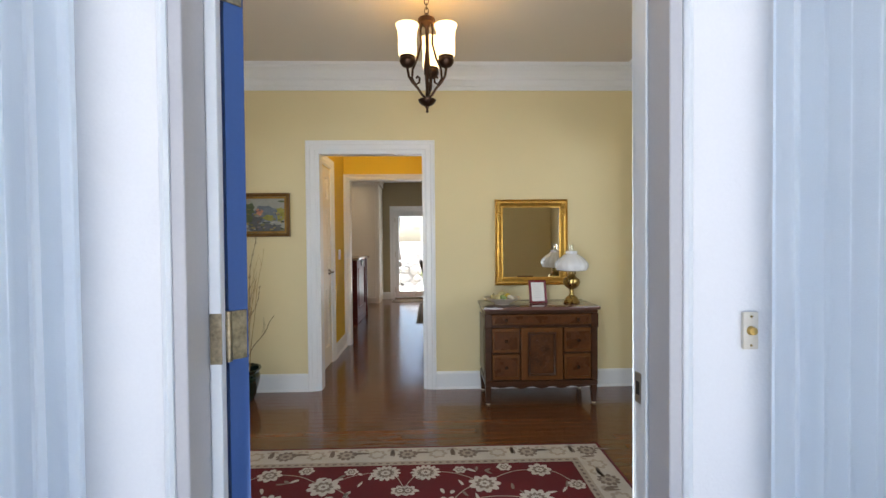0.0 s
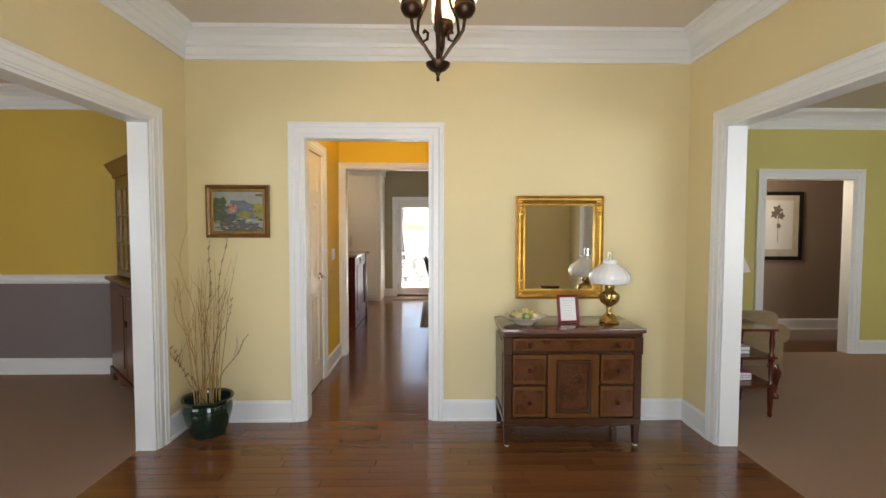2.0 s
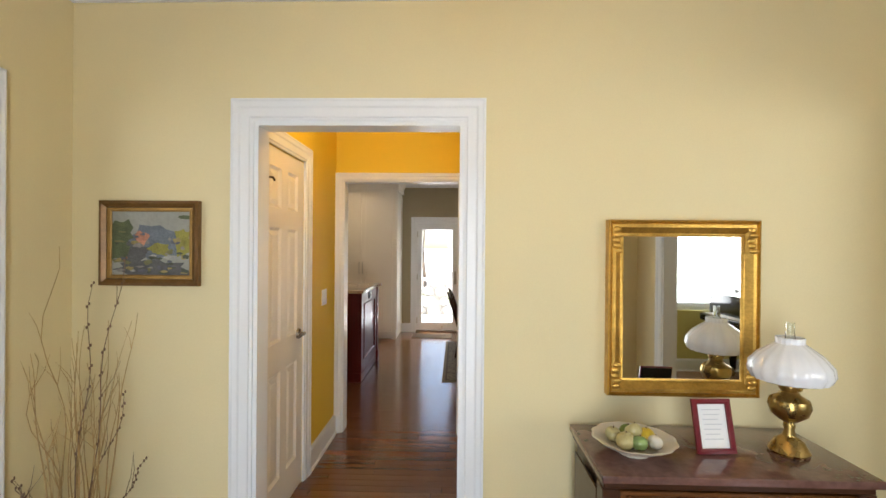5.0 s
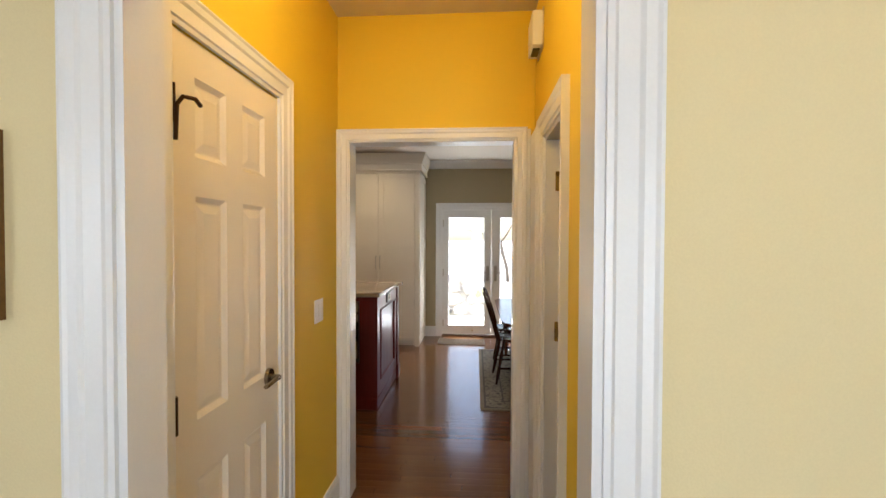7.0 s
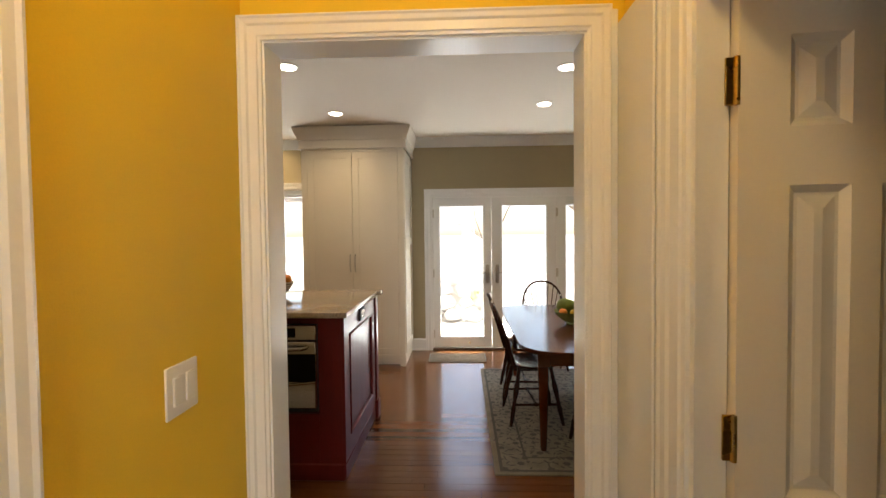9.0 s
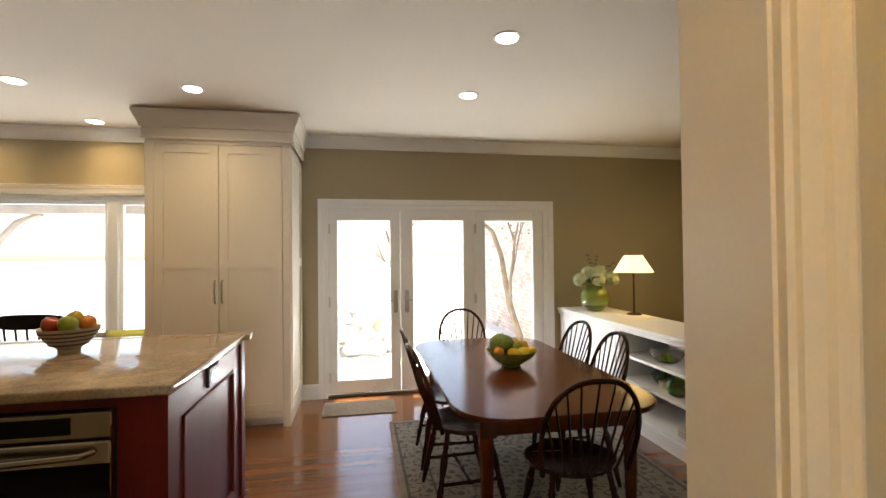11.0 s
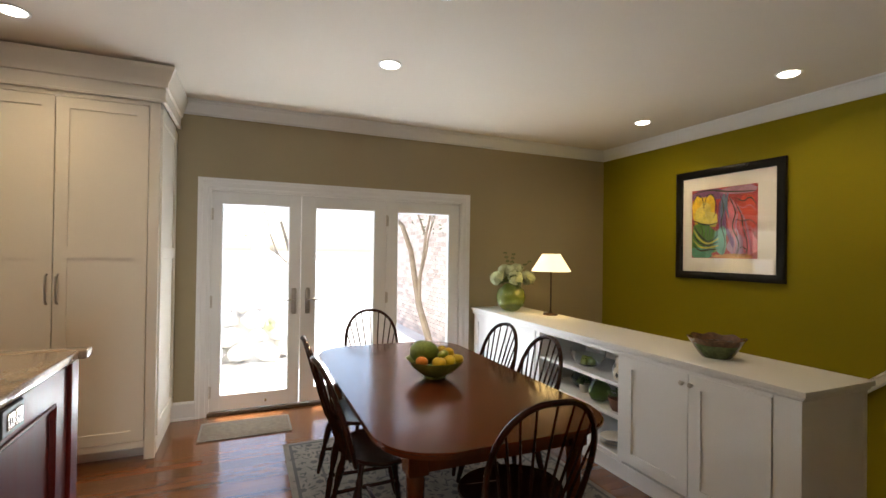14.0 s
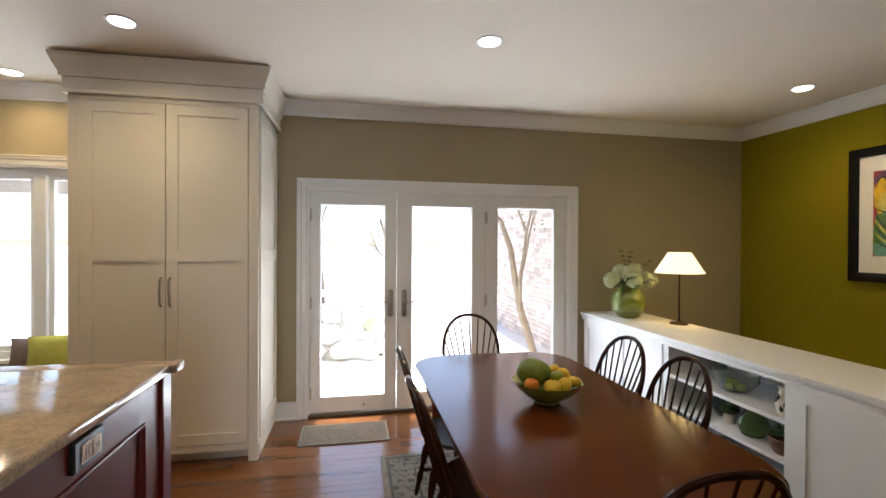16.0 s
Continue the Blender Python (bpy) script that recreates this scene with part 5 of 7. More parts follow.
pr = thing("botanical_print", "framed botanical print in a wide mount on the taupe wall", "picture")
BX0, BX1, BZ0, BZ1 = 4.40, 5.05, 0.97, 1.91
oy = lambda u, v, w: (u, 6.93 - w, v)  # noqa: E731
part("frame", frame_rect(BX0 + 0.05, BX1 - 0.05, BZ0 + 0.05, BZ1 - 0.05, [(0, 0), (0, 0.02), (0.01, 0.026), (0.05, 0.024), (0.05, 0)], oy), BLACK, pr)
part("mount", boxes((BX0 + 0.045, BX1 - 0.045, 6.918, 6.928, BZ0 + 0.045, BZ1 - 0.045)), IVORY, pr, "cream mount", smooth=False)
part("print", boxes((BX0 + 0.13, BX1 - 0.13, 6.9165, 6.918, BZ0 + 0.15, BZ1 - 0.12)), PAPER, pr, smooth=False)
b = bmesh.new()
for k, (x, z, r) in enumerate(((4.70, 1.66, 0.06), (4.75, 1.58, 0.045), (4.66, 1.60, 0.05), (4.72, 1.44, 0.03))):
    ring = [b.verts.new((x + r * (1 + 0.3 * math.cos(5 * a)) * math.cos(a), 6.9160 - 0.0003 * k, z + r * (1 + 0.3 * math.cos(5 * a)) * math.sin(a))) for a in [2 * math.pi * i / 24 for i in range(24)]]
    b.faces.new(ring)
box(b, 4.705, 4.712, 6.9155, 6.9165, 1.22, 1.6)
part("drawing", b, mat("sepia_ink", (0.17, 0.14, 0.11), 0.8, vary=0.4, scale=40, bump=0.0), pr, smooth=False)

pn = thing("grand_piano", "black grand piano on the carpet before the window", "piano", pose(3.75, 0.78, 0.0, 0, 0, -90))
b = bmesh.new()
out = [(-0.75, -0.72), (0.75, -0.72), (0.75, 0.2)] + [(0.75 - 0.30 * (1 - math.cos(a)) - 0.2 * a / 1.57, 0.2 + 0.62 * a / 1.57) for a in [0.2, 0.5, 0.8, 1.1, 1.4, 1.57]] + [(0.0, 0.95), (-0.35, 0.98), (-0.62, 0.9), (-0.75, 0.7)]
out = [(x * 0.74, y) for x, y in out]


def slab(bm, pts, z0, z1):
    lo, hi = [bm.verts.new((x, y, z0)) for x, y in pts], [bm.verts.new((x, y, z1)) for x, y in pts]
    bm.faces.new(lo[::-1])
    bm.faces.new(hi)
    for i in range(len(pts)):
        j = (i + 1) % len(pts)
        bm.faces.new((lo[i], lo[j], hi[j], hi[i]))
    return bm


part("case", slab(b, out, 0.66, 0.96), BLACKW, pn, smooth=False)
b = bmesh.new()
part("lid", slab(b, [(x * 1.02, y * 1.02) for x, y in out], 0.965, 0.99), BLACKW, pn, smooth=False)
part("key_slip", boxes((-0.52, 0.52, -0.86, -0.70, 0.66, 0.74), bev=0.01), BLACKW, pn)
part("keys", boxes((-0.47, 0.47, -0.84, -0.72, 0.74, 0.752)), IVORY, pn, "ivory keys", smooth=False)
for x, y in ((-0.44, -0.5), (0.44, -0.5), (-0.15, 0.75)):
    b = bmesh.new()
    lathe(b, [(0.03, 0.06), (0.035, 0.08), (0.045, 0.3), (0.065, 0.55), (0.07, 0.66)], (x, y, 0), 8)
    lo = part("leg", b, BLACKW, pn)
    b = bmesh.new()
    lathe(b, [(0.02, 0), (0.026, 0.025), (0.02, 0.05), (0.015, 0.065)], (x, y, 0), 12)
    part("caster", b, BRASS, lo)


def window_unit(name, x0, x1, z0, z1, y, th, mull, label, inside, sill=True):
    """A window in a wall along x: frame, mullions, panes, sill, inner casing."""
    w = thing(name, label, "window")
    w["kind"] = "structure"
    b = bmesh.new()
    for r in ((x0, x0 + 0.05, z0, z1), (x1 - 0.05, x1, z0, z1), (x0 + 0.05, x1 - 0.05, z0, z0 + 0.05), (x0 + 0.05, x1 - 0.05, z1 - 0.05, z1)):
        box(b, r[0], r[1], y - th / 2, y + th / 2, r[2], r[3])
    part("window_frame", b, WHITE, w, smooth=False)
    xs = [x0 + 0.05] + list(mull) + [x1 - 0.05]
    for m in mull:
        part("mullion", boxes((m - 0.045, m + 0.045, y - th / 2 - 0.01, y + th / 2, z0 + 0.05, z1 - 0.05), bev=0.004), WHITE, w)
    for a, c in zip(xs, xs[1:]):
        a2, c2 = a + (0.045 if a in mull else 0), c - (0.045 if c in mull else 0)
        s = bmesh.new()
        for r in ((a2, a2 + 0.035, z0 + 0.05, z1 - 0.05), (c2 - 0.035, c2, z0 + 0.05, z1 - 0.05), (a2 + 0.035, c2 - 0.035, z0 + 0.05, z0 + 0.09), (a2 + 0.035, c2 - 0.035, z1 - 0.085, z1 - 0.05)):
            box(s, r[0], r[1], y - 0.022, y + 0.022, r[2], r[3])
        so = part("sash", s, WHITE, w, smooth=False)
        p = part("pane", boxes((a2 + 0.03, c2 - 0.03, y - 0.003, y + 0.003, z0 + 0.085, z1 - 0.08)), PANE, so, smooth=False)
        p.visible_shadow = False
    if sill:
        part("window_sill", boxes((x0 - 0.03, x1 + 0.03, min(inside, y - th / 2), max(inside, y - th / 2), z0 - 0.03, z0), bev=0.005), WHITE, w)
    return w


window_unit("window_living", 2.6, 5.2, 0.75, 2.25, LY0 - 0.09, 0.08, (3.45, 4.35), "wide white living room window", LY0 + 0.03, False)
# unseen window, assumed so that the dining lamp has an opening
window_unit("window_dining", -5.5, -2.9, 0.75, 2.25, DY0 - 0.09, 0.08, (-4.65, -3.75), "wide white dining room window, unseen and assumed", DY0 + 0.03, False)
casing("casing_living_window", "x", LY0, 1, 2.6, 5.2, 2.25, 0.75)
casing("casing_dining_window", "x", DY0, 1, -5.5, -2.9, 2.25, 0.75)

# ---- kitchen: built-in ----
fd = thing("french_doors", "white glazed french doors with a fixed side light, shut", "door")
FYF = KY1 + 0.02
b = bmesh.new()
for r in ((FD[0], FD[0] + 0.012, 0, FD[2]), (FD[1] - 0.012, FD[1], 0, FD[2]), (FD[0] + 0.012, FD[1] - 0.012, FD[2] - 0.012, FD[2])):
    box(b, r[0], r[1], KY1 - 0.002, KY1 + 0.15, r[2], r[3])
part("door_frame", b, WHITE, fd, smooth=False)
part("sill", boxes((FD[0], FD[1], KY1 - 0.01, KY1 + 0.17, 0.0, 0.028), bev=0.006), mat("bronze_sill", (0.12, 0.09, 0.06), 0.4, 0.5, vary=0.2, bump=0.05), fd, "brown metal sill")
for x0, x1, g0, g1, hx, hs in ((FD[0] + 0.014, -0.047, -0.704, -0.145, -0.10, -1), (-0.043, 0.769, 0.085, 0.646, 0.022, 1), (0.773, FD[1] - 0.014, 0.885, 1.447, None, 0)):
    b = bmesh.new()
    z0, z1, G0, G1 = 0.032, FD[2] - 0.015, 0.166, 1.832
    for r in ((x0, g0, z0, z1), (g1, x1, z0, z1), (g0, g1, z0, G0), (g0, g1, G1, z1)):
        box(b, r[0], r[1], FYF, FYF + 0.045, r[2], r[3], 0.002)
    leaf = part("door_leaf", b, WHITE, fd, smooth=False)
    b = bmesh.new()
    sweep(b, [(g0, G0), (g0, G1), (g1, G1), (g1, G0)], [(0, 0.0), (0.0, 0.006), (-0.008, -0.004), (-0.012, -0.02), (0, -0.02)], lambda u, v, w: (u, FYF - w, v), True)
    part("glazing_bead", b, WHITE, leaf)
    part("pane", boxes((g0 - 0.005, g1 + 0.005, FYF + 0.02, FYF + 0.026, G0 - 0.005, G1 + 0.005)), PANE, leaf, smooth=False).visible_shadow = False
    if hx is not None:
        b = bmesh.new()
        box(b, hx - 0.022, hx + 0.022, FYF - 0.012, FYF, 0.85, 1.09, 0.018, 2)
        rod(b, (hx, FYF - 0.01, 0.985), (hx, FYF - 0.05, 0.985), 0.009)
        tube(b, [(hx, FYF - 0.048, 0.985), (hx + hs * 0.05, FYF - 0.05, 0.987), (hx + hs * 0.11, FYF - 0.046, 0.98)], 0.008, 8, 0.006)
        part("door_handle", b, NICKEL, leaf, "satin nickel plate and lever")
for x in (FD[0] + 0.008, 0.771):
    for z in (0.2, 0.98, 1.74):
        b = bmesh.new()
        rod(b, (x, FYF - 0.006, z - 0.055), (x, FYF - 0.006, z + 0.055), 0.009)
        box(b, x - 0.004, x + 0.02, FYF - 0.004, FYF, z - 0.05, z + 0.05)
        part("hinge", b, NICKEL, fd)
part("door_stop", rod(b := bmesh.new(), (-0.33, FYF, 0.09), (-0.33, FYF - 0.03, 0.09), 0.01, 0.008, 10) and b, BRASS, fd, "small brass bumper")

window_unit("window_kitchen", KW[0], KW[1], KW[2], KW[3], KY1 + 0.08, 0.09, (-3.88, -2.80), "wide white kitchen window above the window seat", KY1 - 0.03)
casing("casing_kitchen_window", "x", KY1, -1, *KW[:2], KW[3], KW[2], "white moulded window casing", CABWHITE)



def shaker(parent, name, x0, x1, z0, z1, y, put, rails=(), s=0.075, t=0.02, material=None):
    """A framed door: stiles, rails and sunk flat panels. put maps (u, out, z) to the world box."""
    b = bmesh.new()
    m = material or CABWHITE
    zs = [z0 + s] + [v for r in rails for v in (r - s / 2, r + s / 2)] + [z1 - s]
    lev = [z0] + zs + [z1]
    rows = [(u0, u1, a, c, 0, t) for u0, u1 in ((x0, x0 + s), (x1 - s, x1)) for a, c in zip(lev, lev[1:])]
    rows += [(x0 + s, x1 - s, z0, z0 + s, 0, t), (x0 + s, x1 - s, z1 - s, z1, 0, t)]
    rows += [(x0 + s, x1 - s, r - s / 2, r + s / 2, 0, t) for r in rails]
    for r in rows:
        put(b, *r)
    bmesh.ops.remove_doubles(b, verts=b.verts[:], dist=1e-5)
    d = part(name, b, m, parent, smooth=False)
    for a, c in zip(zs[::2], zs[1::2]):
        pb = bmesh.new()
        put(pb, x0 + s, x1 - s, a, c, 0, t - 0.009)
        part("panel", pb, m, d, smooth=False)
    return d


PXL, PXR, PYF, PTOP = -2.20, -1.064, 9.44, 2.40
pan = thing("pantry_cabinet", "tall cream painted pantry cabinet with two framed doors", "cabinet")
part("body", boxes((PXL, PXR, PYF, KY1, 0.09, 2.45), bev=0.003), CABWHITE, pan, smooth=False)
part("toe_kick", boxes((PXL, PXR, PYF + 0.065, KY1, 0.0, 0.088)), CABWHITE, pan, "recessed toe kick", smooth=False)
fr = bmesh.new()
for r in ((PXL - 0.004, PXL + 0.063, 0, PTOP + 0.06), (PXR - 0.06, PXR + 0.004, 0, PTOP + 0.06), (PXL + 0.063, PXR - 0.06, PTOP + 0.004, PTOP + 0.06), (PXL + 0.063, PXR - 0.06, 0.085, 0.13)):
    box(fr, r[0], r[1], PYF - 0.022, PYF, r[2], r[3], 0.002)
part("face_frame", fr, CABWHITE, pan, smooth=False)
px = lambda bm, u0, u1, z0, z1, o0, o1: box(bm, u0, u1, PYF - 0.002 - o1, PYF - 0.002 - o0, z0, z1)  # noqa: E731
for x0, x1, hx in ((PXL + 0.066, -1.639, -1.664), (-1.633, PXR - 0.063, -1.608)):
    d = shaker(pan, "cabinet_door", x0, x1, 0.134, PTOP, PYF, px, (1.40,), 0.07, 0.024)
    b = bmesh.new()
    tube(b, [(hx, PYF - 0.026, 1.26), (hx, PYF - 0.05, 1.245), (hx, PYF - 0.058, 1.16), (hx, PYF - 0.05, 1.085), (hx, PYF - 0.026, 1.07)], 0.007, 8)
    part("handle", b, NICKEL, d, "curved nickel pull")
side = bmesh.new()
for r in ((PYF + 0.02, PYF + 0.09, 0.14, 2.40), (KY1 - 0.09, KY1 - 0.01, 0.14, 2.40), (PYF + 0.09, KY1 - 0.09, 0.14, 0.22), (PYF + 0.09, KY1 - 0.09, 2.32, 2.40), (PYF + 0.09, KY1 - 0.09, 1.36, 1.44)):
    box(side, PXR, PXR + 0.014, r[0], r[1], r[2], r[3], 0.002)
part("side_frame", side, CABWHITE, pan, smooth=False)
cb = bmesh.new()
sweep(cb, [(PXL - 0.004, KY1), (PXL - 0.004, PYF - 0.022), (PXR + 0.016, PYF - 0.022), (PXR + 0.016, KY1)], [(0, 0), (0, 0.238), (-0.076, 0.238), (-0.076, 0.216), (-0.070, 0.206), (-0.062, 0.180), (-0.046, 0.146), (-0.036, 0.126), (-0.034, 0.10), (-0.02, 0.095), (-0.018, 0.02), (-0.026, 0.015), (-0.026, 0.0)], lambda u, v, w: (u, v, 2.435 + w))
part("cornice", cb, CABWHITE, pan, "stepped cornice just under the ceiling")

# half-height bookcase along the stairwell
SX0, SX1, SY0, SY1 = 1.735, 2.245, 6.985, KY1
bc = thing("half_wall_bookcase", "low white built-in bookcase with doors and open shelves", "bookcase")
part("top", boxes((SX0 - 0.022, SX1 + 0.02, SY0 - 0.025, SY1, 0.826, 0.854), bev=0.006, seg=2), WHITE, bc)
part("top_mould", boxes((SX0 - 0.010, SX1 + 0.01, SY0 - 0.012, SY1, 0.808, 0.826), bev=0.004), WHITE, bc)
part("back_panel", boxes((SX1 - 0.03, SX1, SY0, SY1, -0.3, 0.81)), WHITE, bc, smooth=False)
part("end_panel", boxes((SX0, SX1 - 0.03, SY0, SY0 + 0.12, 0.0, 0.81), bev=0.002), WHITE, bc, smooth=False)
part("divider", boxes((SX0, SX1 - 0.03, 8.015, 8.055, 0.0, 0.81)), WHITE, bc, smooth=False)
part("divider", boxes((SX0, SX1 - 0.03, 8.93, 8.975, 0.0, 0.81)), WHITE, bc, smooth=False)
part("base", boxes((SX0 - 0.004, SX1 - 0.03, SY0, SY1, 0.0, 0.10)), WHITE, bc, smooth=False)
part("top_rail", boxes((SX0 - 0.003, SX0 + 0.02, SY0 + 0.12, SY1, 0.7865, 0.8095)), WHITE, bc, smooth=False)
part("side_panel", boxes((SX0 + 0.02, SX0 + 0.04, 8.975, SY1, 0.10, 0.79)), WHITE, bc, smooth=False)
for z in (0.105, 0.365, 0.572):
    part("shelf", boxes((SX0 + 0.008, SX1 - 0.03, 8.055, 8.93, z, z + 0.022)), WHITE, bc, smooth=False)
py = lambda bm, u0, u1, z0, z1, o0, o1: box(bm, SX0 + 0.016 - o1, SX0 + 0.016 - o0, u0, u1, z0, z1)  # noqa: E731
for y0, y1, ky in ((7.110, 7.537, 7.513), (7.543, 8.012, 7.568)):
    d = shaker(bc, "cabinet_door", y0, y1, 0.115, 0.785, 0, py, (), 0.07, 0.02, WHITE)
    b = bmesh.new()
    lathe(b, [(0.005, 0), (0.006, 0.012), (0.012, 0.018), (0.014, 0.026), (0.01, 0.032), (0.001, 0.034)], n=14, m=Matrix.Translation((SX0 - 0.004, ky, 0.735)) @ Matrix.Rotation(radians(-90), 4, "Y"))
    part("knob", b, NICKEL, d, "round nickel knob")
shaker(bc, "side_door", 9.0, 9.55, 0.115, 0.785, 0, py, (), 0.07, 0.016, WHITE)
shaker(bc, "side_door", 9.556, 10.10, 0.115, 0.785, 0, py, (), 0.07, 0.016, WHITE)

# stairs down behind the bookcase
stn = thing("staircase", "dark wooden stairs going down along the green wall", "stairs")
for k in range(13):
    y = 6.35 + 0.27 * k
    part("step", boxes((2.285, KX1, y, y + 0.30, -0.19 * (k + 1) - 0.03, -0.19 * (k + 1)), (2.285, KX1, y, y + 0.02, -0.19 * (k + 1), -0.19 * k - 0.03)), OAK, stn, smooth=False)
hr = thing("handrail", "white painted handrail sloping along the green stair wall", "handrail")
dirv = Vector((0, 0.21, -0.188)).normalized()
pA, pB = Vector((3.44, 7.46, 0.60)) - dirv * 0.75, Vector((3.44, 7.46, 0.60)) + dirv * 1.6
b = bmesh.new()
sweep(b, [(pA.y, pA.z), (pB.y, pB.z)], [(-0.03, 0), (-0.03, 0.05), (-0.018, 0.06), (0.012, 0.06), (0.022, 0.068), (0.035, 0.05), (0.035, 0)], lambda u, v, w: (3.50 - w, u, v))
part("rail", b, WHITE, hr)
for s in (0.25, 1.2, 2.1):
    q = pA + dirv * s
    part("bracket", rod(b := bmesh.new(), (3.47, q.y, q.z - 0.02), (3.51, q.y, q.z - 0.04), 0.01) and b, NICKEL, hr)

# island
isl = thing("kitchen_island", "mahogany kitchen island with panelled end", "island")
IX0, IX1, IY0, IY1, IZ = -3.4, -1.135, 7.035, 8.04, 0.990
for r in ((IX0, -1.93, IY0, IY1, 0.1, IZ), (-1.285, IX1 - 0.012, IY0, IY1, 0.1, IZ), (-1.93, -1.285, IY0 + 0.55, IY1, 0.1, IZ), (-1.93, -1.285, IY0, IY0 + 0.55, 0.1, 0.41), (-1.93, -1.285, IY0, IY0 + 0.55, 0.950, IZ)):
    part("carcass", boxes(r, bev=0.001), REDCAB, isl, smooth=False)
part("plinth", boxes((IX0, IX1 + 0.008, IY0 - 0.008, IY1 + 0.008, 0.0, 0.11), bev=0.01), REDCAB, isl)
px2 = lambda bm, u0, u1, z0, z1, o0, o1: box(bm, IX1 - 0.012 + o0, IX1 - 0.012 + o1, u0, u1, z0, z1)  # noqa: E731
shaker(isl, "end_panel", IY0 + 0.0, IY1 - 0.07, 0.11, IZ, 0, px2, (), 0.125, 0.020, REDCAB)
bead2 = bmesh.new()
sweep(bead2, [(IY0 + 0.125, 0.235), (IY0 + 0.125, IZ - 0.125), (IY1 - 0.195, IZ - 0.125), (IY1 - 0.195, 0.235)], [(0, 0), (0, 0.006), (-0.006, 0.009), (-0.014, 0.004), (-0.018, -0.008), (0, -0.008)], lambda u, v, w: (IX1 + 0.008 + w, u, v), True)
part("panel_moulding", bead2, REDCAB, isl)
part("corner_post", boxes((IX1 - 0.012, IX1 + 0.022, IY1 - 0.07, IY1 + 0.012, 0.0, IZ), (IX1 - 0.012, IX1 + 0.032, IY1 - 0.08, IY1 + 0.018, 0.0, 0.15), bev=0.006), REDCAB, isl)
ct = thing("island_worktop", "polished beige granite worktop on the island", "worktop")
part("slab", boxes((IX0 - 0.03, IX1 + 0.04, IY0 - 0.055, IY1 - 0.051, IZ + 0.002, IZ + 0.038), bev=0.010, seg=3), GRANITE, ct)
part("end_slab", boxes((IX0 - 0.03, IX1 + 0.062, IY1 - 0.05, IY1 + 0.03, IZ + 0.002, IZ + 0.038), bev=0.010, seg=3), GRANITE, ct, "granite end over the corner post")
CT = IZ + 0.038
ou = thing("wall_outlet", "dark framed electrical outlet on the island end", "outlet")
part("plate", boxes((IX1 + 0.006, IX1 + 0.022, 7.425, 7.565, 0.890, 0.972), bev=0.004), BLACK, ou)
for y in (7.475, 7.525):
    o = part("socket", boxes((IX1 + 0.021, IX1 + 0.025, y - 0.024, y + 0.024, 0.906, 0.956), bev=0.003), STEEL, ou, "grey metal socket face")
    part("slot", boxes((IX1 + 0.0245, IX1 + 0.0258, y - 0.008, y - 0.004, 0.922, 0.940), (IX1 + 0.0245, IX1 + 0.0258, y + 0.005, y + 0.009, 0.922, 0.940)), BLACK, o, smooth=False)
ov = thing("built_in_oven", "stainless steel built-in oven with black glass in the island", "oven", pose(0, 0, 0.012))
OX0, OX1, OY = -1.925, -1.29, IY0 - 0.004
part("case", boxes((OX0, OX1, OY, OY + 0.5, 0.41, 0.932)), BLACK, ov, smooth=False)
part("control_panel", boxes((OX0, OX1, OY - 0.022, OY, 0.845, 0.932), bev=0.004), STEEL, ov)
part("display", boxes((OX0 + 0.09, OX1 - 0.12, OY - 0.024, OY - 0.021, 0.862, 0.918), bev=0.001), OVENGL, ov, "black display strip")
odr = part("oven_door", boxes((OX0, OX1, OY - 0.03, OY, 0.44, 0.838), bev=0.006), STEEL, ov)
part("window", boxes((OX0 + 0.0, OX1 - 0.0, OY - 0.033, OY - 0.029, 0.60, 0.765), bev=0.001), OVENGL, odr, "black oven glass")
b = bmesh.new()
tube(b, [(OX0 + 0.05, OY - 0.03, 0.805), (OX0 + 0.07, OY - 0.06, 0.803), ((OX0 + OX1) / 2, OY - 0.075, 0.800), (OX1 - 0.07, OY - 0.06, 0.803), (OX1 - 0.05, OY - 0.03, 0.805)], 0.012, 10)
part("handle", b, STEEL, odr, "bowed steel handle bar")
b = bmesh.new()
n = 20
pts = [(OX0 + (OX1 - OX0) * i / n, OY - 0.034, 0.60 - 0.022 * math.sin(math.pi * i / n)) for i in range(n + 1)]
tube(b, pts, 0.009, 8)
part("trim_bar", b, STEEL, odr, "curved steel trim bar")
sk = thing("sink", "dark undermount prep sink in the island worktop", "sink", pose(-2.75, 7.62, CT))
part("rim", boxes((-0.25, 0.30, -0.16, 0.16, 0.0, 0.004), bev=0.001), STEEL, sk)
part("basin", boxes((-0.23, 0.28, -0.14, 0.14, 0.004, 0.0045)), BLACK, sk, "dark basin", smooth=False)
can = thing("canister", "large plain cream canister on the island", "canister", pose(-2.51, 7.80, CT) @ Matrix.Diagonal((1, 1, 0.88, 1)))
b = bmesh.new()
lathe(b, [(0.085, 0), (0.09, 0.006), (0.09, 0.17), (0.092, 0.175), (0.092, 0.19), (0.08, 0.198), (0.015, 0.2), (0.015, 0.215), (0.001, 0.22)], n=28)
part("jar", b, IVORY, can)

# ---- kitchen: table and chairs ----
tab = thing("dining_table", "long cherry wood dining table with rounded corners", "table")


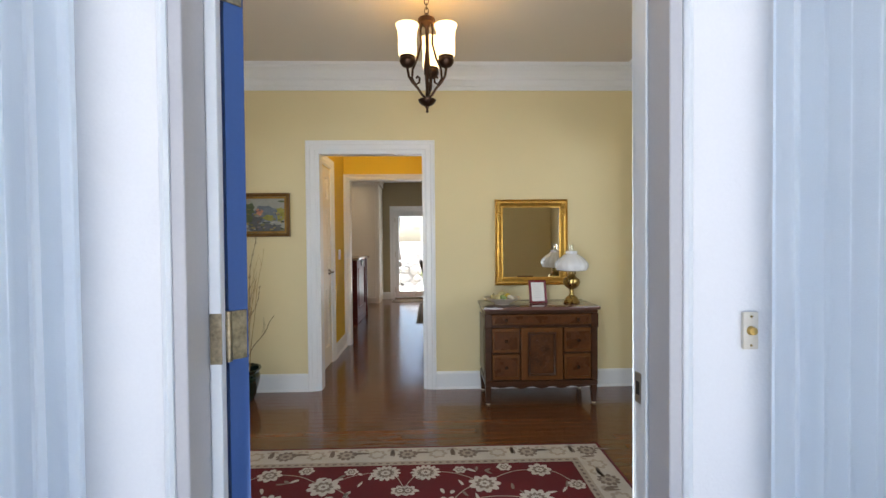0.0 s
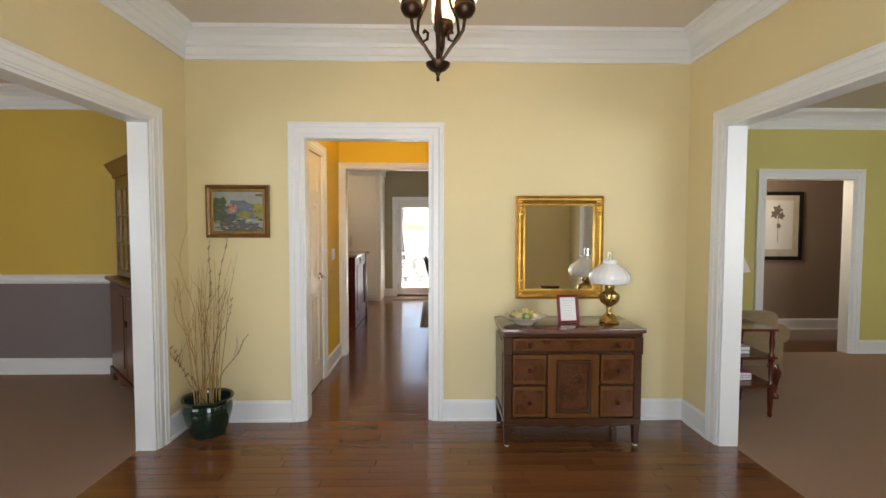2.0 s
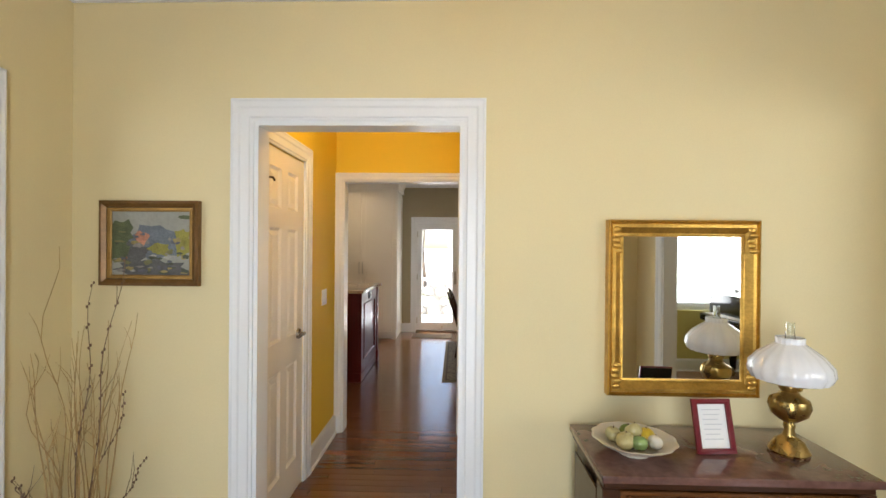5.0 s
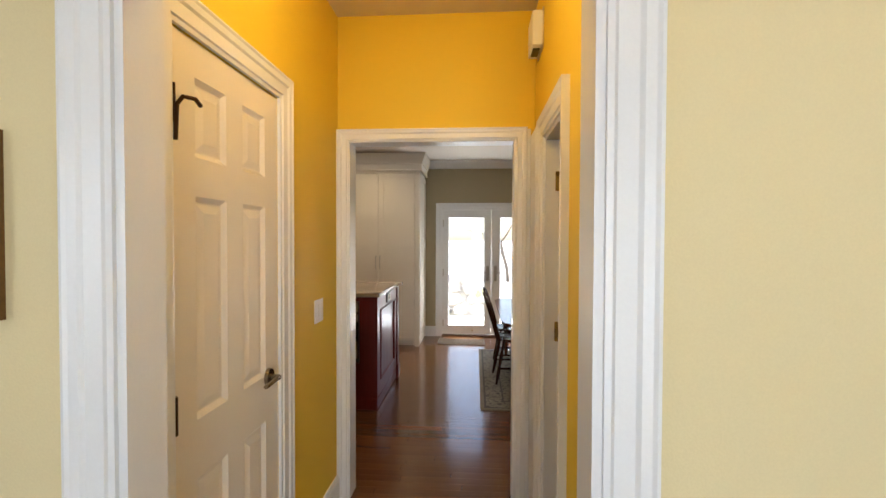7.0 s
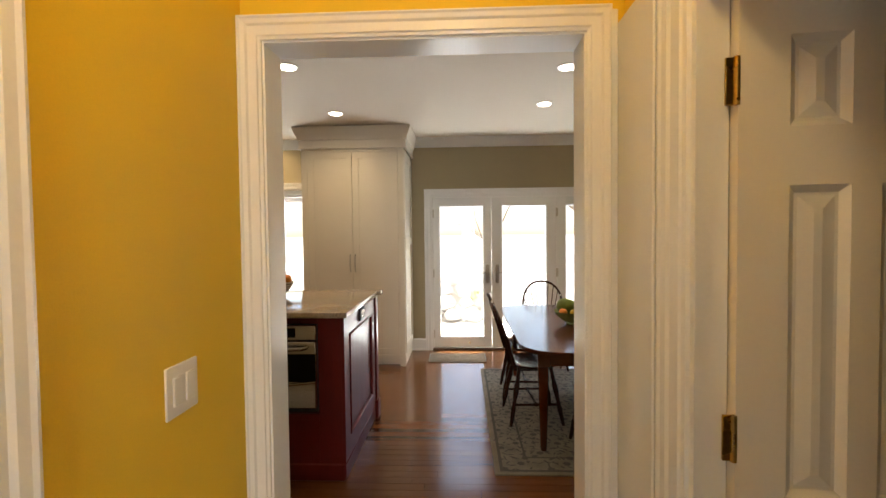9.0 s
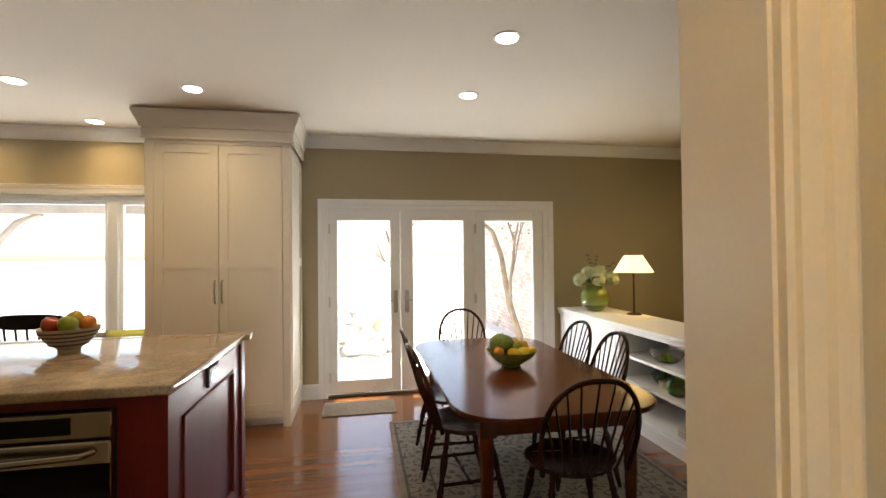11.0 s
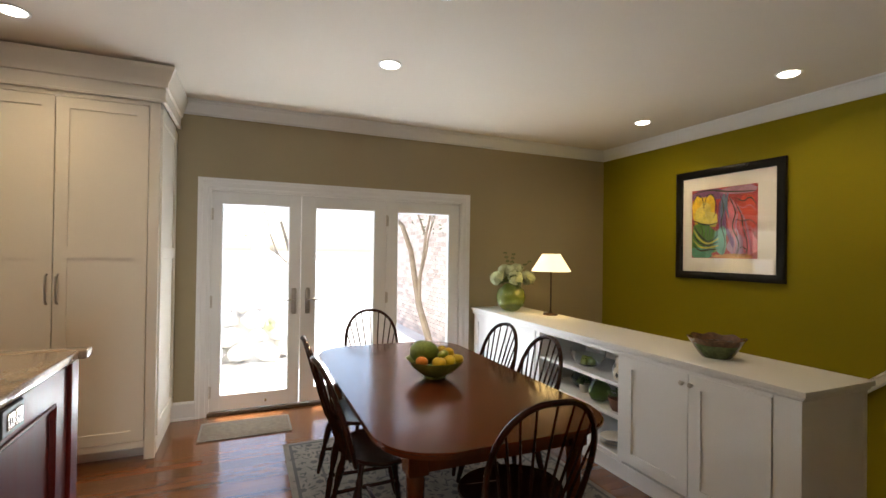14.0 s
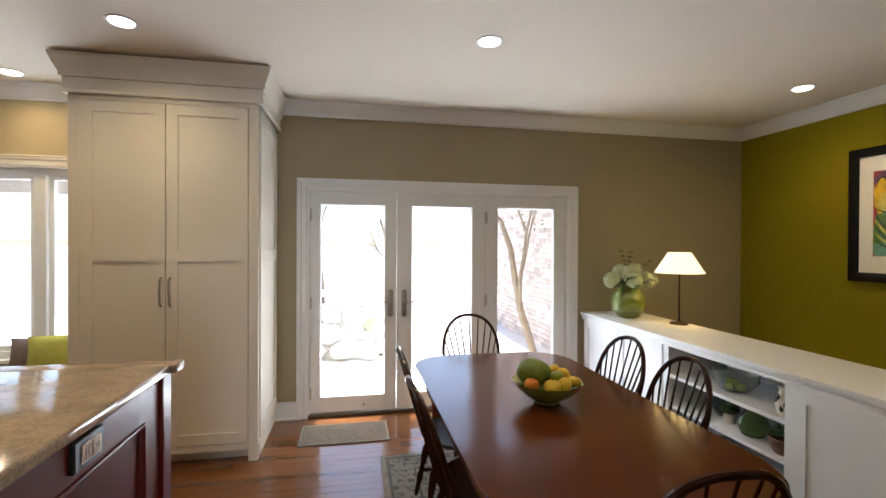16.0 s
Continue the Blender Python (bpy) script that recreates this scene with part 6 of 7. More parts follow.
def rounded(x0, x1, y0, y1, r, bow=0.0, n=9):
    pts = []
    for cx, cy, a0 in ((x1 - r, y0 + r, -90), (x1 - r, y1 - r, 0), (x0 + r, y1 - r, 90), (x0 + r, y0 + r, 180)):
        for i in range(n):
            a = radians(a0 + 90 * i / (n - 1))
            pts.append((cx + r * math.cos(a), cy + r * math.sin(a)))
    mid, half = (y0 + y1) / 2, (y1 - y0) / 2
    xm = (x0 + x1) / 2
    return [(xm + (x - xm) * (1 + bow * (1 - ((y - mid) / half) ** 2)), y) for x, y in pts]


TX0, TX1, TY0, TY1, TZ = -0.035, 1.02, 7.26, 9.22, 0.718
b = bmesh.new()
slab(b, rounded(TX0, TX1, TY0, TY1, 0.24), TZ - 0.026, TZ)
bmesh.ops.bevel(b, geom=[e for e in b.edges if all(abs(v.co.z - TZ) < 1e-4 for v in e.verts) or all(abs(v.co.z - TZ + 0.026) < 1e-4 for v in e.verts)], offset=0.008, segments=2, affect="EDGES")
part("tabletop", b, CHERRY, tab)
part("apron", band(TX0 + 0.13, TX1 - 0.13, TY0 + 0.15, TY1 - 0.15, 0.022, TZ - 0.13, TZ - 0.026), CHERRY, tab, smooth=False)
part("leaf_joint", boxes((TX0 + 0.003, TX1 - 0.003, 8.238, 8.2395, TZ - 0.001, TZ + 0.0003)), CHERRYDK, tab, "fine leaf joint", smooth=False)
for x in (TX0 + 0.15, TX1 - 0.15):
    for y in (TY0 + 0.17, TY1 - 0.17):
        b = bmesh.new()
        lathe(b, [(0.018, 0.0), (0.022, 0.02), (0.024, 0.1), (0.03, 0.3), (0.036, 0.5), (0.038, 0.56), (0.03, 0.572), (0.04, 0.58)], (x, y, 0.012), 14)
        box(b, x - 0.042, x + 0.042, y - 0.042, y + 0.042, 0.585, TZ - 0.027, 0.004)
        part("leg", b, CHERRY, tab)


def windsor(m):
    c = thing("windsor_chair", "dark cherry bow-back windsor chair at the dining table", "chair", m, "windsor chairs round the table")
    # local: faces +y, back at -y
    b = bmesh.new()
    rings = []
    for z, k in ((0.425, 0.90), (0.437, 0.985), (0.447, 1.0), (0.455, 0.985), (0.452, 0.86)):
        ring = []
        for i in range(28):
            a = 2 * math.pi * i / 28
            x = 0.225 * math.cos(a) * (1 + 0.06 * math.sin(a))
            y = 0.205 * math.sin(a)
            y = y * (0.92 if y < 0 else 1.0)
            ring.append(b.verts.new((x * k, y * k, z)))
        rings.append(ring)
    for p, q in zip(rings, rings[1:]):
        for i in range(28):
            b.faces.new((p[i], p[(i + 1) % 28], q[(i + 1) % 28], q[i]))
    b.faces.new(rings[0][::-1])
    ctr = b.verts.new((0, -0.02, 0.438))
    for i in range(28):
        b.faces.new((rings[-1][i], rings[-1][(i + 1) % 28], ctr))
    part("seat", b, CHERRYDK, c, "saddled seat")

    def bow(a):
        ca = math.cos(a)
        x = 0.258 * math.copysign(abs(ca) ** 0.85, ca)
        z = 0.45 + 0.455 * max(math.sin(a), 0.0) ** 0.8
        t = (z - 0.45) / 0.455
        wide = 1 - 0.22 * (1 - t) ** 1.6
        return Vector((x * wide, -0.165 - 0.13 * t - 0.03 * (1 - abs(x) / 0.258), z))

    b = bmesh.new()
    tube(b, [bow(math.pi * i / 36) for i in range(37)], 0.0125, 8)
    part("bow", b, CHERRYDK, c, "bent hoop back")
    for k in range(9):
        u = (k - 4) / 4
        a = math.pi / 2 - u * 0.98
        top = bow(a)
        foot = Vector((u * 0.135, -0.175 - 0.012 * (1 - u * u), 0.448))
        mid = foot.lerp(top, 0.35)
        b = bmesh.new()
        tube(b, [foot, mid, foot.lerp(top, 0.7), top], 0.0072, 6, 0.0048)
        part("spindle", b, CHERRYDK, c)
    legs = []
    for sx in (-1, 1):
        for sy in (-1, 1):
            f, t = Vector((sx * 0.205, sy * 0.20, 0.0)), Vector((sx * 0.135, sy * 0.12, 0.43))
            legs.append((sx, sy, f, t))
            d = (t - f)
            m4 = Matrix.Translation(f) @ d.to_track_quat("Z", "Y").to_matrix().to_4x4()
            L_ = d.length
            b = bmesh.new()
            lathe(b, [(0.010, 0), (0.013, 0.05 * L_), (0.016, 0.2 * L_), (0.019, 0.3 * L_), (0.013, 0.36 * L_), (0.017, 0.39 * L_), (0.013, 0.42 * L_), (0.02, 0.55 * L_), (0.022, 0.68 * L_), (0.014, 0.78 * L_), (0.018, 0.82 * L_), (0.013, 0.86 * L_), (0.015, L_)], n=10, m=m4)
            part("leg", b, CHERRYDK, c)
    for sx in (-1, 1):
        p, q = [f.lerp(t, 0.36) for s, _, f, t in legs if s == sx]
        b = bmesh.new()
        tube(b, [p, p.lerp(q, 0.5), q], 0.010, 8)
        bmesh.ops.create_uvsphere(b, u_segments=10, v_segments=6, radius=0.014, matrix=Matrix.LocRotScale(p.lerp(q, 0.5), None, (1, 2.2, 1)))
        part("stretcher", b, CHERRYDK, c)
    l = [f.lerp(t, 0.36) for _, _, f, t in legs]
    b = bmesh.new()
    p, q = (l[0] + l[1]) / 2, (l[2] + l[3]) / 2
    tube(b, [p, p.lerp(q, 0.5), q], 0.010, 8)
    bmesh.ops.create_uvsphere(b, u_segments=10, v_segments=6, radius=0.014, matrix=Matrix.LocRotScale(p.lerp(q, 0.5), None, (2.2, 1, 1)))
    part("stretcher", b, CHERRYDK, c)
    return c


RZ = 0.012
first = windsor(pose(0.53, 7.40, RZ, 0, 0, -3))
for x, y, r in ((0.49, 9.40, 178), (0.135, 8.56, -92), (0.125, 8.02, -87), (0.93, 8.63, 91), (0.91, 8.12, 86)):
    copy_thing(first, pose(x, y, RZ, 0, 0, r))

kr = thing("area_rug", "grey and beige patterned wool rug under the dining table", "rug")
part("field", boxes((-0.235, 1.52, 7.115, 9.31, 0.0, 0.010), bev=0.003), KRUG, kr, smooth=False)
part("border", band(-0.20, 1.485, 7.15, 9.275, 0.02, 0.0102, 0.0108), KRUGDK, kr, "slate edge line", smooth=False)
part("border", band(-0.03, 1.315, 7.32, 9.105, 0.015, 0.0102, 0.0108), KRUGDK, kr, "slate inner line", smooth=False)
b1 = bmesh.new()
rnd = random.Random(9)
for i in range(23):
    for j in range(30):
        x, y = -0.17 + i * 0.0725 + (0.036 if j % 2 else 0), 7.18 + j * 0.0705
        k = (i * 3 + j * 5) % 4
        if k == 0:
            petals(b1, x, y, 0.0106, 0.026, 6, turn=rnd.uniform(0, 6))
        else:
            for q in range(3):
                leafshape(b1, x + rnd.uniform(-0.03, 0.03), y + rnd.uniform(-0.03, 0.03), 0.0106 + 0.0001 * q, rnd.uniform(0.03, 0.06), rnd.uniform(0.008, 0.016), rnd.uniform(0, 6.28))
part("scroll_pattern", b1, KRUGDK, kr, smooth=False)["kind"] = "stuff"
dm = thing("door_mat", "small woven beige mat before the french doors", "mat")
part("weave", boxes((-0.82, -0.15, 9.575, 9.955, 0.0, 0.008), bev=0.003), MATM, dm, smooth=False)
part("edge_binding", band(-0.822, -0.148, 9.573, 9.957, 0.014, 0.002, 0.0095), KRUG, dm, smooth=False)

# ---- kitchen: loose things ----


def bowl_thing(name, label, m, prof, material, n=48, flute=0.0, lobes=0):
    t = thing(name, label, "bowl", m)
    b = bmesh.new()
    lathe(b, prof, n=n, flute=flute, lobes=lobes)
    part("bowl", b, material, t)
    return t


BP = [(0.05, 0), (0.055, 0.008), (0.05, 0.012), (0.09, 0.035), (0.125, 0.07), (0.142, 0.098), (0.145, 0.102), (0.138, 0.100), (0.118, 0.072), (0.085, 0.042), (0.04, 0.022), (0.002, 0.02)]
fbw = bowl_thing("fruit_bowl", "green glazed bowl of lemons and melon on the table", pose(0.505, 8.20, TZ) @ Matrix.Diagonal((1.18, 1.18, 1.06, 1)), BP, CELADON, 48, 0.015, 9)
fruit(fbw, "melon", MELON, (-0.045, 0.03, 0.130), 0.072)
for i, (x, y, z, r, m) in enumerate(((0.05, -0.05, 0.095, 0.034, LEMON), (0.085, 0.02, 0.095, 0.033, LEMON), (0.03, 0.06, 0.10, 0.034, ORANGE), (-0.01, -0.075, 0.095, 0.034, LEMON), (0.07, -0.005, 0.13, 0.026, LEMON), (0.03, -0.03, 0.125, 0.028, APPLEG), (0.105, -0.04, 0.10, 0.026, LEMON), (-0.085, -0.045, 0.10, 0.03, ORANGE), (0.05, 0.04, 0.135, 0.025, LEMON))):
    fruit(fbw, "fruit", m, (x, y, z), r, 0.95, i % 3 == 0)
sb = bowl_thing("striped_bowl", "cream bowl with dark stripes full of apples on the island", pose(-1.79, 7.69, CT) @ Matrix.Diagonal((0.92, 0.92, 1.0, 1)), [(r * 0.9, z * 1.08) for r, z in BP], IVORY)
for z, r in ((0.034, 0.091), (0.052, 0.110), (0.069, 0.126), (0.086, 0.137)):
    b = bmesh.new()
    r, z = r * 0.9, z * 1.08
    lathe(b, [(r - 0.006, z - 0.004), (r + 0.0005, z - 0.004), (r + 0.0055, z + 0.004), (r, z + 0.004)], n=48)
    part("stripe", b, BLUEGREY, sb, "dark glazed stripe")
for x, y, z, r, m in ((-0.06, -0.035, 0.125, 0.042, APPLER), (0.025, -0.055, 0.128, 0.043, APPLEG), (0.07, 0.02, 0.125, 0.040, ORANGE), (-0.015, 0.05, 0.13, 0.042, APPLER), (0.02, 0.005, 0.15, 0.038, LEMON), (-0.08, 0.02, 0.115, 0.034, ORANGE)):
    fruit(sb, "apple", m, (x, y, z), r)
rb0 = bowl_thing("ruffled_bowl", "green glazed pottery bowl with brown scalloped rim on the bookcase top", pose(2.0, 7.575, 0.854) @ Matrix.Diagonal((0.88, 0.88, 0.80, 1)), [(0.085, 0), (0.09, 0.006), (0.105, 0.025), (0.125, 0.06), (0.143, 0.095), (0.155, 0.12), (0.166, 0.136), (0.161, 0.139), (0.148, 0.118), (0.134, 0.09), (0.116, 0.06), (0.09, 0.03), (0.002, 0.018)], mat("mottled_green_glaze", (0.085, 0.11, 0.035), 0.12, vary=0.8, scale=14, fine=60, bump=0.03, coat=0.4), 72)
rimb = bmesh.new()
lathe(rimb, [(0.1475, 0.098), (0.1555, 0.113), (0.1585, 0.122), (0.1695, 0.137), (0.163, 0.1425), (0.157, 0.139), (0.145, 0.116), (0.136, 0.1)], n=72)
part("rim", rimb, mat("brown_drip_glaze", (0.12, 0.06, 0.028), 0.15, vary=0.7, scale=22, fine=80, bump=0.03, coat=0.4), rb0, "brown scalloped rim")
for v in [v for o in rb0.children for v in o.data.vertices]:
    k = max(0.0, (v.co.z - 0.085) / 0.045)
    a = math.atan2(v.co.y, v.co.x)
    v.co.x *= 1 + 0.035 * k * math.cos(8 * a)
    v.co.y *= 1 + 0.035 * k * math.cos(8 * a)
    v.co.z += 0.005 * k * math.cos(8 * a)

va = thing("flower_vase", "round green glass vase of pale hydrangeas on the bookcase", "vase", pose(1.965, 9.76, 0.854) @ Matrix.Scale(1.23, 4))
b = bmesh.new()
for s in (1,):
    lathe(b, [(0.05, 0), (0.07, 0.01), (0.108, 0.05), (0.122, 0.11), (0.108, 0.17), (0.06, 0.21), (0.045, 0.222), (0.042, 0.22), (0.055, 0.205), (0.102, 0.165), (0.115, 0.11), (0.1, 0.055), (0.002, 0.02)], n=32)
part("vase", b, mat("lime_green_glass", (0.50, 0.60, 0.14), 0.06, vary=0.15, scale=6, bump=0.0, coat=0.3, trans=0.75), va, "round lime green glass vase")
rnd = random.Random(21)
heads = [(-0.15, -0.03, 0.27, 0.055), (0.0, -0.07, 0.275, 0.06), (0.15, -0.02, 0.27, 0.06), (-0.05, 0.02, 0.325, 0.055), (0.08, 0.04, 0.33, 0.055), (-0.02, -0.03, 0.33, 0.045)]
for x, y, z, r in heads:
    b = bmesh.new()
    for i in range(70):
        d = Vector((rnd.gauss(0, 1), rnd.gauss(0, 1), rnd.gauss(0.2, 1))).normalized()
        p = Vector((x, y, z)) + d * r * rnd.uniform(0.85, 1.05)
        u = d.orthogonal().normalized()
        v = d.cross(u)
        for q in range(4):
            a = q * math.pi / 2 + i
            c1 = p + (u * math.cos(a) + v * math.sin(a)) * 0.012
            w = (u * -math.sin(a) + v * math.cos(a)) * 0.008
            b.faces.new([b.verts.new(t) for t in (p, c1 + w, c1 * 1.0 + (c1 - p) * 0.4 + d * 0.003, c1 - w)])
    bmesh.ops.create_uvsphere(b, u_segments=10, v_segments=6, radius=r * 0.85, matrix=Matrix.Translation((x, y, z)))
    part("flower_head", b, PETAL, va, smooth=False)
    sbm = bmesh.new()
    tube(sbm, [(x * 0.1, y * 0.1, 0.12), (x * 0.5, y * 0.5, 0.22), (x, y, z)], 0.004, 6)
    part("stem", sbm, LEAF, va)
b = bmesh.new()
for i in range(30):
    a = rnd.uniform(0, 6.28)
    p = Vector((0.05 * math.cos(a), 0.04 * math.sin(a), 0.23))
    d = Vector((math.cos(a), 0.7 * math.sin(a), rnd.uniform(0.0, 0.8))).normalized()
    s = d.cross(Vector((0, 0, 1))).normalized() * rnd.uniform(0.02, 0.03)
    l = rnd.uniform(0.12, 0.2)
    for q in range(3):
        w0, w1 = math.sin(math.pi * q / 3), math.sin(math.pi * (q + 1) / 3)
        e0, e1 = p + d * l * q / 3, p + d * l * (q + 1) / 3 - Vector((0, 0, 0.01 * q * q))
        b.faces.new([b.verts.new(t) for t in (e0 - s * w0 - Vector((0, 0, 0.0)), e1 - s * w1 - Vector((0, 0, 1e-4)), e1 + s * w1, e0 + s * w0 + Vector((0, 0, 1e-4)))])
part("leaves", b, LEAF, va, smooth=False)["kind"] = "stuff"
for k, (tx, ty, h) in enumerate(((-0.06, 0, 0.47), (0.19, 0.02, 0.40), (0.04, 0.03, 0.46))):
    b = bmesh.new()
    pts = [(tx * s * s, ty * s, 0.2 + (h - 0.2) * s) for s in [i / 8 for i in range(9)]]
    tube(b, pts, 0.0025, 5, 0.001)
    for p in pts[3:]:
        for s in (-1, 1):
            bmesh.ops.create_uvsphere(b, u_segments=6, v_segments=4, radius=0.007, matrix=Matrix.LocRotScale(Vector(p) + Vector((s * 0.010, 0, 0.005)), Euler((0, s * 0.8, 0)), (1.6, 0.4, 0.8)))
    part("sprig", b, LEAF, va)

tlp = thing("table_lamp", "slim bronze table lamp with a lit cone shade", "lamp", pose(2.16, 9.36, 0.854))
b = bmesh.new()
lathe(b, [(0.068, 0), (0.07, 0.008), (0.06, 0.016), (0.015, 0.024), (0.008, 0.04), (0.007, 0.40), (0.010, 0.42), (0.004, 0.44)], n=24)
part("stand", b, BRONZE, tlp)
b = bmesh.new()
lathe(b, [(0.185, 0.415), (0.085, 0.58), (0.082, 0.58), (0.181, 0.415)], n=36)
part("shade", b, LAMPGLOW, tlp, "lit cream cone shade")
lamp("table_lamp_bulb", "POINT", (2.16, 9.36, 0.854 + 0.47), (2.16, 9.36, 3), 1.8, (1.0, 0.75, 0.40), 0.03)
dl_ = thing("doily", "flat pale cloth under the table lamp", "cloth")
part("cloth", boxes((2.02, 2.26, 9.16, 9.50, 0.8542, 0.8552)), PAPER, dl_, smooth=False)

art = thing("abstract_artwork", "bright abstract painting in a black frame on the green wall", "painting")
AY0, AY1, AZ0, AZ1 = 8.07, 9.09, 1.216, 2.255
oxw = lambda u, v, w: (KX1 - w, u, v)  # noqa: E731
part("frame", frame_rect(AY0 + 0.07, AY1 - 0.07, AZ0 + 0.07, AZ1 - 0.07, [(0, 0), (0, 0.022), (0.01, 0.03), (0.06, 0.034), (0.07, 0.028), (0.07, 0)], oxw), mat("satin_black_frame", (0.005, 0.005, 0.005), 0.3, vary=0.2, bump=0.02, spec=0.25), art)
part("mount", boxes((KX1 - 0.010, KX1 - 0.002, AY0 + 0.06, AY1 - 0.06, AZ0 + 0.06, AZ1 - 0.06)), PAPER, art, "white mount", smooth=False)
QY, QZ, QW, QH = AY1 - 0.170, AZ0 + 0.200, 0.625, 0.650   # far lower corner of the picture, its width and height
part("picture", boxes((KX1 - 0.0125, KX1 - 0.0102, QY - QW, QY, QZ, QZ + QH)), mat("crimson_paint", (0.36, 0.035, 0.045), 0.6, vary=0.6, scale=7, fine=40, bump=0.1), art, "red, yellow and green abstract picture", smooth=False)
INKS = {k: mat(k + "_paint", c, 0.6, vary=0.45, scale=14, fine=70, bump=0.1) for k, c in {"chrome_yellow": (0.66, 0.45, 0.02), "lemon": (0.60, 0.52, 0.10), "leaf_green": (0.08, 0.22, 0.04), "sea_green": (0.10, 0.32, 0.24), "violet": (0.16, 0.06, 0.20), "slate_blue": (0.09, 0.17, 0.30), "rose": (0.58, 0.16, 0.22), "scarlet": (0.55, 0.06, 0.03), "dark_line": (0.02, 0.025, 0.02), "mauve": (0.36, 0.20, 0.32), "tan_orange": (0.50, 0.24, 0.07)}.items()}
rnd = random.Random(64)
depth = [0.0128]


def at_uv(bm, u, v):
    return bm.verts.new((KX1 - depth[0], QY - QW * min(max(u, 0.004), 0.996), QZ + QH * min(max(v, 0.004), 0.996)))


def daub(ink, u, v, ru, rv, turn=0.0, rough=0.12, n=22):
    """A flat patch of paint with an uneven edge, in fractions of the picture."""
    bm, ph = bmesh.new(), rnd.uniform(0, 6)
    ring = []
    for i in range(n):
        a = 2 * math.pi * i / n
        k = 1 + rough * math.sin(3 * a + ph) + rough * 0.5 * math.sin(7 * a + 2 * ph)
        x, y = ru * k * math.cos(a), rv * k * math.sin(a)
        ring.append(at_uv(bm, u + x * math.cos(turn) - y * math.sin(turn), v + x * math.sin(turn) + y * math.cos(turn)))
    bm.faces.new(ring)
    depth[0] += 0.00004
    part("paint_patch", bm, INKS[ink], art, smooth=False)


def stroke(ink, pts, w):
    """A brush line through points, tapering at both ends."""
    bm, rows = bmesh.new(), []
    n = 18
    for i in range(n + 1):
        t = i / n * (len(pts) - 1)
        k = min(int(t), len(pts) - 2)
        f = t - k
        q = [Vector(pts[min(max(j, 0), len(pts) - 1)]) for j in (k - 1, k, k + 1, k + 2)]
        p = 0.5 * (2 * q[1] + (q[2] - q[0]) * f + (2 * q[0] - 5 * q[1] + 4 * q[2] - q[3]) * f * f + (3 * q[1] - q[0] - 3 * q[2] + q[3]) * f ** 3)
        rows.append(p)
    verts = []
    for i, p in enumerate(rows):
        d = (rows[min(i + 1, n)] - rows[max(i - 1, 0)]).normalized()
        h = 0.5 * w * (0.35 + 0.65 * math.sin(math.pi * i / n))
        verts.append((at_uv(bm, p.x - d.y * h, p.y + d.x * h), at_uv(bm, p.x + d.y * h, p.y - d.x * h)))
    for (p0, p1), (q0, q1) in zip(verts, verts[1:]):
        bm.faces.new((p0, p1, q1, q0))
    depth[0] += 0.00004
    part("brush_stroke", bm, INKS[ink], art, smooth=False)


daub("violet", 0.28, 0.92, 0.30, 0.10)
daub("mauve", 0.74, 0.95, 0.26, 0.07)
daub("leaf_green", 0.20, 0.26, 0.25, 0.26)
daub("sea_green", 0.16, 0.07, 0.20, 0.10)
daub("chrome_yellow", 0.11, 0.72, 0.11, 0.20, -0.15)
daub("chrome_yellow", 0.28, 0.74, 0.11, 0.18, 0.1)
daub("lemon", 0.20, 0.64, 0.14, 0.16)
daub("lemon", 0.33, 0.55, 0.10, 0.10)
daub("violet", 0.50, 0.55, 0.06, 0.36, 0.05)
daub("slate_blue", 0.51, 0.74, 0.045, 0.16, -0.12)
daub("sea_green", 0.47, 0.25, 0.10, 0.20)
daub("scarlet", 0.84, 0.62, 0.17, 0.24)
daub("rose", 0.64, 0.50, 0.07, 0.30, 0.08)
daub("mauve", 0.72, 0.16, 0.14, 0.16)
daub("rose", 0.90, 0.20, 0.10, 0.16)
daub("tan_orange", 0.66, 0.03, 0.30, 0.035)
daub("violet", 0.62, 0.30, 0.04, 0.14, 0.3)
for k in range(5):
    stroke("lemon" if k % 2 else "dark_line", [(0.02, 0.50 - 0.075 * k), (0.14, 0.33 - 0.055 * k), (0.28, 0.24 - 0.03 * k), (0.44, 0.33 - 0.05 * k)], 0.026)
for k in range(5):
    stroke("dark_line", [(0.16 + 0.065 * k, 0.46 - 0.012 * k), (0.18 + 0.06 * k, 0.39), (0.17 + 0.06 * k, 0.31)], 0.014)
stroke("dark_line", [(0.02, 0.56), (0.16, 0.50), (0.30, 0.48), (0.45, 0.51)], 0.02)
stroke("dark_line", [(0.02, 0.80), (0.08, 0.92), (0.17, 0.88), (0.20, 0.72)], 0.016)
stroke("dark_line", [(0.20, 0.72), (0.25, 0.90), (0.35, 0.90), (0.40, 0.72), (0.36, 0.58)], 0.016)
stroke("dark_line", [(0.04, 0.96), (0.30, 0.98), (0.60, 0.93), (0.97, 0.90)], 0.022)
for k in range(6):
    stroke(("rose", "dark_line", "mauve")[k % 3], [(0.56 + 0.03 * k, 0.90 - 0.03 * k), (0.66 + 0.03 * k, 0.66 - 0.02 * k), (0.60 + 0.05 * k, 0.44), (0.70 + 0.04 * k, 0.22), (0.66 + 0.05 * k, 0.06)], 0.020)
for k in range(5):
    stroke(("dark_line", "rose", "scarlet")[k % 3], [(0.70, 0.84 - 0.10 * k), (0.80, 0.78 - 0.09 * k), (0.90, 0.82 - 0.10 * k), (0.985, 0.72 - 0.09 * k)], 0.018)
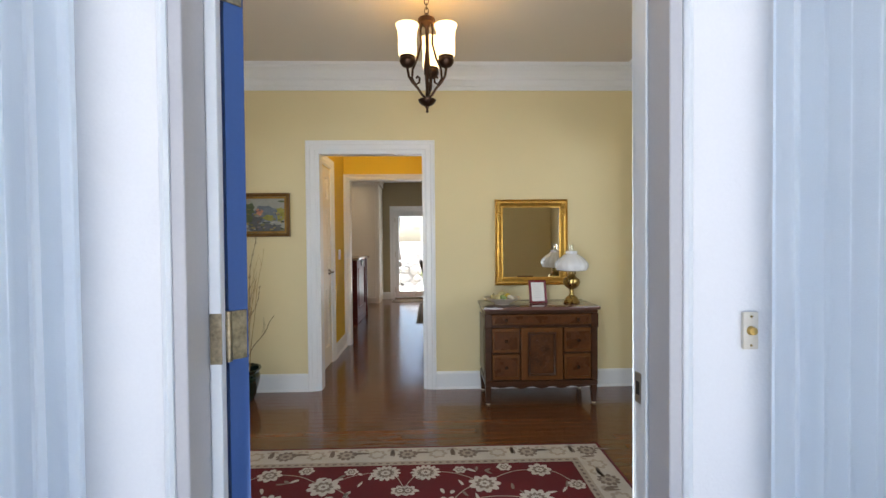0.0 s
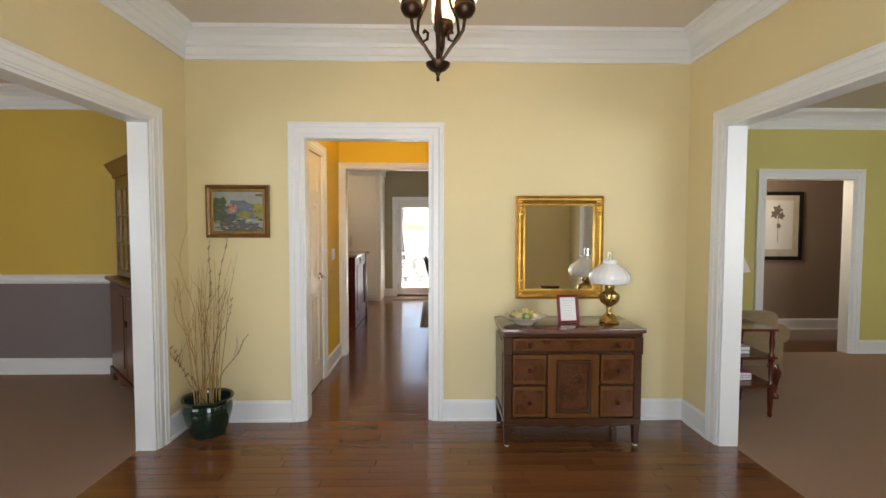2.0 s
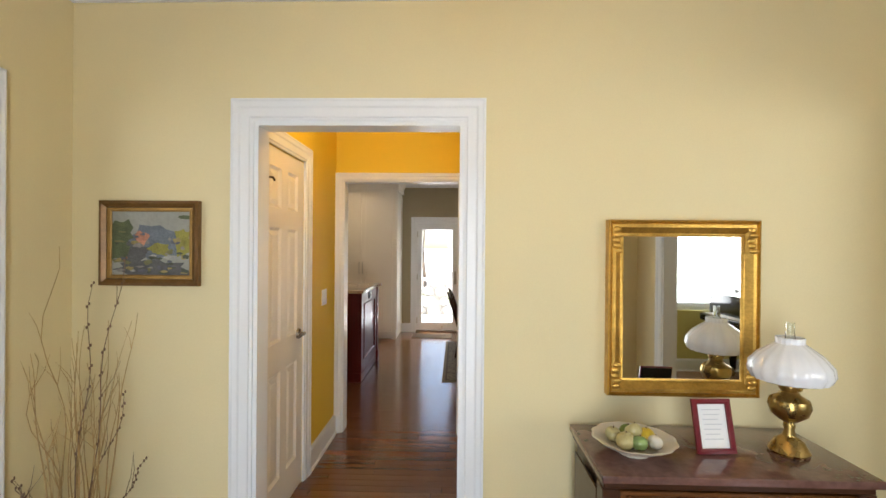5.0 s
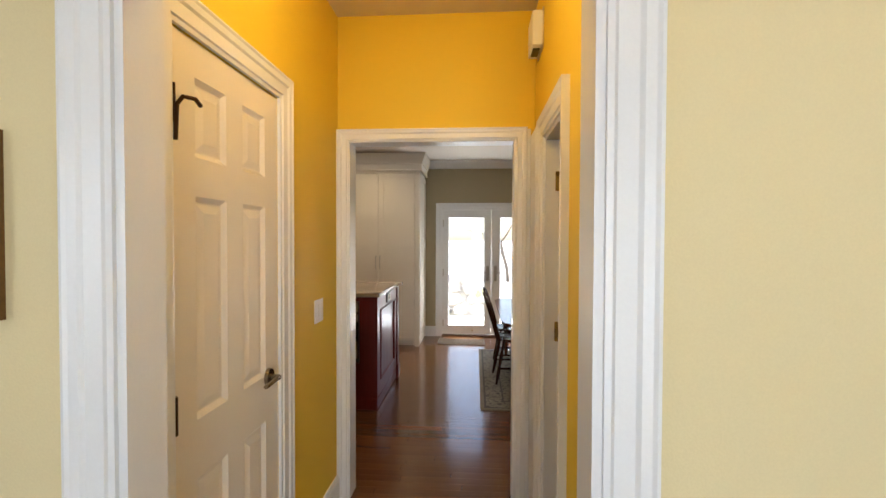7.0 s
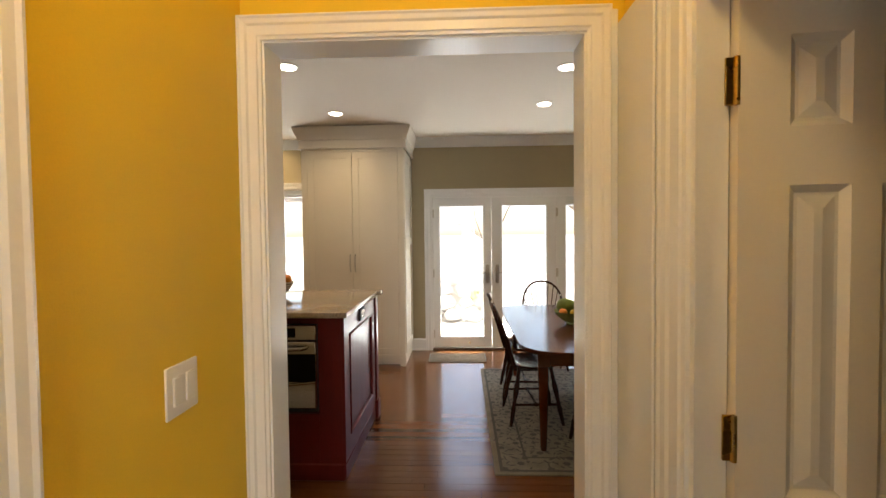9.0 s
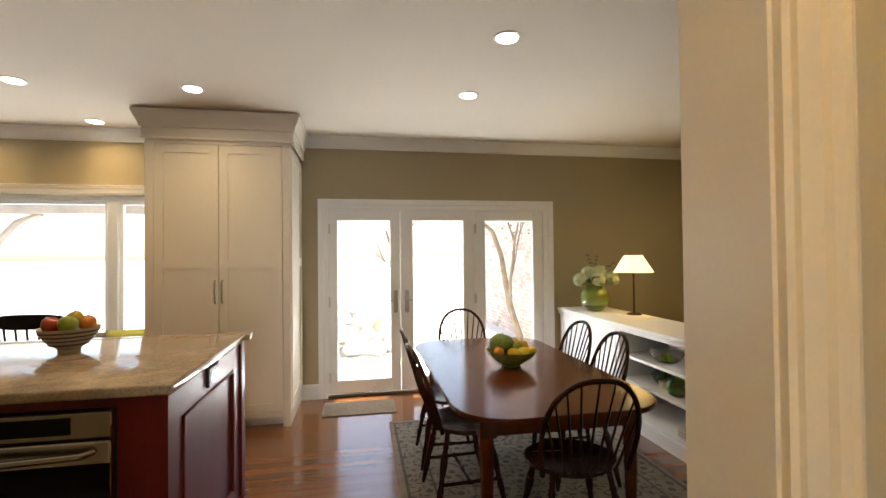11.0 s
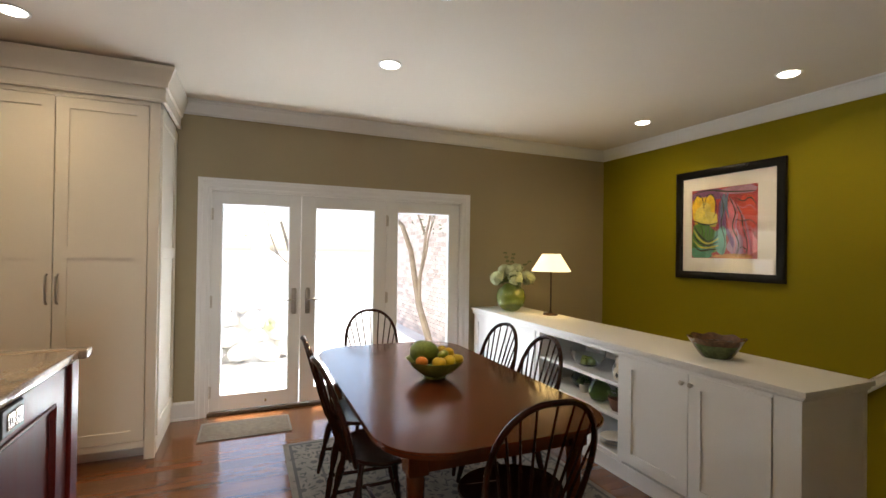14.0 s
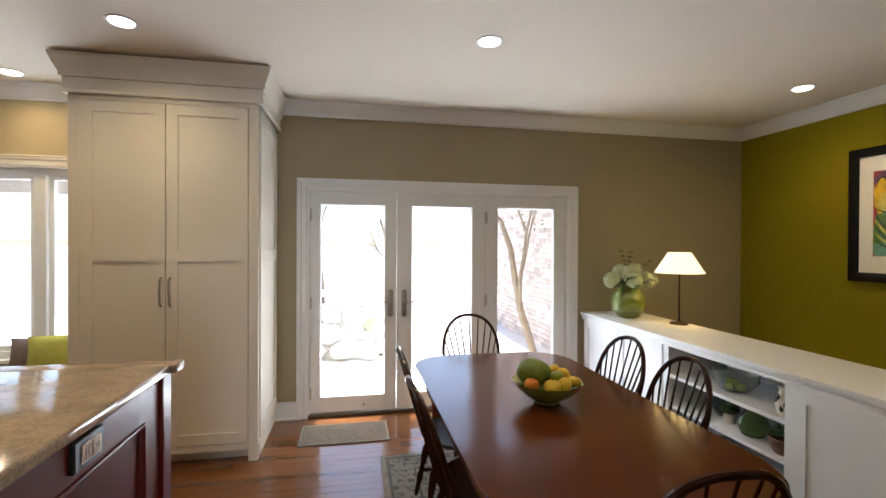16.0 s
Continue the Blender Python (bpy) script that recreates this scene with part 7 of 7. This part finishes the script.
stroke("dark_line", [(0.46, 0.90), (0.52, 0.70), (0.48, 0.48), (0.54, 0.25), (0.50, 0.04)], 0.018)
stroke("slate_blue", [(0.58, 0.92), (0.56, 0.72), (0.60, 0.56)], 0.03)
stroke("dark_line", [(0.72, 0.06), (0.78, 0.16), (0.86, 0.10), (0.80, 0.03)], 0.016)
part("glazing", boxes((KX1 - 0.018, KX1 - 0.0165, AY0 + 0.068, AY1 - 0.068, AZ0 + 0.068, AZ1 - 0.068)), PANE, art, smooth=False).visible_shadow = False

# things in the open shelves
gb1 = bowl_thing("glass_bowl", "clear glass bowl with small fruit on the top shelf", pose(1.89, 8.52, 0.594), [(0.05, 0), (0.09, 0.02), (0.125, 0.07), (0.13, 0.12), (0.127, 0.12), (0.12, 0.07), (0.085, 0.024), (0.002, 0.006)], CLEAR)
for x, y, z in ((0.03, 0.02, 0.035), (-0.04, 0.0, 0.035), (0.0, -0.045, 0.035), (0.01, 0.05, 0.04)):
    fruit(gb1, "fruit", APPLEG, (x, y, z), 0.027)
pj = thing("pitcher", "dark leaf-patterned white pitcher on the top shelf", "pitcher", pose(1.83, 8.12, 0.594))
b = bmesh.new()
lathe(b, [(0.045, 0), (0.05, 0.01), (0.058, 0.05), (0.05, 0.10), (0.04, 0.125), (0.046, 0.15), (0.043, 0.15), (0.037, 0.125), (0.002, 0.12)], n=24)
part("jug", b, IVORY, pj)
b = bmesh.new()
tube(b, [(0.04, 0, 0.13), (0.08, 0, 0.12), (0.085, 0, 0.07), (0.05, 0, 0.035)], 0.006, 8)
part("handle", b, IVORY, pj)
b = bmesh.new()
for k in range(8):
    a = math.pi + 0.35 * (k - 3.5)
    bmesh.ops.create_uvsphere(b, u_segments=8, v_segments=5, radius=0.014, matrix=Matrix.LocRotScale((0.055 * math.cos(a), 0.055 * math.sin(a), 0.04 + 0.02 * (k % 4)), Euler((0, 0, a)), (0.3, 0.8, 1.3)))
part("leaf_pattern", b, BLACK, pj, "dark leaf pattern")
gl = thing("glass_globe", "green glass globe vase on the middle shelf", "vase", pose(1.84, 8.34, 0.387))
b = bmesh.new()
lathe(b, [(0.03, 0), (0.06, 0.015), (0.08, 0.06), (0.075, 0.10), (0.045, 0.14), (0.03, 0.15), (0.028, 0.148), (0.042, 0.136), (0.07, 0.1), (0.075, 0.06), (0.056, 0.02), (0.002, 0.008)], n=28)
part("globe", b, GREENGL, gl)
bs = thing("woven_basket", "brown woven basket with leafy sprigs on the middle shelf", "basket", pose(1.84, 8.13, 0.387))
b = bmesh.new()
for k in range(9):
    pts = [((0.06 + 0.003 * k) * math.cos(a), (0.06 + 0.003 * k) * math.sin(a), 0.005 + k * 0.009) for a in [2 * math.pi * i / 24 for i in range(25)]]
    tube(b, pts, 0.006, 6)
lathe(b, [(0.05, 0), (0.058, 0.004), (0.078, 0.08), (0.074, 0.08), (0.002, 0.01)], n=20)
part("basket", b, mat("brown_wicker", (0.12, 0.05, 0.025), 0.7, vary=0.4, scale=40, fine=200, bump=0.3), bs)
b = bmesh.new()
rnd = random.Random(31)
for i in range(26):
    a, r = rnd.uniform(0, 6.28), rnd.uniform(0.0, 0.075)
    bmesh.ops.create_uvsphere(b, u_segments=6, v_segments=4, radius=0.02, matrix=Matrix.LocRotScale((r * math.cos(a), r * math.sin(a), rnd.uniform(0.08, 0.125)), Euler((rnd.uniform(-1, 1), rnd.uniform(-1, 1), a)), (1.5, 0.7, 0.2)))
part("sprigs", b, LEAF, bs, smooth=False)["kind"] = "stuff"
vs = thing("dark_vase", "dark round vase on the middle shelf", "vase", pose(1.95, 8.66, 0.387))
b = bmesh.new()
lathe(b, [(0.04, 0), (0.07, 0.03), (0.085, 0.07), (0.06, 0.12), (0.03, 0.135), (0.026, 0.13), (0.002, 0.12)], n=24)
part("body", b, POTGREEN, vs)
bp = thing("small_plant", "little green plant in a pot on the middle shelf", "plant", pose(1.88, 8.55, 0.387))
b = bmesh.new()
lathe(b, [(0.03, 0), (0.04, 0.06), (0.043, 0.062), (0.036, 0.055), (0.002, 0.05)], n=18)
part("pot", b, IVORY, bp)
b = bmesh.new()
for i in range(40):
    a, t = rnd.uniform(0, 6.28), rnd.uniform(0.2, 1)
    bmesh.ops.create_uvsphere(b, u_segments=6, v_segments=4, radius=0.016, matrix=Matrix.LocRotScale((0.05 * t * math.cos(a), 0.05 * t * math.sin(a), 0.065 + 0.06 * (1 - t * t) * rnd.uniform(0.4, 1)), Euler((rnd.uniform(-1, 1), rnd.uniform(-1, 1), a)), (1.3, 0.8, 0.25)))
part("foliage", b, LEAF, bp, smooth=False)["kind"] = "stuff"
for k in range(5):
    pl_ = thing("plate", "pale plate in a stack on the bottom shelf", "plate", pose(1.85, 8.20, 0.127 + 0.011 * k), "stacked plates")
    b = bmesh.new()
    lathe(b, [(0.05, 0.0), (0.06, 0.002), (0.095, 0.013), (0.096, 0.015), (0.058, 0.006), (0.002, 0.004)], n=28)
    part("dish", b, MILK if k % 2 else IVORY, pl_)

# downlights
for k, (x, y) in enumerate(((0.36, 8.71), (0.36, 7.77), (2.90, 8.98), (2.87, 7.70), (-1.66, 7.63), (-1.66, 8.885), (-2.80, 8.90), (-2.79, 9.86), (-3.92, 9.88))):
    d = thing("downlight", "round recessed downlight, lit, in the kitchen ceiling", "downlight", pose(x, y, KZ) @ Matrix.Diagonal((0.84, 0.84, 1, 1)), "kitchen downlights")
    b = bmesh.new()
    lathe(b, [(0.072, -0.0005), (0.092, -0.0005), (0.094, -0.006), (0.088, -0.008), (0.072, -0.004)], n=28)
    part("trim_ring", b, WHITE, d)
    b = bmesh.new()
    lathe(b, [(0.074, -0.004), (0.07, -0.010), (0.05, -0.013), (0.001, -0.014)], n=24)
    part("lens", b, DOWNGLOW, d, "lit lens")
    lamp("downlight_bulb", "SPOT", (x, y, KZ - 0.02), (x, y, 0), 10.8, (1.0, 0.72, 0.38), 0.05, spot=158)

# breakfast corner behind the island
def black_chair(m):
    c = thing("breakfast_chair", "black wooden chair by the window seat", "chair", m, "black chairs")
    part("seat", boxes((-0.21, 0.21, -0.2, 0.2, 0.45, 0.48), bev=0.01, seg=2), BLACK, c)
    for x in (-0.19, 0.19):
        b = bmesh.new()
        tube(b, [(x, -0.19, 0), (x, -0.19, 0.46), (x, -0.22, 0.75), (x * 1.05, -0.26, 1.05)], 0.018, 8, 0.014)
        part("back_leg", b, BLACK, c)
        b = bmesh.new()
        rod(b, (x, 0.18, 0), (x, 0.18, 0.46), 0.014, 0.018)
        part("leg", b, BLACK, c)
    b = bmesh.new()
    n = 14
    rings = []
    for i in range(n + 1):
        u = -1 + 2 * i / n
        y, h = -0.25 - 0.035 * (1 - u * u), 0.055 * (1 - 0.55 * abs(u) ** 3)
        rings.append([b.verts.new((0.25 * u, y + dy, 1.01 + dz * h)) for dy, dz in ((-0.010, -0.9), (-0.013, 0), (-0.010, 0.9), (0, 1.0), (0.010, 0.9), (0.013, 0), (0.010, -0.9), (0, -1.0))])
    for p, q in zip(rings, rings[1:]):
        for k in range(8):
            b.faces.new((p[k], p[(k + 1) % 8], q[(k + 1) % 8], q[k]))
    b.faces.new(rings[0][::-1])
    b.faces.new(rings[-1])
    part("crest_rail", b, BLACK, c)
    for k in range(5):
        b = bmesh.new()
        tube(b, [(-0.14 + 0.07 * k, -0.19, 0.47), (-0.14 + 0.07 * k, -0.235, 0.75), (-0.14 + 0.07 * k, -0.27, 0.97)], 0.008, 6)
        part("slat", b, BLACK, c)
    return c


bc1 = black_chair(pose(-2.80, 9.30, 0.0, 0, 0, 0))
copy_thing(bc1, pose(-3.55, 9.30, 0.0, 0, 0, 4))
ws = thing("window_seat", "white built-in window seat with a cushion", "bench")
part("box", boxes((-5.2, PXL - 0.01, 9.72, KY1 - 0.03, 0.0, 0.42), bev=0.004), CABWHITE, ws, smooth=False)
part("cushion", boxes((-5.18, PXL - 0.02, 9.72, KY1 - 0.04, 0.42, 0.50), bev=0.02, seg=3), FABRIC, ws, "tan seat cushion")


def pillow(m, w, h, material, label):
    t = thing("pillow", label, "pillow", m, "pillows on the window seat")
    b = bmesh.new()
    n = 12
    for s in (-1, 1):
        g = [[b.verts.new((w * (i / n - 0.5) * (1 - 0.08 * math.sin(math.pi * j / n)), s * 0.07 * (math.sin(math.pi * i / n) * math.sin(math.pi * j / n)) ** 0.5, h * (j / n) + 0.0 * i)) for i in range(n + 1)] for j in range(n + 1)]
        for j in range(n):
            for i in range(n):
                b.faces.new((g[j][i], g[j][i + 1], g[j + 1][i + 1], g[j + 1][i]))
    bmesh.ops.remove_doubles(b, verts=b.verts[:], dist=1e-4)
    part("cover", b, material, t)


pillow(pose(-2.55, 9.90, 0.50, -14, 0, 6), 0.38, 0.31, mat("lime_linen", (0.38, 0.36, 0.06), 0.9, vary=0.15, scale=12, fine=300, bump=0.3), "lime green cushion leaning on the window seat")
pillow(pose(-2.74, 9.98, 0.50, -12, 0, -5), 0.36, 0.28, mat("brown_linen", (0.14, 0.10, 0.08), 0.9, vary=0.3, scale=12, fine=300, bump=0.3), "brown patterned cushion on the window seat")

# ---- garden ----
pg = thing("pergola", "pale timber pergola beside the house", "pergola")
PWOOD = mat("weathered_timber", (0.36, 0.33, 0.30), 0.85, vary=0.2, scale=4, fine=40, bump=0.2)
for x in (-5.6, -1.2):
    part("post", boxes((x - 0.07, x + 0.07, 12.6, 12.74, -0.06, 2.10), bev=0.006), PWOOD, pg)
part("beam", boxes((-6.2, -0.7, 12.58, 12.76, 2.10, 2.30), bev=0.006), PWOOD, pg)
for x, s in ((-5.53, 1), (-1.27, -1)):
    b = bmesh.new()
    tube(b, [(x, 12.67, 1.42), (x + s * 0.12, 12.67, 1.72), (x + s * 0.34, 12.67, 1.98), (x + s * 0.64, 12.67, 2.10)], 0.05, 6)
    part("brace", b, PWOOD, pg)
for k in range(9):
    x = -6.0 + k * 0.62
    part("rafter", boxes((x, x + 0.05, 11.15, 13.2, 2.30, 2.44)), PWOOD, pg, smooth=False)


def tree(x, y, h, lean, seed):
    rnd = random.Random(seed)
    t = thing("tree", "pale bare garden tree with a forked trunk", "tree", pose(x, y, -0.07), "garden trees")
    b = bmesh.new()
    tips = []

    def limb(p, d, l, r, depth):
        pts = [p]
        for i in range(5):
            d = (d + Vector((rnd.gauss(0, 0.12), rnd.gauss(0, 0.12), rnd.gauss(0.03, 0.06)))).normalized()
            pts.append(pts[-1] + d * l / 5)
        tube(b, pts, r, 7, r * 0.6)
        if depth:
            for k in range(2 if depth > 2 else 3):
                q = pts[rnd.randint(2, 5)]
                limb(q, (d + Vector((rnd.gauss(0, 0.55), rnd.gauss(0, 0.55), rnd.uniform(0, 0.4)))).normalized(), l * rnd.uniform(0.5, 0.75), r * 0.55, depth - 1)
        else:
            tips.append(pts[-1])

    limb(Vector((0, 0, 0)), Vector((lean, 0.0, 1)).normalized(), h * 0.5, 0.042 * h / 3, 3)
    part("trunk", b, BARK, t)
    b = bmesh.new()
    for p in tips:
        for k in range(14):
            q = p + Vector((rnd.gauss(0, 0.12), rnd.gauss(0, 0.12), rnd.gauss(0, 0.1)))
            u = Vector((rnd.gauss(0, 1), rnd.gauss(0, 1), rnd.gauss(0, 1))).normalized() * 0.03
            v = u.orthogonal().normalized() * 0.014
            b.faces.new([b.verts.new(z) for z in (q - u, q + v, q + u, q - v)])
    part("crown", b, LEAF, t, smooth=False)["kind"] = "stuff"


tree(1.95, 11.75, 3.9, -0.28, 7)
tree(-1.2, 18.5, 5.0, 0.1, 11)
tree(0.9, 20.0, 5.0, -0.05, 13)
gt = thing("garden_table", "pale garden table on the patio", "table", pose(-0.75, 14.2, -0.06))
b = bmesh.new()
lathe(b, [(0.5, 0.70), (0.5, 0.73), (0.01, 0.731)], n=28)
part("tabletop", b, STONE, gt)
for k in range(4):
    a = k * math.pi / 2 + 0.4
    part("leg", rod(b := bmesh.new(), (0.34 * math.cos(a), 0.34 * math.sin(a), 0), (0.28 * math.cos(a), 0.28 * math.sin(a), 0.7), 0.02) and b, STONE, gt)
gch = thing("garden_chair", "pale slatted garden chair on the patio", "chair", pose(-1.35, 13.3, -0.06, 0, 0, -30), "garden chairs")
for k in range(6):
    part("slat", boxes((-0.25 + k * 0.085, -0.18 + k * 0.085, -0.25, 0.25, 0.38, 0.40)), STONE, gch, smooth=False)
    part("back_slat", boxes((-0.25 + k * 0.085, -0.18 + k * 0.085, 0.25, 0.275, 0.40, 0.95)), STONE, gch, smooth=False)
for x in (-0.25, 0.22):
    for y in (-0.24, 0.22):
        part("leg", boxes((x, x + 0.05, y, y + 0.05, 0, 0.38)), STONE, gch, smooth=False)
copy_thing(gch, pose(-0.1, 13.4, -0.06, 0, 0, 25))
rk = thing("rockery", "pile of pale rough garden stones with small plants beyond the patio", "rocks", pose(-0.50, 13.0, -0.06))
rnd = random.Random(17)
for level, (count_, ring, z) in enumerate(((11, 0.62, 0.10), (8, 0.44, 0.30), (6, 0.28, 0.50), (3, 0.12, 0.68))):
    for k in range(count_):
        a = 2 * math.pi * (k + 0.4 * level) / count_
        b = bmesh.new()
        size = rnd.uniform(0.13, 0.19)
        bmesh.ops.create_icosphere(b, subdivisions=2, radius=size, matrix=Matrix.LocRotScale((ring * math.cos(a), ring * math.sin(a), z), Euler((rnd.uniform(-0.4, 0.4), rnd.uniform(-0.4, 0.4), a)), (1.25, 1.0, 0.75)))
        for v in b.verts:
            v.co += Vector((rnd.gauss(0, 0.011), rnd.gauss(0, 0.011), rnd.gauss(0, 0.009)))
            v.co.z = max(v.co.z, 0.0)
        part("stone", b, STONE, rk, smooth=False)
core = bmesh.new()
lathe(core, [(0.6, 0.0), (0.5, 0.2), (0.32, 0.45), (0.12, 0.68), (0.01, 0.74)], n=16)
part("mound", core, STONE, rk, "stony core of the pile")
for k in range(5):
    b = bmesh.new()
    a = rnd.uniform(0, 6.28)
    px_, py_ = 0.45 * math.cos(a), 0.45 * math.sin(a)
    for i in range(40):
        d = Vector((rnd.gauss(0, 1), rnd.gauss(0, 1), rnd.uniform(0.4, 1.6))).normalized()
        q = Vector((px_, py_, 0.34))
        w = d.cross(Vector((0, 0, 1))).normalized() * 0.012
        l = rnd.uniform(0.10, 0.24)
        b.faces.new([b.verts.new(p) for p in (q - w * 0.4, q + d * l * 0.6 - w, q + d * l, q + d * l * 0.6 + w)])
    part("tuft", b, PETAL, rk, "small pale green tuft", smooth=False)
bw = thing("brick_wall", "weathered red brick side wall of the house wing", "wall")
part("core", boxes((2.42, 2.75, 10.32, 16.0, -0.25, 3.4)), GROUT, bw, smooth=False)
far = bmesh.new()
bme = finish(boxes((-0.012, 0.0, 0, 0.203, 0, 0.058), bev=0.003), "brick", BRICK)
for row in range(44):
    z = -0.06 + row * 0.076
    for k in range(25):
        y = 10.33 + k * 0.2135 + (0.107 if row % 2 else 0)
        if 8 < row < 30 and k < 14:
            o = new("brick", bme)
            o.parent = bw
            o.matrix_basis = pose(2.42, y, z)
        else:
            box(far, 2.408, 2.42, y, y + 0.203, z, z + 0.058)
part("bricks", far, BRICK, bw, smooth=False)["kind"] = "stuff"

# ---- floor boards ----
rnd = random.Random(40)
BW = 0.070
lengths = [0.55, 0.75, 0.95, 1.15, 1.35]
meshes = [finish(boxes((0, l - 0.0012, 0, BW - 0.0012, -0.020, 0.0), bev=0.0012), "floor_board", OAK) for l in lengths]
floor = bpy.data.objects["floor"]
rest = bmesh.new()
count = 0


def lay(x0, x1, y0, y1, pieces):
    global count
    y = y0
    while y < y1 - 1e-6:
        x = x0 - rnd.uniform(0, 0.5)
        while x < x1 - 1e-6:
            k = rnd.randrange(5)
            a, c = max(x, x0), min(x + lengths[k], x1)
            if c - a > 0.02:
                full = a == x and c == x + lengths[k] and y + BW <= y1
                if pieces and full and count < 300:
                    o = new("floor_board", meshes[k])
                    o.parent = floor
                    o.matrix_basis = pose(x, y, 0.0)
                    count += 1
                else:
                    yy = min(y + BW, y1)
                    v = [rest.verts.new(q) for q in ((a, y, 0), (c - 0.0012, y, 0), (c - 0.0012, yy - 0.0012, 0), (a, yy - 0.0012, 0))]
                    w = [rest.verts.new((q.co.x, q.co.y, -0.02)) for q in v]
                    rest.faces.new(v)
                    for i in range(4):
                        j = (i + 1) % 4
                        rest.faces.new((v[i], w[i], w[j], v[j]))
            x += lengths[k]
        y += BW


lay(-1.89, 1.9, 1.10, FY1 + 0.055, True)
lay(-1.9, 0.96, FY1 + 0.055, HY1 + 0.06, True)
lay(KX0, 2.28, HY1 + 0.06, KY1, True)
lay(2.28, KX1, HY1 + 0.06, 6.35, False)
ro = new("floor_boards", finish(rest, "floor_boards", OAK))
ro.parent = floor
ro["kind"] = "stuff"
